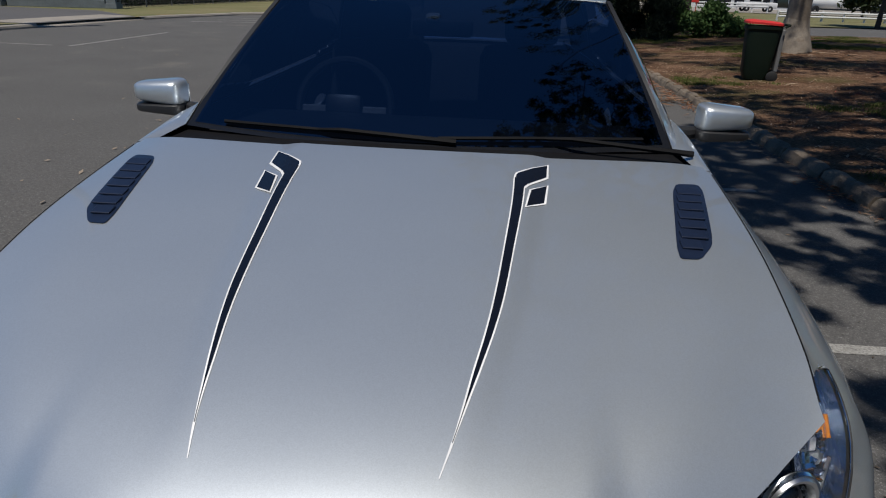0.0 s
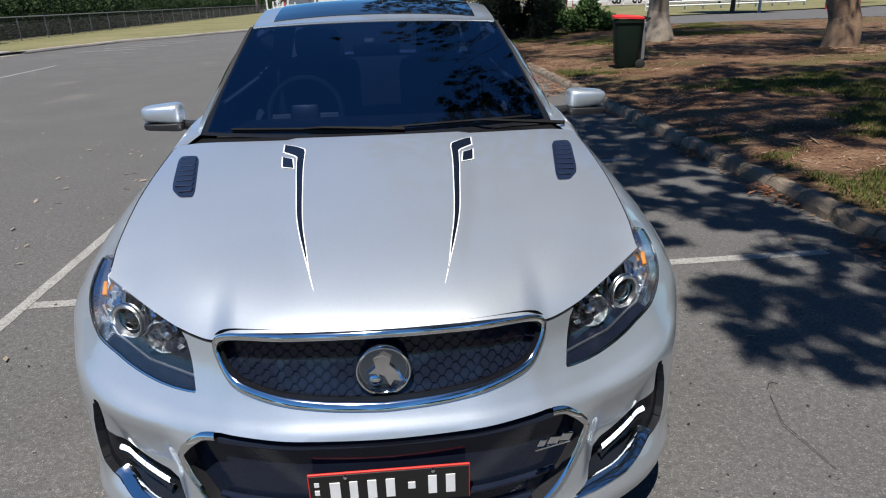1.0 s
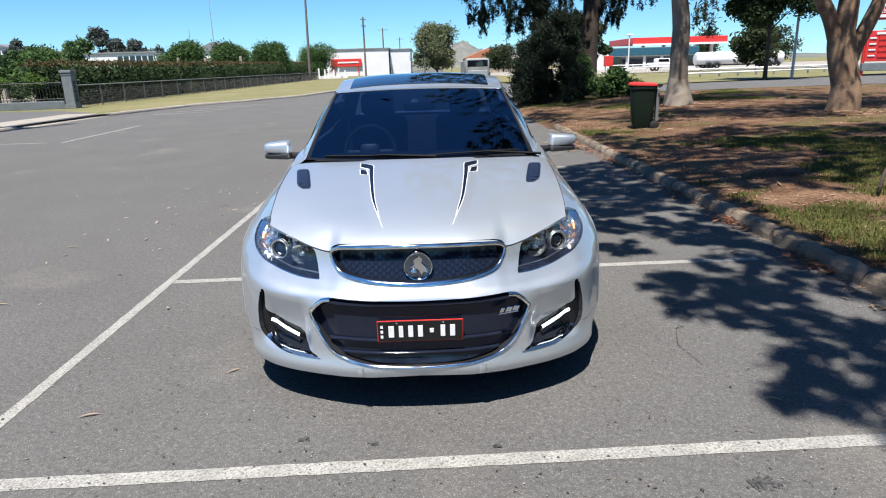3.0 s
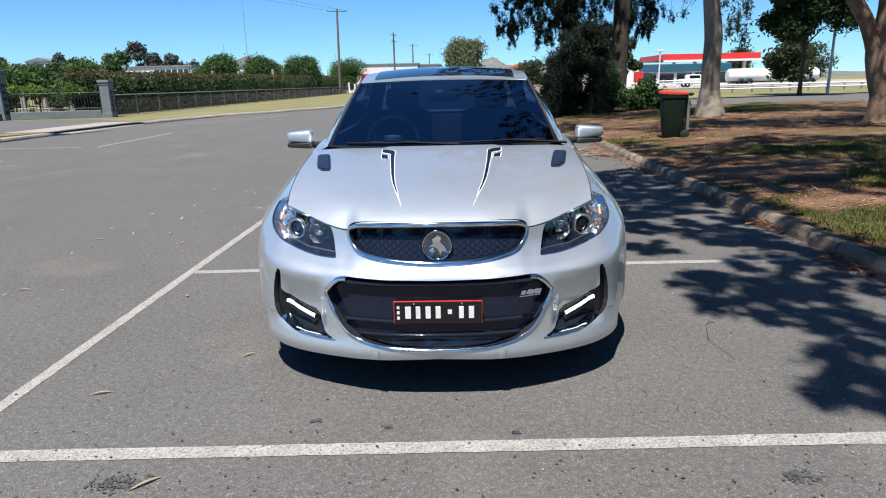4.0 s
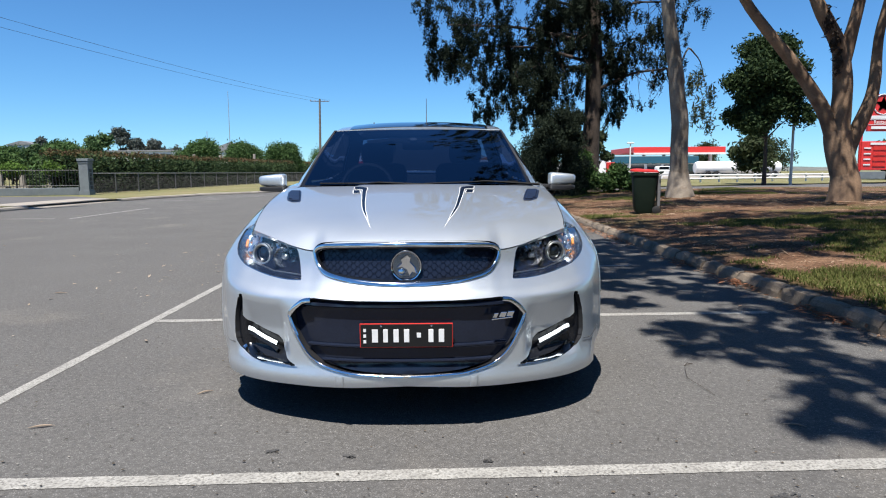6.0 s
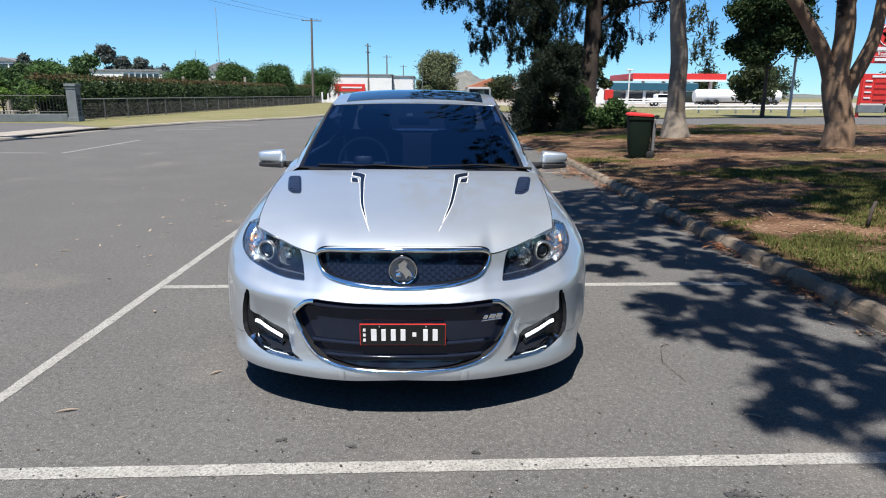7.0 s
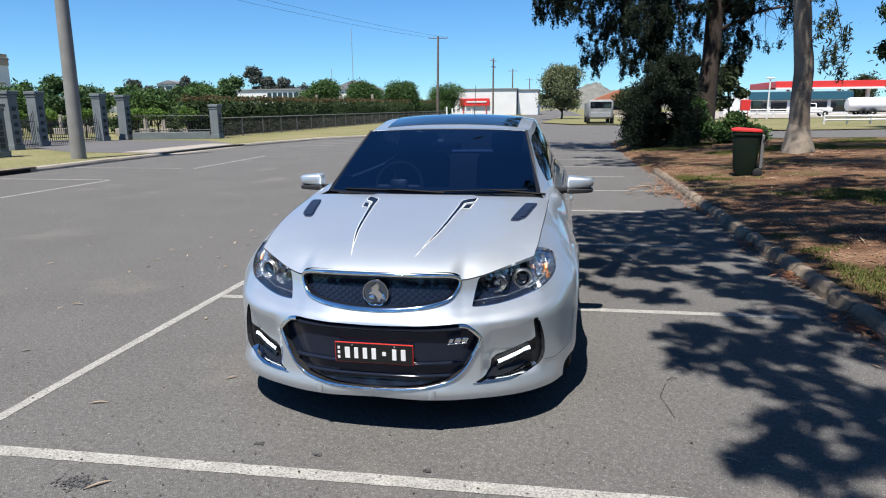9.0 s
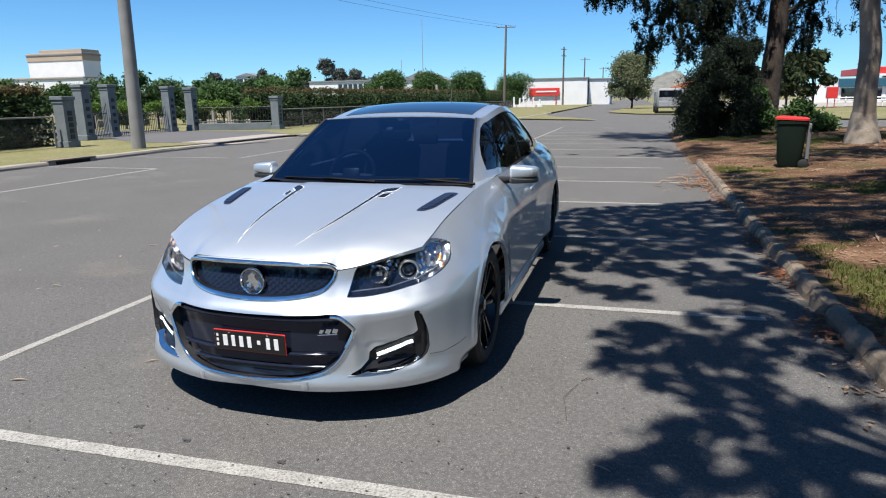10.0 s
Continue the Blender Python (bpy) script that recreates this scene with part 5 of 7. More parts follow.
part("steering_boss", add_box(bmesh.new(), pose(-.36, 1.98, .92, 70), (.14, .12, .05), .02), BLACK_PLASTIC, wheel_ring, smooth=True)
part("steering_spoke", add_box(bmesh.new(), pose(-.36, 1.99, .92, 70), (.32, .03, .02), .006), TRIM_GREY, wheel_ring)
for x in (-.37, .37):
    seat = part("front_seat", box(x, 2.52, .5, .5, .5, .2, .06), SEAT, car, "dark cloth front seat", smooth=True)
    part("backrest", box(x, 2.82, .82, .5, .16, .62, .07, rx=-18), SEAT, seat, smooth=True)
    part("headrest", box(x, 2.96, 1.2, .27, .1, .18, .045, rx=-12), SEAT, seat, smooth=True)
rear_seat = part("rear_seat", box(0, 3.5, .5, 1.3, .5, .22, .06), SEAT, car, smooth=True)
part("backrest", box(0, 3.82, .78, 1.3, .16, .5, .06, rx=-20), SEAT, rear_seat, smooth=True)
for x in (-.4, .4):
    part("headrest", box(x, 3.92, 1.07, .26, .09, .13, .04), SEAT, rear_seat, smooth=True)
part("parcel_shelf", box(0, 4.1, 1.0, 1.2, .35, .03), SEAT, car)
# ---- trees ----
def limb_mesh(paths, mat, name, parent, sides=10, label=""):
    bm = bmesh.new()
    for pts, r0, r1 in paths:
        pts = [Vector(p) for p in pts]
        fine = []
        for i in range(len(pts) - 1):
            for k in range(5):
                fine.append(pts[i].lerp(pts[i + 1], k / 5))
        fine.append(pts[-1])
        fine = [fine[0]] + [(fine[i - 1] + fine[i] * 2 + fine[i + 1]) / 4 for i in range(1, len(fine) - 1)] + [fine[-1]]
        fine = [p + Vector((noise.noise(p * .9), noise.noise(p * .9 + Vector((5, 0, 0))), 0)) * min(.1, r0 * .3) for p in fine]
        n = len(fine) - 1
        tube(fine, [(r0 + (r1 - r0) * (k / n)) * (1 + .08 * noise.noise(fine[k] * 2.3)) for k in range(n + 1)], sides, bm)
    return part(name, bm, mat, parent, label, smooth=True, angle=60)


def flare(base, r, grow=1.7, h=.7):
    b = Vector(base)
    return ([b + Vector((0, 0, -.1)), b + Vector((0, 0, h * .35)), b + Vector((0, 0, h))], r * grow, r)


# tall pale gum by the bin
gum = thing("gum_tree", "tall gum tree with a smooth pale grey trunk", "tree", at=(6.79, 15.16, 0.31))
limb_mesh([flare((6.81, 15.16, 0.31), .24, 1.75, .75), ([(6.81, 15.16, 0.97), (6.73, 15.16, 2.62), (6.55, 15.16, 4.19), (6.30, 15.16, 5.68), (6.05, 14.99, 8.07), (6.30, 14.91, 10.14)], 0.240, 0.116), ([(6.22, 14.99, 6.83), (4.48, 14.00, 8.90), (3.74, 13.18, 10.14)], 0.107, 0.041), ([(6.05, 14.99, 7.91), (8.12, 14.42, 9.73), (8.69, 13.59, 10.96)], 0.099, 0.041)], BARK_PALE, "trunk", gum, 16)
leaves("crown", [(3.82, 13.18, 10.39), (4.81, 14.09, 10.96), (6.30, 14.75, 11.46), (7.95, 14.25, 10.80), (8.78, 13.59, 11.13), (5.47, 12.43, 10.47), (7.12, 12.43, 10.63)], [1.3, 1.1, 1.3, 1.2, 1.1, 1.1, 1.1], 5200, .13, LEAF_GUM, gum, 11, slim=.25, droop=.6)

limb_mesh([([(6.62, 15.2, 3.6), (7.2, 15.9, 4.5), (7.8, 16.5, 4.2), (8.1, 16.6, 3.2)], .035, .008)], BARK_PALE, "low_branch", gum, 6)
leaves("low_spray", [(7.4, 16.2, 3.5), (7.78, 16.5, 3.75), (8.15, 16.5, 3.3), (7.7, 16.5, 2.75), (8.1, 16.5, 2.5), (7.95, 16.6, 3.0)], [(.22, .25, .4)] * 6, 900, .07, LEAF_PALE, gum, 19, slim=.25, droop=.9, shell=.1, label="thin pale hanging leaves")

# spreading gum with three limbs
gum2 = thing("gum_tree", "broad gum tree with mottled tan bark and three limbs", "tree", at=(8.79, 11.15, 0.35))
limb_mesh([flare((8.78, 11.15, 0.35), .27, 1.28, .6), ([(8.78, 11.15, 0.91), (8.72, 11.15, 1.30), (8.68, 11.15, 1.85)], 0.27, 0.262),
           ([(8.64, 11.15, 1.54), (8.28, 11.15, 2.33), (7.93, 11.15, 2.84), (7.29, 11.15, 3.59), (6.42, 11.07, 4.54), (5.56, 10.67, 5.96), (4.92, 10.04, 7.38)], 0.166, 0.063),
           ([(8.68, 11.15, 1.77), (8.64, 11.15, 2.80), (8.57, 11.15, 3.51), (8.08, 11.07, 4.22), (7.77, 10.99, 4.70), (7.29, 10.51, 6.99), (7.45, 10.04, 8.17)], 0.213, 0.063),
           ([(8.60, 11.15, 3.20), (8.72, 11.07, 3.91), (8.87, 10.91, 5.01), (9.35, 10.51, 7.54)], 0.158, 0.055),
           ([(8.80, 11.15, 1.2), (9.05, 11.15, 1.9), (9.24, 11.15, 2.5), (9.33, 11.15, 3.1), (9.36, 11.15, 3.91), (9.6, 10.83, 5.80), (10.3, 10.51, 7.54)], 0.165, 0.055)], BARK_TAN, "trunk", gum2, 14)
leaves("peeling_bark", [(8.42, 11.0, 3.3), (8.3, 10.95, 3.75), (8.12, 10.9, 4.1)], [(.1, .12, .3)] * 3, 420, .06, BARK_DARK, gum2, 17, slim=.3, droop=1.0, shell=.2)
leaves("crown", [(4.92, 9.88, 7.62), (5.71, 9.41, 8.02), (7.29, 9.72, 8.49), (8.40, 9.25, 8.02), (9.35, 10.20, 8.02), (10.61, 10.36, 8.02), (6.50, 8.46, 7.86), (9.82, 8.78, 7.86)], [1.3, 1.2, 1.4, 1.2, 1.3, 1.4, 1.2, 1.3], 6500, .13, LEAF_GUM, gum2, 12, slim=.25, droop=.6)


def shade_tree(name, label, base, clumps, seed, count, forks, sizes):
    """A tall gum out of view, its crown of clumps set where its shade falls."""
    root = thing(name, label, "tree", at=base)
    b = Vector(base)
    mean = sum((Vector(c) for c in clumps), Vector()) / len(clumps)
    knee = b.lerp(Vector((mean.x, mean.y, b.z)), .25) + Vector((0, 0, 4.6))
    paths = [flare(base, .34, 1.6, .8), ([b + Vector((0, 0, .7)), b + Vector((.05, .05, 2.5)), knee], .34, .24)]
    order = sorted(clumps, key=lambda c: math.atan2(c[1] - mean.y, c[0] - mean.x))
    for i in range(forks):
        group = order[i * len(order) // forks:(i + 1) * len(order) // forks]
        g = sum((Vector(c) for c in group), Vector()) / len(group)
        m = knee.lerp(g, .55) + Vector((0, 0, .7))
        paths.append(([knee, m, g], .13, .03))
        for c in group[::7]:
            paths.append(([m.lerp(g, .6), (g + Vector(c)) / 2 + Vector((0, 0, .15)), c], .028, .008))
    limb_mesh(paths, BARK_PALE, "trunk", root, 8)
    leaves("crown", clumps, sizes, count, .06, LEAF_GUM, root, seed, slim=.3, droop=.5, shell=.25)
    return root


def over(sx, sy, h):
    """The place at height h that the sun throws onto (sx, sy)."""
    return (sx + SUN.x / SUN.z * h, sy + SUN.y / SUN.z * h, h)


# unseen crowns, worked back along the sun from the shade on the ground
shade_edge = spline([-3, -1.2, -.4, -.15, .13, .42, .6, .8, 1.0, 1.45, 1.8, 2.08, 2.35, 2.6, 2.9, 6.6], [2.1, 2.0, 1.84, 1.62, 1.52, 1.85, 1.94, 1.76, 1.54, 1.44, 1.62, 2.08, 1.5, 1.15, .95, .7])
rng = random.Random(21)
groups = {"near": [], "mid": [], "far": []}
spread = {"near": [], "mid": [], "far": []}
for cell, x0, x1, y0, y1, size in ((.155, .6, 3.2, -5.0, 7.6, .115), (.25, 3.2, 7.6, -6.4, 10, .2), (.42, 7.6, 14, -8, 10, .32), (.34, 3.2, 13.5, 10, 20, .27), (.3, .2, 3.3, 14.5, 26, .2)):
    sy = y0
    while sy < y1:
        sx = x0
        while sx < x1:
            px, py = sx + rng.uniform(-.5, .5) * cell, sy + rng.uniform(-.5, .5) * cell
            sx += cell
            gate = noise.noise((px * .5 + 3, py * .5, 0)) + .5 * noise.noise((px * 1.3, py * 1.3, 7)) + .45 * noise.noise((px * 3.3, py * 3.3, 2))
            if py < -3.6 and rng.random() < (-3.6 - py) / 3 + .4 * noise.noise((px, py, 1)):
                continue
            # clumps added overhead to lay the conifer's shade on the far road
            if y0 > 14:
                if gate < .12 + .1 * (2.6 - px):
                    continue
            elif x1 < 3.3:
                if py > 5.9 + .5 * px or px < float(shade_edge(py)) + .03 + .1 * noise.noise((py * 3, 0, 3)):
                    continue
                dapple = noise.noise((px * 2.3, py * 2.3, 11)) + .7 * noise.noise((px * 5.5, py * 5.5, 4)) + .4 * noise.noise((px * 11, py * 11, 8))
                if dapple < (.1 if px > 2.4 and -.4 < py < 1.5 else -.1 if 2.1 < py < 3.0 else -.62 if py > 4.2 else -.32):
                    continue
            elif gate < (.0 if py > 15 else .28 if py > 9 and px < 11 else -.55 if 4.3 < py < 8.9 and px < 8 else .05 if px < 4.1 and 1.4 < py < 4.2 else -.05 if py < 4.6 else -.4):
                continue
            key = "near" if py < 4 and px < 7.5 else "mid" if py < 9.5 else "far"
            # low clumps to the east also darken what the car side reflects
            h = (rng.uniform(6.0, 7.6) if py < 4 else rng.uniform(10, 12)) if x1 < 3.3 else rng.uniform(3.6, 6.5) if px > 8.5 and py < 4 else rng.uniform(9, 11.5)
            groups[key].append(over(px, py, h))
            spread[key].append(size * rng.uniform(.65, 1.3))
            # extra clumps higher up block more sky and deepen the shade
            if rng.random() < .22 and py < 17 and x1 > 3.3:
                groups[key].append(over(px, py, h + rng.uniform(2.4, 4.2)))
                spread[key].append(size * 1.6)
        sy += cell
shade_tree("gum_tree", "unseen tall gum tree shading the parking bays", (7.4, -3.6, .1), groups["near"], 31, 92 * len(groups["near"]), 6, spread["near"])
shade_tree("gum_tree", "unseen tall gum tree shading the park ground", (16.5, 3.5, .1), groups["mid"], 32, 95 * len(groups["mid"]), 6, spread["mid"])
shade_tree("gum_tree", "unseen tall gum tree shading ground deeper in the park", (17.5, 10.5, .1), groups["far"], 33, 110 * len(groups["far"]), 5, spread["far"])

# dark old conifer and the thick bush at its foot
pine = thing("conifer_tree", "large dark conifer with drooping branches", "tree", at=(5.75, 21.2, .3))
branches = [flare((5.8, 21.2, .3), .32, 1.4, .8), ([(5.8, 21.2, 1.1), (5.82, 21.2, 4.5), (5.85, 21.2, 8), (5.8, 21.2, 12)], .33, .16)]
rng = random.Random(5)
clumps, sizes = [], []


def hanging(x0, x1, top, low, count, gap=.0, deep=1.5, wide=1.0):
    """Weeping sprays under one limb: low(x) gives how far down they reach; gap thins them out."""
    done = 0
    while done < count:
        x, y = rng.uniform(x0, x1), 21.2 + rng.gauss(0, deep * .55)
        lo, hi = low(x) + .5 * abs(y - 21.2) ** 1.5, top + .25 * noise.noise((x, y, 3))
        z = lo + (hi - lo) * rng.random() ** .9
        done += .1
        if z < lo or noise.noise((x * 1.15, y * .9, z * .62 + 7)) + .45 * noise.noise((x * 3.1, y * 3.1, z * 1.7)) < gap - .12:
            continue
        done += .9
        long = rng.uniform(.1, .5)
        for q in range(3):
            clumps.append((x + rng.uniform(-.1, .1), y + rng.uniform(-.1, .1), z - long * (q + .3) / 3))
            w = wide * rng.uniform(.11, .26) * (1 - .25 * q)
            sizes.append((w, w, rng.uniform(.13, .28)))


hanging(-.2, .95, 6.7, lambda x: 4.25 + .5 * abs(x - .3), 70, .0, 1.0)
hanging(.8, 2.9, 6.6, lambda x: 2.75 + 1.0 * abs(x - 2.0) ** 1.3, 215, .07, 1.1)
hanging(2.85, 4.3, 6.4, lambda x: 2.6 + .3 * (x - 2.7), 235, .08, 1.3)
hanging(3.6, 5.45, 7.2, lambda x: 3.1 + .5 * max(0, x - 4.4), 290, .05)
hanging(6.1, 7.1, 5.2, lambda x: 2.5, 75, .06, 1.0, .85)
hanging(5.1, 6.4, 7.4, lambda x: 4.9, 70, -.1)
hanging(6.2, 9.1, 6.9, lambda x: 3.0 + .5 * abs(math.sin(2.4 * x)), 170, .1, 1.4, .85)
hanging(-.6, 9.6, 9.0, lambda x: 6.3, 420, .02, 2.6, 1.25)
hanging(1.5, 8.5, 12.0, lambda x: 8.6, 200, .0, 2.0, 1.4)
for root_z, (x, dy, z), r in ((5.6, (.6, -.3, 6.2), .07), (4.9, (1.9, .4, 5.6), .07), (4.6, (3.0, -.6, 4.6), .05), (3.9, (8.6, -.2, 4.7), .07), (4.8, (7.6, .5, 5.9), .05), (5.5, (4.0, -1.2, 5.7), .05), (6.5, (8.9, .7, 7.2), .06), (6.8, (.2, .6, 7.4), .06), (7.6, (4.4, 1.9, 8.2), .05), (7.9, (7.2, -1.8, 8.4), .05)):
    mid = ((5.82 + x) / 2, 21.2 + dy * .4, (root_z + z) / 2 + .25)
    branches.append(([(5.82, 21.2, root_z), mid, (x, 21.2 + dy, z)], r, r * .3))
    for k in range(9):
        f = .25 + .75 * rng.random()
        px, pz = 5.82 + (x - 5.82) * f, root_z + (z - root_z) * f + .3 * math.sin(math.pi * f)
        branches.append(([(px, 21.2 + dy * f, pz), (px + rng.uniform(-.5, .5), 21.2 + dy * f + rng.uniform(-.6, .6), pz - .2), (px + rng.uniform(-.7, .7), 21.2 + dy * f + rng.uniform(-.9, .9), pz - rng.uniform(.6, 1.5))], .014, .004))
limb_mesh(branches, BARK_DARK, "trunk", pine, 8)
leaves("crown", clumps, sizes, 190000, .058, LEAF_DARK, pine, 51, slim=.24, droop=.8, shell=.05)
bush = thing("conifer_bush", "dense dark evergreen bush beside the conifer", "bush", at=(4.0, 19.9, .15))
limb_mesh([([(4.0, 19.9, 0), (4.0, 19.9, 1.5), (4.2, 19.9, 2.8)], .16, .04)], BARK_DARK, "stem", bush, 8)
rng = random.Random(15)
cs, rs = [], []
for k in range(95):
    u = rng.random() ** 1.1
    a, r = rng.uniform(0, 2 * math.pi), 1.25 * (1 - .4 * u) * math.sqrt(rng.random())
    cs.append((4.1 + r * math.cos(a) + .3 * u, 19.9 + .9 * r * math.sin(a), .25 + 2.75 * u))
    rs.append(rng.choice((.16, .24, .34, .48)))
leaves("crown", cs, rs, 110000, .05, LEAF_DARK, bush, 52, slim=.25, shell=.3, droop=.5)
shrub = thing("shrub", "low bright green shrub under the conifer", "bush", at=(6.4, 20.2, .3))
limb_mesh([([(6.4, 20.2, .2), (6.4, 20.2, .8)], .04, .015)], BARK_DARK, "stem", shrub, 6)
leaves("crown", [(5.0, 19.8, .6), (5.4, 19.7, .75), (6.2, 20.2, .65), (6.8, 20.2, .7), (7.3, 20.4, .55), (6.5, 20.1, 1.05), (5.2, 19.7, 1.15), (5.15, 19.6, 1.5)], [.42, .4, .42, .42, .36, .3, .35, .28], 9000, .075, LEAF_ROUND, shrub, 53)


def leafy_tree(name, label, x, y, trunk_h, r, h, n, size, mat, seed, bark=BARK_DARK, tr=.16, clumps=16, group="", squeeze=1.0):
    """A tree with a trunk, forking limbs and a ragged crown about r wide and h high above trunk_h."""
    root = thing(name, label, "tree", group, at=(x, y, 0))
    rng = random.Random(seed)
    cs, rs, paths = [], [], [([(x, y, -.1), (x + .05, y, trunk_h * .6), (x, y, trunk_h + h * .35)], tr, tr * .5)]
    for k in range(clumps):
        a, u = rng.uniform(0, 2 * math.pi), rng.uniform(.15, .95)
        rr = r * .62 * math.sqrt(rng.random()) * math.sin(math.pi * (.18 + .72 * u))
        c = (x + rr * math.cos(a) * 1.15, y + rr * math.sin(a), trunk_h + h * u)
        cs.append(c)
        rs.append(r * rng.uniform(.3, .48) * squeeze)
        paths.append(([(x, y, trunk_h + h * .12 * u), ((x + c[0]) / 2, (y + c[1]) / 2, trunk_h + h * u * .75), c], tr * .35, tr * .1))
    limb_mesh(paths, bark, "trunk", root, 7)
    leaves("crown", cs, rs, n, size, mat, root, seed, shell=.5)
    return root


leafy_tree("broadleaf_tree", "dark broadleaf street tree across the road", 22.8, 42, 2.9, 3.7, 6.9, 38000, .15, LEAF_STREET, 61, clumps=36, squeeze=.66)
leafy_tree("median_tree", "pale green willow-like tree on the median", 1.1, 80, .8, 3.6, 5.4, 22000, .15, LEAF_PALE, 65, clumps=46, squeeze=.74)
# clipped round trees beyond the hedge
for k, (x, y, r, top) in enumerate(((-23.5, 62, 2.7, 5.2), (-22.7, 75, 2.6, 5.5), (-19.2, 80, 2.85, 5.6), (-17.5, 104, 3.6, 6.3))):
    root = thing("round_tree", "rounded clipped green tree behind the hedge", "tree", "clipped round trees", at=(x, y, 0))
    limb_mesh([([(x, y, 0), (x, y, 2.6)], .16, .1)], BARK_DARK, "trunk", root, 7)
    rng = random.Random(70 + k)
    cs = []
    while len(cs) < 22:
        q = Vector((rng.uniform(-1, 1), rng.uniform(-1, 1), rng.uniform(-1, 1)))
        if q.length < 1:
            cs.append((x + q.x * r * .62, y + q.y * r * .6, top - r * .95 + q.z * r * .5))
    leaves("crown", cs, [r * rng.uniform(.34, .46) for _ in cs], 20000, .125, LEAF_ROUND, root, 70 + k, shell=.8)
# garden trees behind the gates and hedge
rng = random.Random(19)
for k in range(13):
    leafy_tree("garden_tree", "dark green rounded garden tree beyond the gates", -62 + 2.35 * k + rng.uniform(-.6, .6), 58 + rng.uniform(-6, 6), .7, rng.uniform(1.7, 2.4), rng.uniform(2.4, 3.3), 4500, .16, LEAF_GARDEN, 160 + k, clumps=16, group="garden trees")
rng = random.Random(9)
for k in range(16):
    x, y = -27 - 3.4 * k + rng.uniform(-1, 1), 46 + rng.uniform(-3, 16) + .4 * k
    leafy_tree("garden_tree", "green garden tree behind the fence", x, y, .9, rng.uniform(1.8, 2.6), rng.uniform(2.2, 3.2), 3500, .19, LEAF_ROUND if k % 4 else LEAF_GARDEN, 90 + k, clumps=10, group="garden trees")
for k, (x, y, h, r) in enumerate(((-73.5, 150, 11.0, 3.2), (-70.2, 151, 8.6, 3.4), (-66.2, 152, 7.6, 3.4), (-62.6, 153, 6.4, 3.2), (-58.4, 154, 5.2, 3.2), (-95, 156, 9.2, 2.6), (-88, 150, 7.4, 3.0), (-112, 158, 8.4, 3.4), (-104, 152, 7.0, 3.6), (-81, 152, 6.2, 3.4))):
    leafy_tree("distant_tree", "grey-green tree paled by haze in the distance", x, y, 1.0, r, h, 5000, .42, LEAF_HAZE, 120 + k, clumps=18, group="distant trees")
for k, (x, y, h, r) in enumerate(((36, 70, 4, 3), (60, 140, 6, 5), (80, 150, 7, 6), (22, 150, 5, 4), (15, 130, 4, 4), (44, 60, 3, 2.5), (50, 52, 2.6, 2.2), (16.3, 72, 5.2, 1.9), (19.6, 76, 4.8, 2.2), (13.6, 74, 3.2, 1.6))):
    leafy_tree("distant_tree", "green tree beyond the service station", x, y, .8, r, h, 3000, .3, LEAF_FAR, 140 + k, clumps=10, group="distant trees")
# rows of unseen trees added behind and beside, to darken the car's reflections
rng = random.Random(77)
for k in range(26):
    if k < 15:
        x, y = -46 + 6.4 * k + rng.uniform(-1.5, 1.5), -38 + rng.uniform(-5, 4)
    else:
        x, y = 19 + rng.uniform(-2, 6), -30 + 3.3 * (k - 15) + rng.uniform(-1, 1)
    leafy_tree("unseen_tree", "dark green tree added out of view around the bays", x, y, 1.6, rng.uniform(3.4, 4.4), rng.uniform(6, 9), 1500, .5, LEAF_GARDEN, 260 + k, clumps=16, group="street trees", tr=.25)
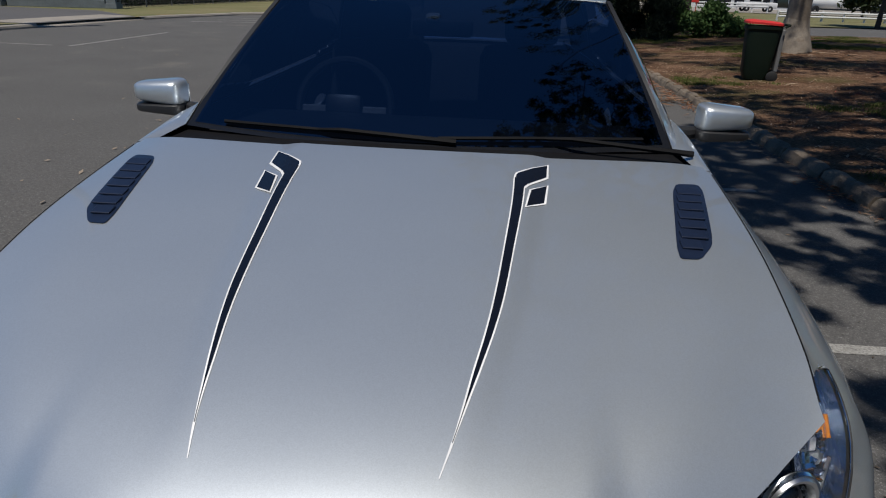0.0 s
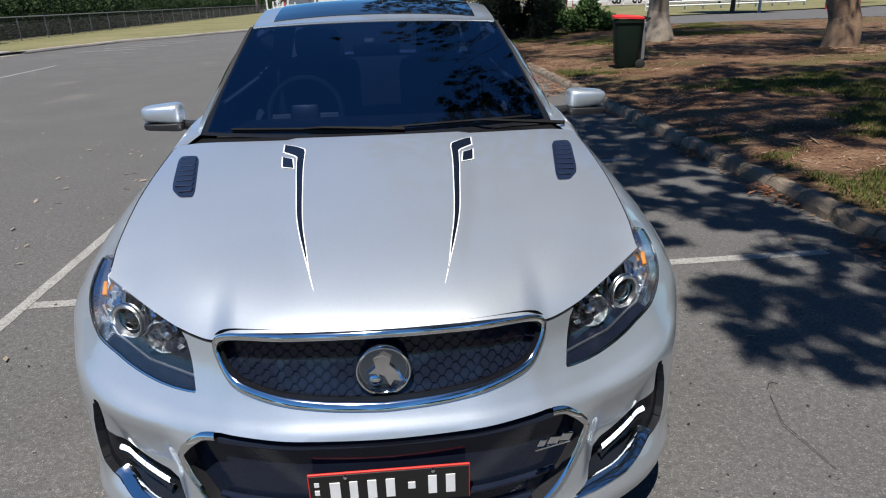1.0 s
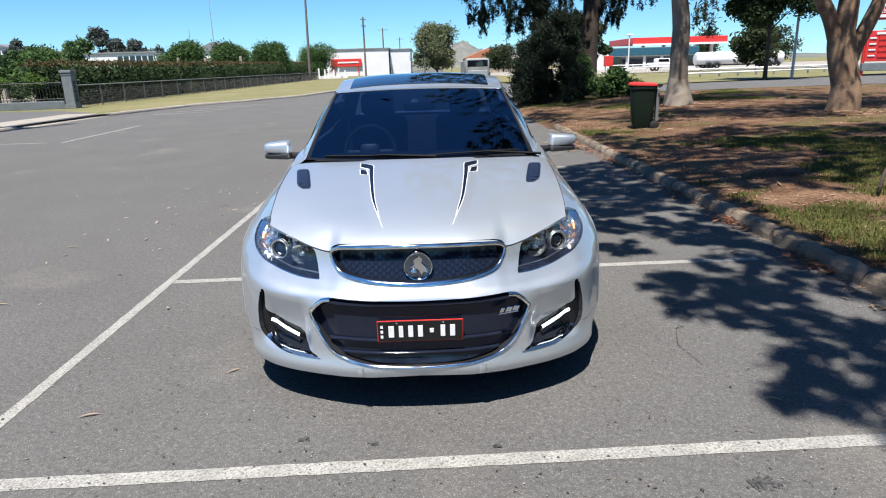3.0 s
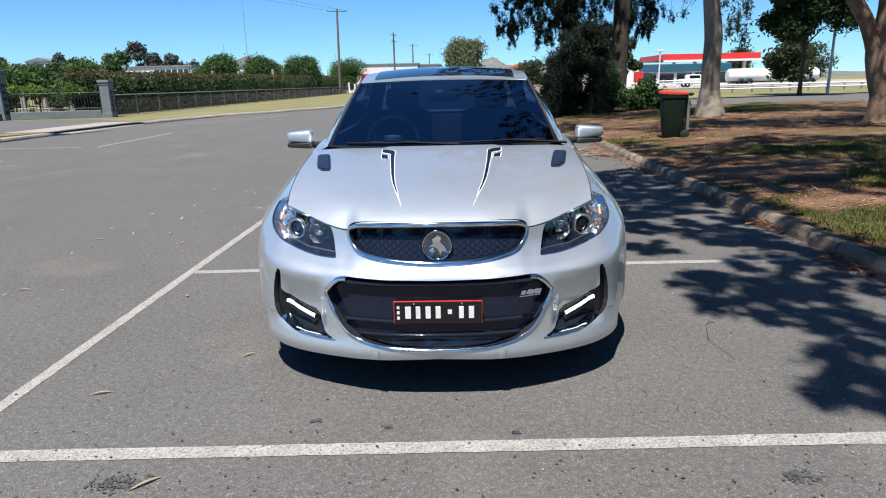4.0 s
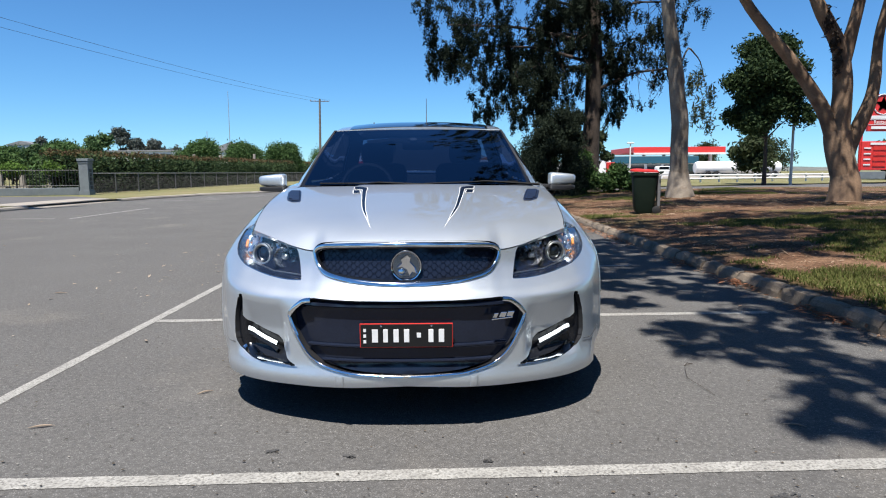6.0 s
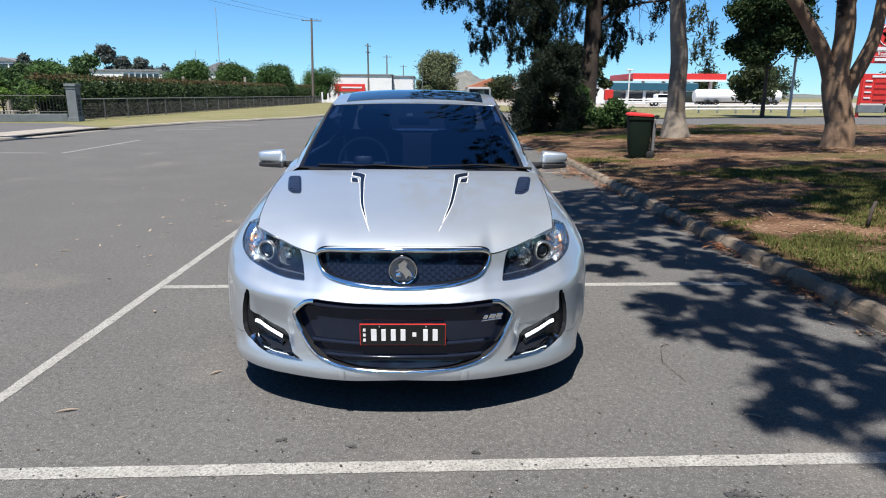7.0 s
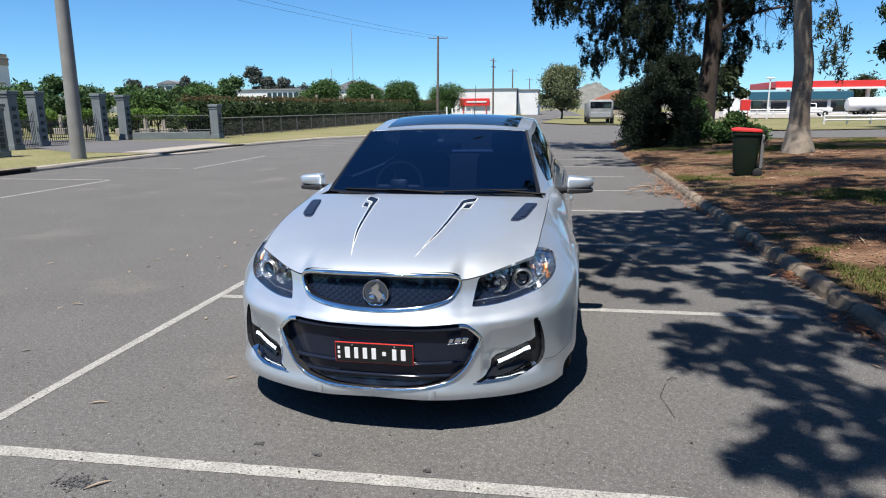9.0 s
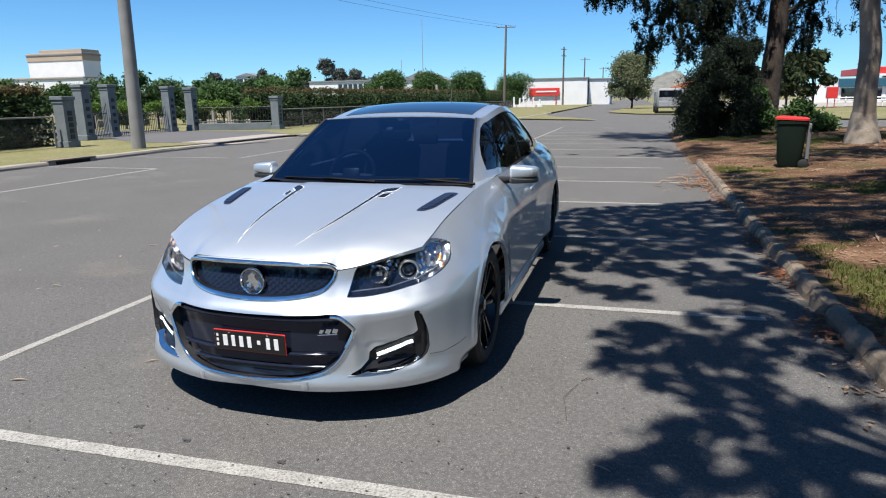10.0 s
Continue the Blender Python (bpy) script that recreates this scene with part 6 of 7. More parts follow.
# ---- park things ----
def wheelie_bin(x, y):
    root = thing("wheelie_bin", "dark green wheelie bin with a red lid on the mulch", "rubbish bin", at=(x, y, park_z(x, y)))
    bm = bmesh.new()
    rings = []
    for z, hw, hd in ((.03, .18, .19), (.16, .21, .235), (.7, .235, .275), (.9, .245, .29), (.92, .265, .31), (.98, .265, .31)):
        ring = []
        for k in range(24):
            a = 2 * math.pi * k / 24
            cx, sx = math.cos(a), math.sin(a)
            ring.append(bm.verts.new((math.copysign(abs(cx) ** .35, cx) * hd, math.copysign(abs(sx) ** .35, sx) * hw, z)))
        rings.append(ring)
    for r1, r2 in zip(rings, rings[1:]):
        for k in range(24):
            bm.faces.new((r1[k], r1[(k + 1) % 24], r2[(k + 1) % 24], r2[k]))
    bm.faces.new(rings[0][::-1])
    objs = [part("bin_body", bm, BIN_GREEN, root, smooth=True)]
    bm = bmesh.new()
    rings = []
    for z, g in ((.985, .0), (1.02, .0), (1.045, -.05), (1.055, -.14)):
        ring = []
        for k in range(24):
            a = 2 * math.pi * k / 24
            cx, sx = math.cos(a), math.sin(a)
            ring.append(bm.verts.new((math.copysign(abs(cx) ** .35, cx) * (.325 + g) - .01, math.copysign(abs(sx) ** .35, sx) * (.275 + g), z + .05 * (-math.copysign(abs(cx) ** .35, cx) + 1) * .3)))
        rings.append(ring)
    for r1, r2 in zip(rings, rings[1:]):
        for k in range(24):
            bm.faces.new((r1[k], r1[(k + 1) % 24], r2[(k + 1) % 24], r2[k]))
    bm.faces.new(rings[-1]), bm.faces.new(rings[0][::-1])
    objs.append(part("lid", bm, BIN_RED, root, "red plastic lid", smooth=True))
    objs.append(part("handle", tube([(.33, -.22, .96), (.4, -.22, 1.0), (.4, .22, 1.0), (.33, .22, .96)], .02, 8), BIN_GREEN, root, smooth=True))
    objs.append(part("back_spine", box(.33, 0, .55, .07, .3, .75, .02), TRIM_GREY, root, "pale grey back spine"))
    for s in (-1, 1):
        bm = lathe([(0, -.025), (.08, -.025), (.1, -.015), (.1, .015), (.08, .025), (0, .025)], 24)
        for v in bm.verts:
            v.co = Vector((.27 + v.co.y, s * .24 + v.co.x, .1 + v.co.z))
        objs.append(part("wheel", bm, RUBBER, root, smooth=True))
    m = Matrix.Translation((x, y, park_z(x, y) - .01)) @ pose(0, 0, 0, 0, 0, -12) @ Matrix.Scale(.845, 4)
    for o in objs:
        o.data.transform(m)


wheelie_bin(4.33, 10.5)


def scatter(name, label, count, place, size, mat, seed, kind="stuff", slim=.35, category="litter", tilt=1.0):
    """Fallen leaves, bark and twigs: small curled pieces lying on the ground."""
    rng = random.Random(seed)
    vs, fs = [], []
    for _ in range(count):
        x, y, z = place(rng)
        a, s = rng.uniform(0, 6.28), size * rng.uniform(.5, 1.6)
        u, w = Vector((math.cos(a), math.sin(a), rng.uniform(-.15, .25) * tilt)), Vector((-math.sin(a), math.cos(a), rng.uniform(-.3, .3)))
        p = Vector((x, y, z + .006))
        n = len(vs)
        vs += [p - u * s, p - u * s * .2 + w * s * slim + Vector((0, 0, s * .12)), p + u * s + Vector((0, 0, s * .15)), p + u * s * .1 - w * s * slim + Vector((0, 0, s * .1))]
        fs += [(n, n + 1, n + 2), (n, n + 2, n + 3)]
    return tagged(link_mesh(name, vs, fs, mat), label, category, "", kind)


def in_park(rng):
    x, y = 3.2 + 14 * rng.random() ** 1.3, rng.uniform(-3, 25)
    return x, y, park_z(x, y)


scatter("leaf_litter", "brown fallen leaves and bark strewn over the mulch", 30000, in_park, .023, LITTER, 3)
scatter("bark_strips", "long pale strips of fallen gum bark", 240, in_park, .1, LITTER, 4, slim=.1, tilt=.15)
scatter("fallen_bark", "heap of fallen bark at the foot of a gum", 150, lambda r: (lambda x, y: (x, y, park_z(x, y)))(7.1 + r.gauss(0, .55), 14.8 + r.gauss(0, .5)), .13, LITTER, 44, slim=.14, tilt=.5)
scatter("fallen_bark", "heap of fallen bark at the foot of a gum", 150, lambda r: (lambda x, y: (x, y, park_z(x, y)))(8.5 + r.gauss(0, .6), 10.7 + r.gauss(0, .5)), .12, LITTER, 45, slim=.14, tilt=.5)


def in_gutter(rng):
    y = rng.uniform(-2, 18)
    k = noise.noise((0, y * .8, 2))
    return 2.93 - abs(rng.gauss(0, .1 + .12 * max(0, k))), y, .003


scatter("gutter_leaves", "dry brown leaves gathered along the kerb", 1100, in_gutter, .022, LITTER, 5)


def in_drift(rng):
    y, wide = rng.choice(((1.9, .16), (3.25, .2), (4.6, .16), (7.2, .35), (8.6, .6), (9.4, .5), (10.6, .5)))
    return 2.9 - abs(rng.gauss(0, .09)), y + rng.gauss(0, wide), .003 + .03 * rng.random()


scatter("gutter_leaves", "drifts of reddish-brown leaves against the kerb", 520, in_drift, .034, LITTER_RED, 15, slim=.3)


def in_pile(rng):
    return 2.55 + rng.gauss(0, .22), 9.3 + rng.gauss(0, .55), .004 + .02 * rng.random()


scatter("bark_pile", "tangle of pale fallen bark strips against the kerb", 90, in_pile, .11, LITTER, 14, slim=.1)


def on_road(rng):
    while True:
        x, y = rng.uniform(-9, 2.8), rng.uniform(-2.5, 16)
        if y > 2.6 or x < -2.2:
            return x, y, .003


scatter("road_leaves", "a few dry leaves on the asphalt", 190, on_road, .022, PALE_LEAF, 6)


def on_lane(rng):
    return -2.6 + rng.gauss(0, .7), 4.4 + rng.gauss(0, 1.3), .003


scatter("road_leaves", "pale curled leaves strewn on the traffic lane", 70, on_lane, .024, PALE_LEAF, 16)


def grit_place(rng):
    return rng.uniform(-3.5, 2.9), -1.9 + 5 * rng.random() ** 1.4, .0


CHIP = pbr("pale_stone_chips", (0.27, 0.262, 0.25), (0.2, 0.185, 0.165), scale=30, rough=0.9, rand=0.3, spec=0.1)
GRIT = pbr("road_grit", (0.0375, 0.03375, 0.03), (0.12, 0.0975, 0.075), scale=4, rough=0.9, rand=0.4, spec=0.1)
scatter("road_grit", "fine dark grit and specks on the worn asphalt", 1500, grit_place, .006, GRIT, 61, slim=.6, tilt=.2)
scatter("road_grit", "pale stone chips and specks on the worn asphalt", 700, grit_place, .0045, CHIP, 62, slim=.7, tilt=.2)
scatter("road_grit", "small dark flecks of old leaf on the worn asphalt", 260, lambda r: (r.uniform(-2.6, 2.6), -.75 + r.gauss(0, .13), 0), .0065, GRIT, 63, slim=.4, tilt=.1)


def grass_tufts(name, label, count, place, mat, seed, h=.09):
    rng = random.Random(seed)
    vs, fs = [], []
    for _ in range(count):
        x, y, z = place(rng)
        for _ in range(5):
            a, lean, hh = rng.uniform(0, 6.28), rng.uniform(.4, 1.6), h * rng.uniform(.4, 1.2)
            px, py = x + rng.gauss(0, .05), y + rng.gauss(0, .05)
            dx, dy = math.cos(a), math.sin(a)
            n = len(vs)
            vs += [(px - dy * .006, py + dx * .006, z - .01), (px + dy * .006, py - dx * .006, z - .01), (px + dx * lean * hh, py + dy * lean * hh, z + hh)]
            fs.append((n, n + 1, n + 2))
    return tagged(link_mesh(name, vs, fs, mat), label, "grass", "", "stuff")


def tuft_place(rng):
    while True:
        x, y = 3.2 + 8 * rng.random() ** 1.2, rng.uniform(-2.5, 25)
        g = noise.noise((x * .45, y * .45, 9)) + .4 * noise.noise((x * 1.9, y * 1.9, 4)) + .3 * (y < 5.5 and x < 6) + .2 * (4.5 < x < 8 and y < 8) - .3 * (8 < y < 14) - .12 + .35 * noise.noise((x * 4.5, y * 4.5, 6))
        if g > .2:
            return x, y, park_z(x, y)


grass_tufts("grass_patch", "patchy green and yellow grass near the kerb", 40000, tuft_place, GRASS, 8, h=.036)

# fallen twigs and single leaves on the asphalt
def twig(pts, r, mat=BARK_DARK, name="twig", label="thin dark fallen twig on the asphalt"):
    bm = tube([(x, y, z + .006) for x, y, z in pts], r, 5)
    tagged(finish(name, bm, mat, True), label, "twig")


twig([(1.426, .755, 0), (1.39, .64, .004), (1.371, .575, .006), (1.39, .479, .004), (1.409, .347, 0)], .0012)
twig([(1.44, .80, 0), (1.47, .84, .004), (1.50, .83, 0)], .002)
twig([(4.35, 3.4, .2), (4.4, 3.45, .33), (4.5, 3.55, .4)], .018, name="stick", label="short dead stick standing in the grass")


def fallen_leaf(x, y, a, s, mat=PALE_LEAF):
    u, w = Vector((math.cos(a), math.sin(a), 0)), Vector((-math.sin(a), math.cos(a), 0))
    p = Vector((x, y, .004))
    vs = [p + u * (s * (k / 4 - 1)) + w * (sg * s * .12 * math.sin(math.pi * k / 8)) + Vector((0, 0, .006 * math.sin(math.pi * k / 8) * (1.4 if sg else .3))) for k in range(9) for sg in (1, 0, -1)]
    fs = [(3 * k + j, 3 * k + j + 1, 3 * k + j + 4, 3 * k + j + 3) for k in range(8) for j in range(2)]
    tagged(link_mesh("fallen_leaf", vs, fs, mat, True), "dry tan gum leaf lying on the asphalt", "leaf", "fallen leaves on the bays")


for x, y, a, s in ((-1.52, .055, .3, .055), (-.985, .46, .7, .045), (1.582, 1.195, .1, .035), (-1.0, -.62, .8, .06), (1.582, -.011, -.4, .045), (-3.2, 3.1, .2, .06), (-2.9, 1.6, 0, .06), (-1.9, 5.3, .4, .05), (-2.4, 7.2, 1.2, .06)):
    fallen_leaf(x, y, a, s)
STAIN = pbr("oil_stain", (0.05625, 0.05475, 0.054), rough=0.6, spread=0.2, bump=.3)


STAINS = ((1.24, -.6, .05), (-1.1, -.62, .06), (-.2, -.25, .015), (.3, -.3, .012), (-.5, -.2, .015))


def on_stain(rng):
    x, y, r = rng.choice(STAINS[:2] * 4 + STAINS)
    return x + rng.gauss(0, r * .75), y + rng.gauss(0, r * .4), -.003


scatter("oil_stain", "small dark oily specks on the asphalt", 330, on_stain, .007, STAIN, 71, slim=.8, tilt=.0, category="stain")

# ---- the grey fence, gate pillars and hedge across the street ----
def pillar(x, y, h, w, rz=0, group="gate pillars"):
    root = thing("gate_pillar", "grey painted pillar with a flat cap", "pillar", group, at=(x, y, .1))
    part("shaft", box(x, y, .1 + (h - .2) / 2, w * .86, w * .86, h - .2, .01, rz), GREY_POST, root)
    part("plinth", box(x, y, .2, w, w, .2, .012, rz), GREY_POST, root)
    part("cap", box(x, y, h + .0, w * 1.06, w * 1.06, .12, .015, rz), GREY_POST, root)
    for k in range(5):
        part("side_block", box(x + w * .43, y, .45 + k * (h - .75) / 5, .05, w * .34, .15, .008, rz), DARK_STEEL, root)
    part("cap", box(x, y, h - .12, w * .94, w * .94, .1, .01, rz), GREY_POST, root)


for x, y, h, w in ((-16.2, 27.8, 1.72, .5), (-20.3, 26.4, 2.2, .5), (-20.7, 25.2, 2.25, .5), (-20.2, 20.8, 2.25, .5), (-19.3, 18.5, 2.2, .5), (-16.5, 14.9, 1.7, .5)):
    pillar(x, y, h, w)
bm = box(-18.25, 27.1, .27, 3.7, .25, .35, .02, rz=19)
tagged(finish("low_wall", bm, GREY_POST), "low grey wall between the pillars", "wall", "", "structure")


def bar_fence(name, label, x0, y0, x1, y1, h, gap, z0=.12, lean=.3):
    root = thing(name, label, "gate", at=(x0, y0, z0))
    a, b = Vector((x0, y0, 0)), Vector((x1, y1, 0))
    n = int((b - a).length / gap)
    for k in range(n + 1):
        p = a.lerp(b, k / n)
        part("bar", tube([p + Vector((0, 0, z0)), p + Vector((0, 0, z0 + h + lean * abs(2 * k / n - 1) ** 2))], .014, 5), DARK_STEEL, root)
    for z in (.1, h - .1):
        part("rail", tube([a + Vector((0, 0, z0 + z)), b + Vector((0, 0, z0 + z))], .02, 6), DARK_STEEL, root)


bar_fence("iron_gate", "black iron gate with upright bars", -20.6, 21.2, -20.7, 24.9, .95, .12)
bar_fence("iron_gate", "black iron side gate with upright bars", -19.6, 18.8, -20.1, 20.5, 1.1, .12)
bar_fence("iron_fence", "black iron fence on the low wall", -20.0, 26.5, -16.5, 27.7, .9, .13, z0=.44, lean=0)


def wire_fence(y0, y1, x0, x1, label):
    root = thing("wire_fence", label, "fence", at=(x0, y0, .1))
    n = int(abs(y1 - y0) / 2.5)
    for k in range(n + 1):
        x, y = x0 + (x1 - x0) * k / n, y0 + (y1 - y0) * k / n
        part("post", tube([(x, y, .05), (x, y, 1.12)], .03, 6), FENCE_STEEL, root)
    for z, r in ((1.1, .028), (.98, .004), (.86, .004), (.74, .004), (.62, .004), (.5, .004), (.38, .004), (.26, .004)):
        part("rail" if r > .01 else "wire", tube([(x0, y0, z), (x1, y1, z)], r, 5), FENCE_STEEL if r > .01 else DARK_STEEL, root)
    # chain-link netting: slanting wires both ways
    vs, fs = [], []
    span = abs(y1 - y0)
    for k in range(int(span / .075)):
        for up in (0, 1):
            ya = k * .075
            for z, yy in ((.1, ya), (1.08, ya + .98)):
                f = min(1, (yy if up else ya + .98 - (yy - ya)) / span)
                x, y = x0 + (x1 - x0) * f, y0 + (y1 - y0) * f
                vs += [(x - .003, y, z), (x + .003, y, z), (x, y + .005, z)]
            b = len(vs) - 6
            fs += [(b, b + 1, b + 4, b + 3), (b + 1, b + 2, b + 5, b + 4), (b + 2, b, b + 3, b + 5)]
    part("netting", link_mesh("netting", vs, fs, DARK_STEEL), DARK_STEEL, root, "dark chain-link netting")


wire_fence(28.2, 97, -16.3, -16.4, "low steel post and wire fence before the hedge")
wire_fence(14.5, -22, -16.6, -16.9, "low steel post and wire fence before the hedge")


TWIGS = pbr("hedge_twigs", (0.012, 0.014, 0.008), (0.03, 0.032, 0.016), scale=6, rough=0.95, bump=1.0, fine=40, spread=0.5, relief=0.04, spec=0.05)


def hedge(y0, y1, x, h0, h1, count, seed, label):
    root = thing("hedge", label, "hedge", at=(x, (y0 + y1) / 2, .1))
    rng = random.Random(seed)
    n = max(6, int(abs(y1 - y0) / .8))
    cs, rs, tips, tr = [], [], [], []
    for k in range(n):
        f = (k + .5) / n
        y, h = y0 + (y1 - y0) * f, h0 + (h1 - h0) * f + .12 * noise.noise((0, y0 + f * (y1 - y0), 1))
        for z in (h * .26, h * .68):
            cs.append((x + rng.uniform(-.2, .2), y, z))
            rs.append((.75, .8, h * .3))
        tips.append((x + rng.uniform(-.3, .3), y, h - .1))
        tr.append((.6, .6, .2))
    part("hedge_core", box(x - .1, (y0 + y1) / 2, .1 + (min(h0, h1) - .45) / 2, .5, abs(y1 - y0) - .6, min(h0, h1) - .45, .12), TWIGS, root, "dark twiggy inside of the hedge")
    leaves("foliage", cs, rs, count, .085, LEAF_HEDGE, root, seed, shell=.75)
    if count > 10000:
        leaves("new_growth", tips, tr, count // 7, .09, LEAF_RED, root, seed + 1, shell=.3, label="reddish new leaf tips")


hedge(28.3, 98, -18.0, 2.2, 2.6, 68000, 201, "long clipped hedge with reddish tips behind the fence")
hedge(15.5, 2, -18.4, 2.08, 1.95, 36000, 207, "dark clipped hedge behind the fence")


def topiary(x, y, r, seed):
    root = thing("garden_shrub", "clipped bright green dome shrub on a bare stem", "bush", "garden shrubs", at=(x, y, .1))
    limb_mesh([([(x, y, .05), (x + .03, y, .6), (x, y, 1.15)], .05, .03)] + [([(x, y, .7), (x + r * .5 * math.cos(q), y + r * .5 * math.sin(q), 1.15)], .025, .012) for q in (0, 1.6, 3.1, 4.7)], BARK_DARK, "stem", root, 6)
    rng = random.Random(seed)
    cs = []
    for k in range(16):
        a, q = rng.uniform(0, 2 * math.pi), r * .72 * math.sqrt(rng.random())
        cs.append((x + q * math.cos(a), y + q * math.sin(a), 1.22 + .3 * (1 - (q / r) ** 2) * rng.random()))
    leaves("crown", cs, [rng.uniform(.2, .3) for _ in cs], 3800, .06, LEAF_BRIGHT, root, seed, shell=.7)


for k, (x, y, r) in enumerate(((-19.85, 28.4, .68), (-18.15, 28.4, .64), (-20.95, 28.3, .5), (-24.1, 28.4, .66), (-26.3, 28.4, .62), (-28.4, 28.2, .62), (-30.6, 27.8, .66))):
    topiary(x, y, r, 220 + k)
for k in range(10):
    leafy_tree("garden_shrub", "dark low shrub in the bed behind the gates", -19.6 - 1.7 * k, 33.6 + .5 * (k % 3), .15, .95, 1.05, 1500, .1, LEAF_HEDGE, 300 + k, clumps=8, tr=.05, group="garden shrubs")


def grave(x, y, h, cross, mat):
    root = thing("gravestone", "pale stone grave marker beyond the hedge", "gravestone", "grave markers", at=(x, y, .1))
    part("base", box(x, y, .3, .8, .5, .4, .03), mat, root)
    part("upright", box(x, y, .5 + h / 2, .24, .16, h, .03), mat, root)
    if cross:
        part("arm", box(x, y, .5 + h * .75, .62, .15, .17, .03), mat, root)


for x, y, h, c in ((-23.1, 60, 2.4, 0), (-20.6, 60, 2.3, 0), (-17.9, 62, 2.45, 1), (-30, 36, .8, 0), (-31, 31, .7, 0), (-33, 29, .6, 0), (-29.5, 33, .8, 0), (-24.5, 32, .8, 0), (-22.6, 31.4, .7, 0), (-21.2, 31, .8, 0), (-20.1, 31.6, .6, 0), (-16.6, 99, 1.2, 0), (-15.8, 99.6, 1.0, 0), (-15.1, 99, 1.3, 1), (-14.4, 99.4, .9, 0), (-13.6, 99, 1.1, 0), (-12.7, 99.6, .8, 0)):
    grave(x, y, h, c, WHITE_PAINT if y > 90 else CONCRETE_PALE)

# ---- poles and wires ----
def pole(name, label, x, y, h, r0, r1, mat, lean=(0, 0), arms=()):
    root = thing(name, label, "pole", at=(x, y, 0))
    top = (x + lean[0], y + lean[1], h)
    part("shaft", tube([(x, y, -.1), ((x + top[0]) / 2, (y + top[1]) / 2, h / 2), top], [r0, (r0 + r1) / 2, r1], 14), mat, root, smooth=True)
    for z, w, ang in arms:
        dx, dy = math.cos(ang) * w / 2, math.sin(ang) * w / 2
        f = z / h
        cx, cy = x + lean[0] * f, y + lean[1] * f
        part("cross_arm", tube([(cx - dx, cy - dy, z), (cx + dx, cy + dy, z)], .06, 6), mat, root)
        for s in (-1, -.5, .5, 1):
            part("insulator", tube([(cx + dx * s, cy + dy * s, z), (cx + dx * s, cy + dy * s, z + .22)], .045, 6), GALV, root)
    return root


pole("street_lamp_pole", "thick grey concrete street lamp pole on the verge", -13.42, 14.6, 12, .21, .13, CONCRETE_POLE, (.25, 0))
pole("power_pole", "weathered timber power pole with a cross arm", -16.4, 90, 11.4, .19, .13, TIMBER_POLE, (.2, 0), [(11.1, 2.6, .2)])
pole("power_pole", "timber power pole with cross arms further off", -12.2, 128, 11, .2, .14, TIMBER_POLE, (0, 0), [(10.5, 2.4, 1.2), (9.3, 1.8, 1.2)])
pole("power_pole", "timber power pole far down the street", -11.0, 165, 11, .2, .14, TIMBER_POLE, (0, 0), [(10.5, 2.4, .1)])
pole("power_pole", "timber power pole far down the street", -9.2, 220, 11, .2, .14, TIMBER_POLE, (0, 0), [(10.5, 2.4, .1)])
pole("lamp_post", "slim grey lamp post across the road", 24.85, 42.3, 7.2, .1, .07, GALV)
pole("radio_mast", "thin radio mast in the distance", -48, 150, 20, .1, .05, GALV)
pole("flag_pole", "thin mast in the distance", -48, 135, 10, .08, .05, GALV)
for dx, dz in ((-1.1, 0), (1.1, 0)):
    pts = []
    for k in range(25):
        f = k / 24
        pts.append((-16.2 + dx + (-38 + 16.2) * f, 90 + (-10 - 90) * f, 11.2 + dz + 1.5 * f - 5.5 * f * (1 - f)))
    tagged(finish("power_line", tube(pts, .012, 4), DARK_STEEL), "thin black overhead power line", "cable")

# ---- service station and other buildings far off ----
def building(name, label, x0, x1, y0, y1, h, mat, roof_mat, bays=0, win=(.9, 2.2), pitch=.0, door=None):
    root = thing(name, label, "building", at=((x0 + x1) / 2, y0, 0))
    part("wall", box((x0 + x1) / 2, (y0 + y1) / 2, h / 2, x1 - x0, y1 - y0, h, .02), mat, root)
    bm = bmesh.new()
    if pitch:
        xm = (x0 + x1) / 2
        vs = [bm.verts.new(p) for p in ((x0 - .3, y0 - .3, h), (x1 + .3, y0 - .3, h), (x1 + .3, y1 + .3, h), (x0 - .3, y1 + .3, h), (xm, y0 - .3, h + pitch), (xm, y1 + .3, h + pitch))]
        for f in ((0, 1, 4), (1, 2, 5, 4), (2, 3, 5), (3, 0, 4, 5), (3, 2, 1, 0)):
            bm.faces.new([vs[i] for i in f])
    else:
        add_box(bm, pose((x0 + x1) / 2, (y0 + y1) / 2, h + .12), (x1 - x0 + .4, y1 - y0 + .4, .24), .02)
    part("roof", bm, roof_mat, root)
    for k in range(bays):
        w = (x1 - x0) / bays
        cx = x0 + w * (k + .5)
        wd = part("window", box(cx, y0 - .02, (win[0] + win[1]) / 2, w * .82, .06, win[1] - win[0]), DARK_GLASS, root)
        part("frame", box(cx, y0 - .06, win[1] + .05, w * .86, .05, .1), mat, wd)
    return root


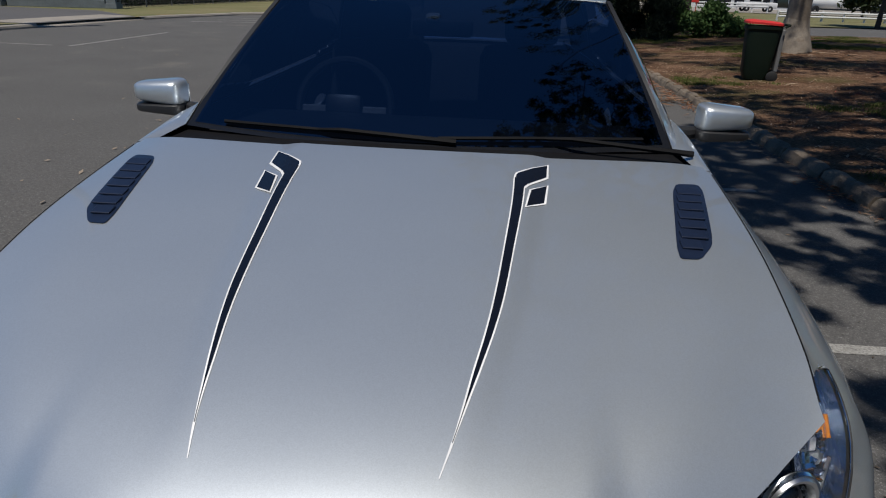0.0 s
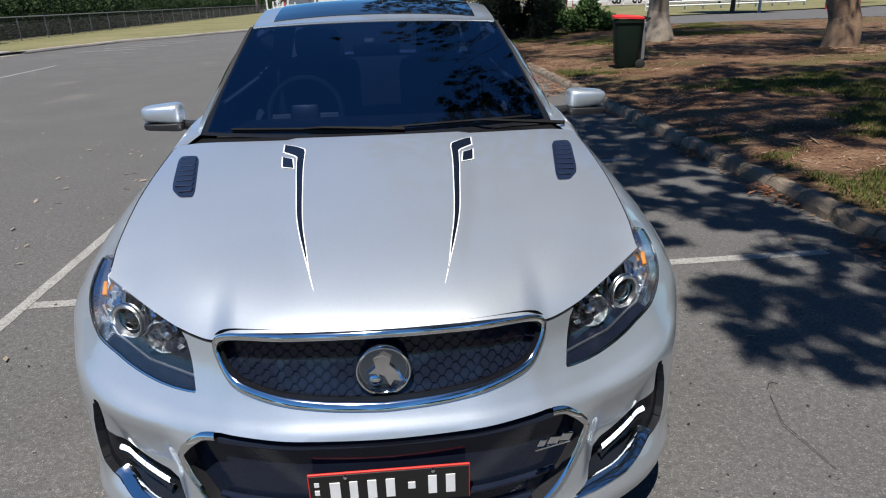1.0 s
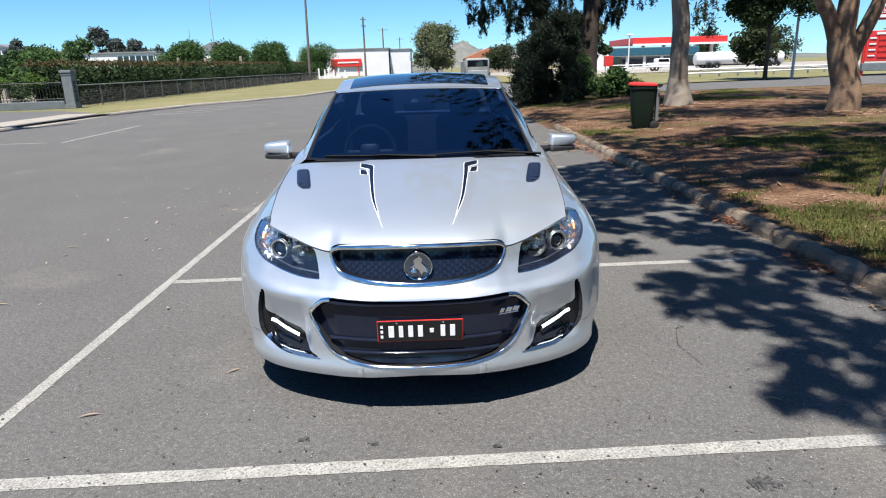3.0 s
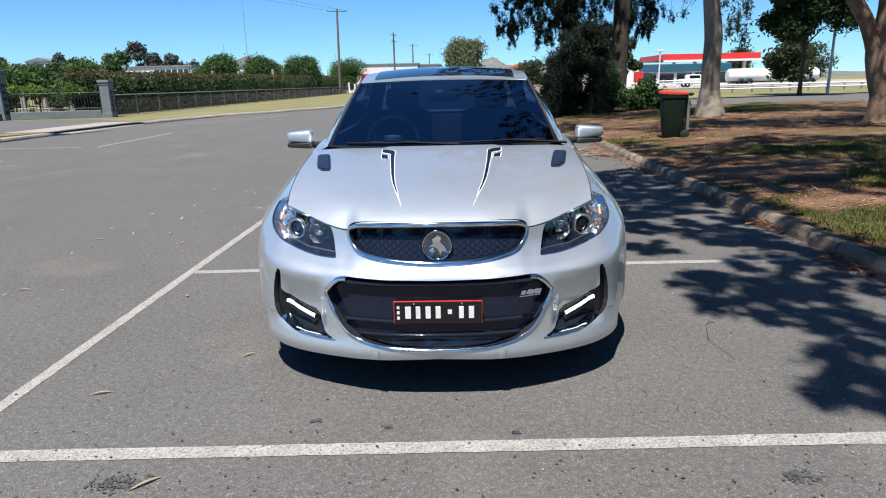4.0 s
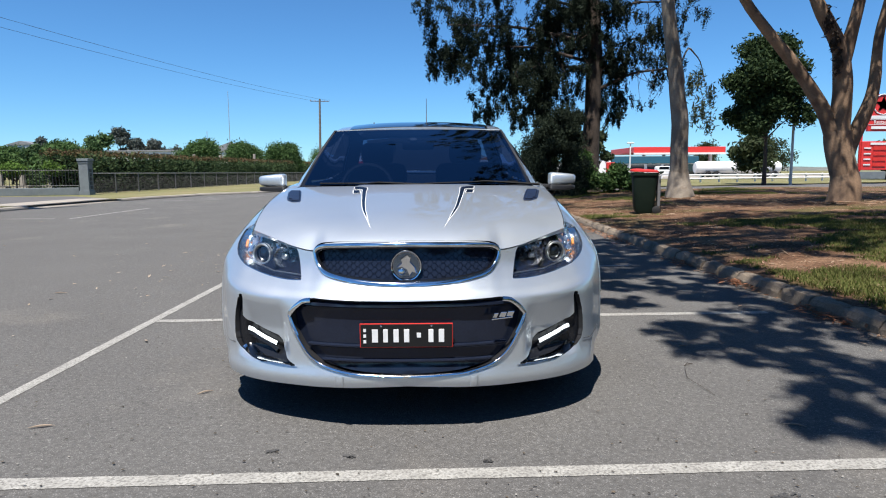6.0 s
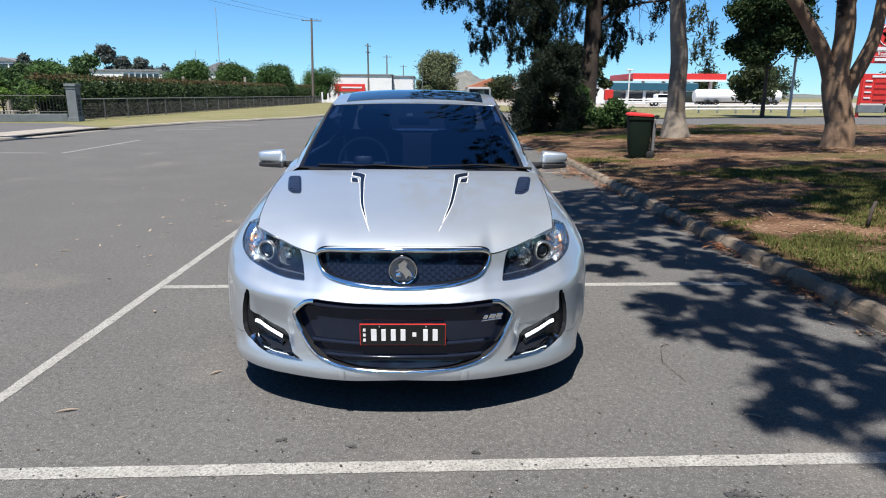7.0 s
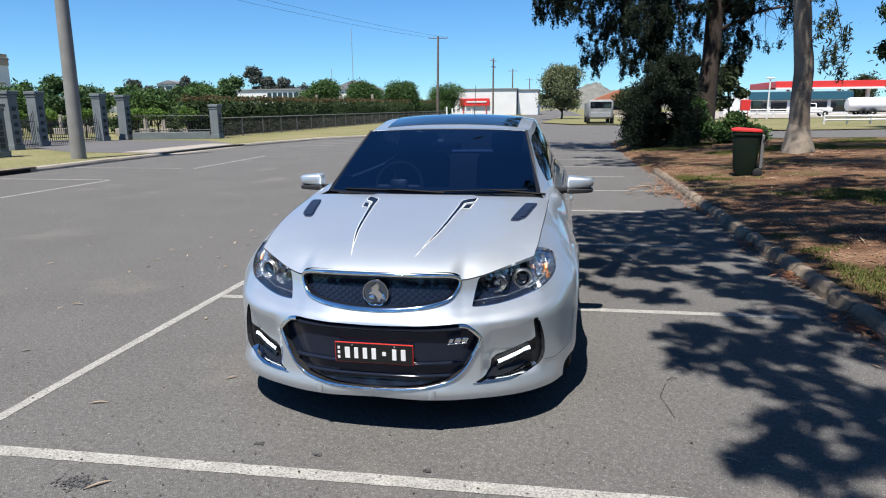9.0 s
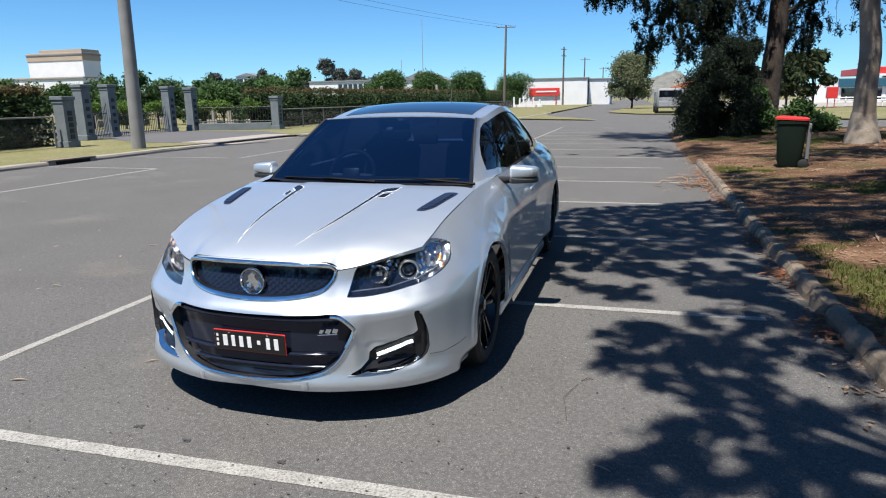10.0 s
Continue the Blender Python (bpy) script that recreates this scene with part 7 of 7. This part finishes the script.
shop = building("service_station_shop", "service station shop with a teal fascia and dark windows", 33.5, 49.5, 120, 132, 3.6, WHITE_PAINT, ROOF_GREY, 5, (.4, 2.3))
part("fascia", box(41.5, 119.7, 3.1, 16.6, .35, 1.3, .03), BLUE_PAINT, shop, "teal painted fascia")
part("side_wall", box(31.5, 122, 1.5, 4.2, 3, 3, .03), WHITE_PAINT, shop)
canopy = thing("fuel_canopy", "red and white service station canopy", "canopy", at=(46, 126, 0))
part("canopy_roof", box(46.3, 128, 5.0, 17.5, 16, 1.1, .05), RED_PAINT, canopy, "red canopy edge")
part("canopy_band", box(46.3, 119.9, 4.3, 17.5, .3, .35), WHITE_PAINT, canopy)
for x in (44, 53):
    for y in (122, 134):
        part("column", box(x, y, 2.2, .5, .5, 4.4), WHITE_PAINT, canopy)
tanker = thing("tanker_trailer", "long white fuel tanker trailer parked by the station", "trailer", at=(48, 100, 0))
bm = lathe([(0, -6.8), (.8, -6.75), (1.0, -6.4), (1.02, 0), (1.0, 6.4), (.8, 6.75), (0, 6.8)], 28)
bmesh.ops.transform(bm, matrix=Matrix.Translation((48, 100, 1.5)), verts=bm.verts)
part("tank", bm, WHITE_PAINT, tanker, smooth=True)
part("chassis", box(48, 100, .55, 13, 1.2, .2), DARK_STEEL, tanker)
for x in (43, 44.3, 52.2, 53.5):
    for y in (98.9, 101.1):
        bm = lathe([(.2, -.15), (.45, -.15), (.5, -.1), (.5, .1), (.45, .15), (.2, .15)], 20)
        bmesh.ops.transform(bm, matrix=Matrix.Translation((x, y, .5)) @ pose(0, 0, 0, 0, 0, 90), verts=bm.verts)
        part("wheel", bm, RUBBER, tanker)


def guard_rail(pts, h=.78, gap=2.0):
    root = thing("guard_rail", "white steel guard rail beyond the far verge", "barrier", at=(*pts[0], 0))
    for (x0, y0), (x1, y1) in zip(pts, pts[1:]):
        n = max(1, int(math.hypot(x1 - x0, y1 - y0) / gap))
        for k in range(n + 1):
            x, y = x0 + (x1 - x0) * k / n, y0 + (y1 - y0) * k / n
            part("post", box(x, y, h / 2, .12, .12, h), WHITE_PAINT, root)
        for z in (h - .12, h - .42):
            part("beam", tube([(x0, y0 - .08, z), (x1, y1 - .08, z)], .085, 6), WHITE_PAINT, root)


guard_rail([(20.9, 52), (38, 58)])
guard_rail([(23, 84), (33, 86)], h=1.1)


def small_ute(x, y):
    root = thing("parked_ute", "white utility vehicle parked at the station", "car", at=(x, y, 0))
    part("body", box(x, y, .8, 4.8, 1.8, .7, .12), WHITE_PAINT, root, smooth=True)
    cab = part("cab", box(x - .5, y, 1.4, 2.0, 1.6, .7, .22), WHITE_PAINT, root, smooth=True)
    part("side_window", box(x - .5, y - .8, 1.45, 1.5, .06, .4, .02), DARK_GLASS, cab)
    for dx in (-1.5, 1.5):
        for dy in (-.85, .85):
            bm = lathe([(.15, -.12), (.34, -.12), (.37, -.08), (.37, .08), (.34, .12), (.15, .12)], 18)
            bmesh.ops.transform(bm, matrix=Matrix.Translation((x + dx, y + dy, .37)) @ pose(0, 0, 0, 0, 0, 90), verts=bm.verts)
            part("wheel", bm, RUBBER, root)


small_ute(34.5, 94)
# red price sign
sign = thing("price_sign", "tall red service station price sign", "sign", at=(33.2, 45, 0))
part("upper_panel", box(33.5, 45, 5.15, 3.5, .3, 2.65, .03), RED_PAINT, sign)
part("lower_panel", box(32.45, 45, 2.05, 2.1, .3, 2.1, .03), RED_PAINT, sign)
part("base", box(32.3, 45, .62, 2.0, .3, .55, .03), GREY_POST, sign)
for x in (31.4, 33.75):
    part("post", box(x, 45.05, 1.9, .16, .16, 3.9), RED_PAINT, sign)
bm = bmesh.new()
for k in range(10):
    a, r = math.pi * (.5 + k / 5), (.62 if k % 2 == 0 else .26)
    bm.verts.new((32.75 + r * math.cos(a), 44.82, 5.75 + r * math.sin(a)))
bm.faces.new(bm.verts[:])
bmesh.ops.solidify(bm, geom=bm.faces, thickness=.02)
part("sign_emblem", bm, WHITE_PAINT, sign, "plain white star shape")
part("emblem_ring", tube([(32.75 + .72 * math.cos(2 * math.pi * k / 32), 44.82, 5.75 + .72 * math.sin(2 * math.pi * k / 32)) for k in range(33)], .04, 6), WHITE_PAINT, sign)
part("brand_bar", box(32.75, 44.82, 4.83, 1.7, .04, .24), WHITE_PAINT, sign)
for z in (4.66, 4.3):
    part("panel_seam", box(33.5, 44.83, z, 3.5, .03, .03), WHITE_PAINT, sign)
word = bpy.data.curves.new("word", "FONT")
word.body, word.size, word.extrude, word.align_x, word.align_y = "Restaurant", .36, .01, "CENTER", "CENTER"
word.materials.append(WHITE_PAINT)
word_ob = new("lettering", word)
word_ob.matrix_world = pose(32.9, 44.82, 4.47, 90)
part("lettering", word_ob, WHITE_PAINT, sign, "white lettering")
part("text_bar", box(32.7, 44.82, 4.08, 1.5, .04, .2), WHITE_PAINT, sign)
for z in (2.6, 2.2, 1.8, 1.4):
    part("price_bar", box(32.7, 44.82, z, .95, .04, .26), PLATE_RED, sign)
    part("text_bar", box(31.8, 44.82, z, .5, .04, .1), WHITE_PAINT, sign)
part("text_bar", box(32.6, 44.82, 2.92, 1.2, .04, .16), WHITE_PAINT, sign)
post_box = thing("red_cabinet", "red cabinet on the station forecourt", "cabinet", at=(22.5, 80, 0))
part("body", box(22.4, 80, 1.55, 1.05, .6, 1.25, .05), RED_PAINT, post_box)
for x in (22.05, 22.75):
    part("leg", box(x, 80, .47, .08, .08, .95), RED_PAINT, post_box)
station_lamp = pole("station_lamp", "white station lamp post with a flat head", 25.5, 82, 4.6, .1, .08, WHITE_PAINT)
part("lamp_head", box(25.5, 82, 4.68, .9, .4, .18, .04), WHITE_PAINT, station_lamp)

building("red_front_shop", "white warehouse with a red shop front", -24, -8, 134, 150, 5.2, WHITE_PAINT, ROOF_GREY, 0)
building("white_warehouse", "plain white warehouse down the street", -7.8, -3.6, 136, 150, 5.0, WHITE_PAINT, ROOF_GREY, 0)
sign2 = thing("shop_sign", "red shop sign board on two posts with white writing", "sign", at=(-16.5, 133.6, 0))
for x in (-19, -14.2):
    part("post", box(x, 133.75, .95, .14, .14, 2.0), RED_PAINT, sign2)
part("board", box(-16.6, 133.7, 2.7, 6.2, .2, 1.5, .03), RED_PAINT, sign2)
part("text_bar", box(-16.2, 133.55, 2.75, 4.2, .06, .3), WHITE_PAINT, sign2)
low = building("long_low_building", "long pale low building beyond the hedge", -58.5, -46, 112, 122, 5.0, WHITE_PAINT, ROOF_GREY, 0)
# dark panel set on the wall in place of the shade inside
part("bay_shade_panel", box(-49.4, 111.96, 3.5, 6.4, .1, 2.1), DARK_GLASS, low, "dark panel standing for the shaded open side")
for k in range(7):
    part("column", box(-52.5 + 1.03 * k, 111.88, 3.5, .16, .14, 2.1), WHITE_PAINT, low)
building("white_shed", "pale shed with a pitched roof", -42, -34, 118, 126, 5.2, WHITE_PAINT, ROOF_GREY, 0, pitch=1.6)
hall = building("grand_building", "large cream and white windowless building", -105.0, -92.6, 93, 97, 10.2, WHITE_PAINT, ROOF_GREY, 0)
part("upper_band", box(-98.8, 95, 9.95, 12.6, 4.2, 1.4, .03), TAN_RENDER, hall, "tan rendered upper band")
part("raised_parapet", box(-97.4, 95, 10.9, 9.6, 4.0, .55, .03), TAN_RENDER, hall)
building("grand_annexe", "lower cream annexe of the large building", -118, -89, 89, 91.8, 6.0, WHITE_PAINT, CREAM, 6, (1.5, 3.6))
building("brick_house", "brick house with a terracotta roof", 8, 18, 140, 150, 3.0, CREAM, pbr("terracotta", (.4, .15, .08), rough=.8), 3, pitch=2)
building("hill_house", "pale house on the rise", -113, -105.5, 170, 178, 9.0, WHITE_PAINT, ROOF_GREY, 3, (7.4, 8.4), pitch=1.0)
building("hill_house", "pale house on the rise", -100, -94, 176, 184, 7.2, CREAM, ROOF_GREY, 3, (5.4, 6.6), pitch=.9)


TRUCK_GREY = pbr("plain_grey_paint", (0.26, 0.265, 0.26), (0.19, 0.195, 0.19), scale=2, rough=0.6, spread=0.15)


def truck(x, y):
    root = thing("parked_truck", "grey utility truck parked at the corner under trees", "truck", at=(x, y, 0))
    part("body", box(x, y + 2.5, 1.25, 2.2, 6, 1.3, .08), TRUCK_GREY, root)
    cab = part("cab", box(x, y - 1.2, 1.3, 2.1, 1.9, 1.6, .25), TRUCK_GREY, root, smooth=True)
    part("windscreen", box(x, y - 2.14, 1.65, 1.75, .05, .55, .03), DARK_GLASS, cab)
    part("grille", box(x, y - 2.16, .85, 1.7, .06, .45, .02), GALV, cab)
    for dx in (-1, 1):
        for dy in (-1.4, 3.6):
            bm = lathe([(.2, -.14), (.42, -.14), (.46, -.1), (.46, .1), (.42, .14), (.2, .14)], 20)
            bmesh.ops.transform(bm, matrix=Matrix.Translation((x + dx, y + dy, .46)), verts=bm.verts)
            part("wheel", bm, RUBBER, root)


truck(4.3, 57)


# wooded hills on the horizon
def hill(name, x0, x1, y, h, seed, mat):
    n, m = 60, 8
    vs = []
    for i in range(n + 1):
        for j in range(m + 1):
            f, g = i / n, j / m
            prof = math.sin(math.pi * f) ** .7 * (.6 + .5 * noise.noise((f * 4 + seed, 0, 0)) + .1 * noise.noise((f * 30, g * 5, seed)))
            vs.append((x0 + (x1 - x0) * f, y + 260 * g, h * prof * math.sin(math.pi * .5 * g) - 1))
    fs = [(i * (m + 1) + j, (i + 1) * (m + 1) + j, (i + 1) * (m + 1) + j + 1, i * (m + 1) + j + 1) for i in range(n) for j in range(m)]
    tagged(link_mesh(name, vs, fs, mat, True), "low dry wooded hills on the horizon", "hill", "", "structure")


# hill greens and browns are paled and blued, haze mixed into the colour
HILL = pbr("hazed_wooded_hill", (0.08, 0.096, 0.088), (0.14, 0.136, 0.118), scale=.02, rough=1, fine=.15, spread=.4)
hill("backdrop_hills", -700, 900, 900, 24, 3, HILL)
hill("backdrop_hills", -20, 130, 700, 55, 8, HILL)
hill("backdrop_hills", -900, -150, 600, 40, 13, HILL)
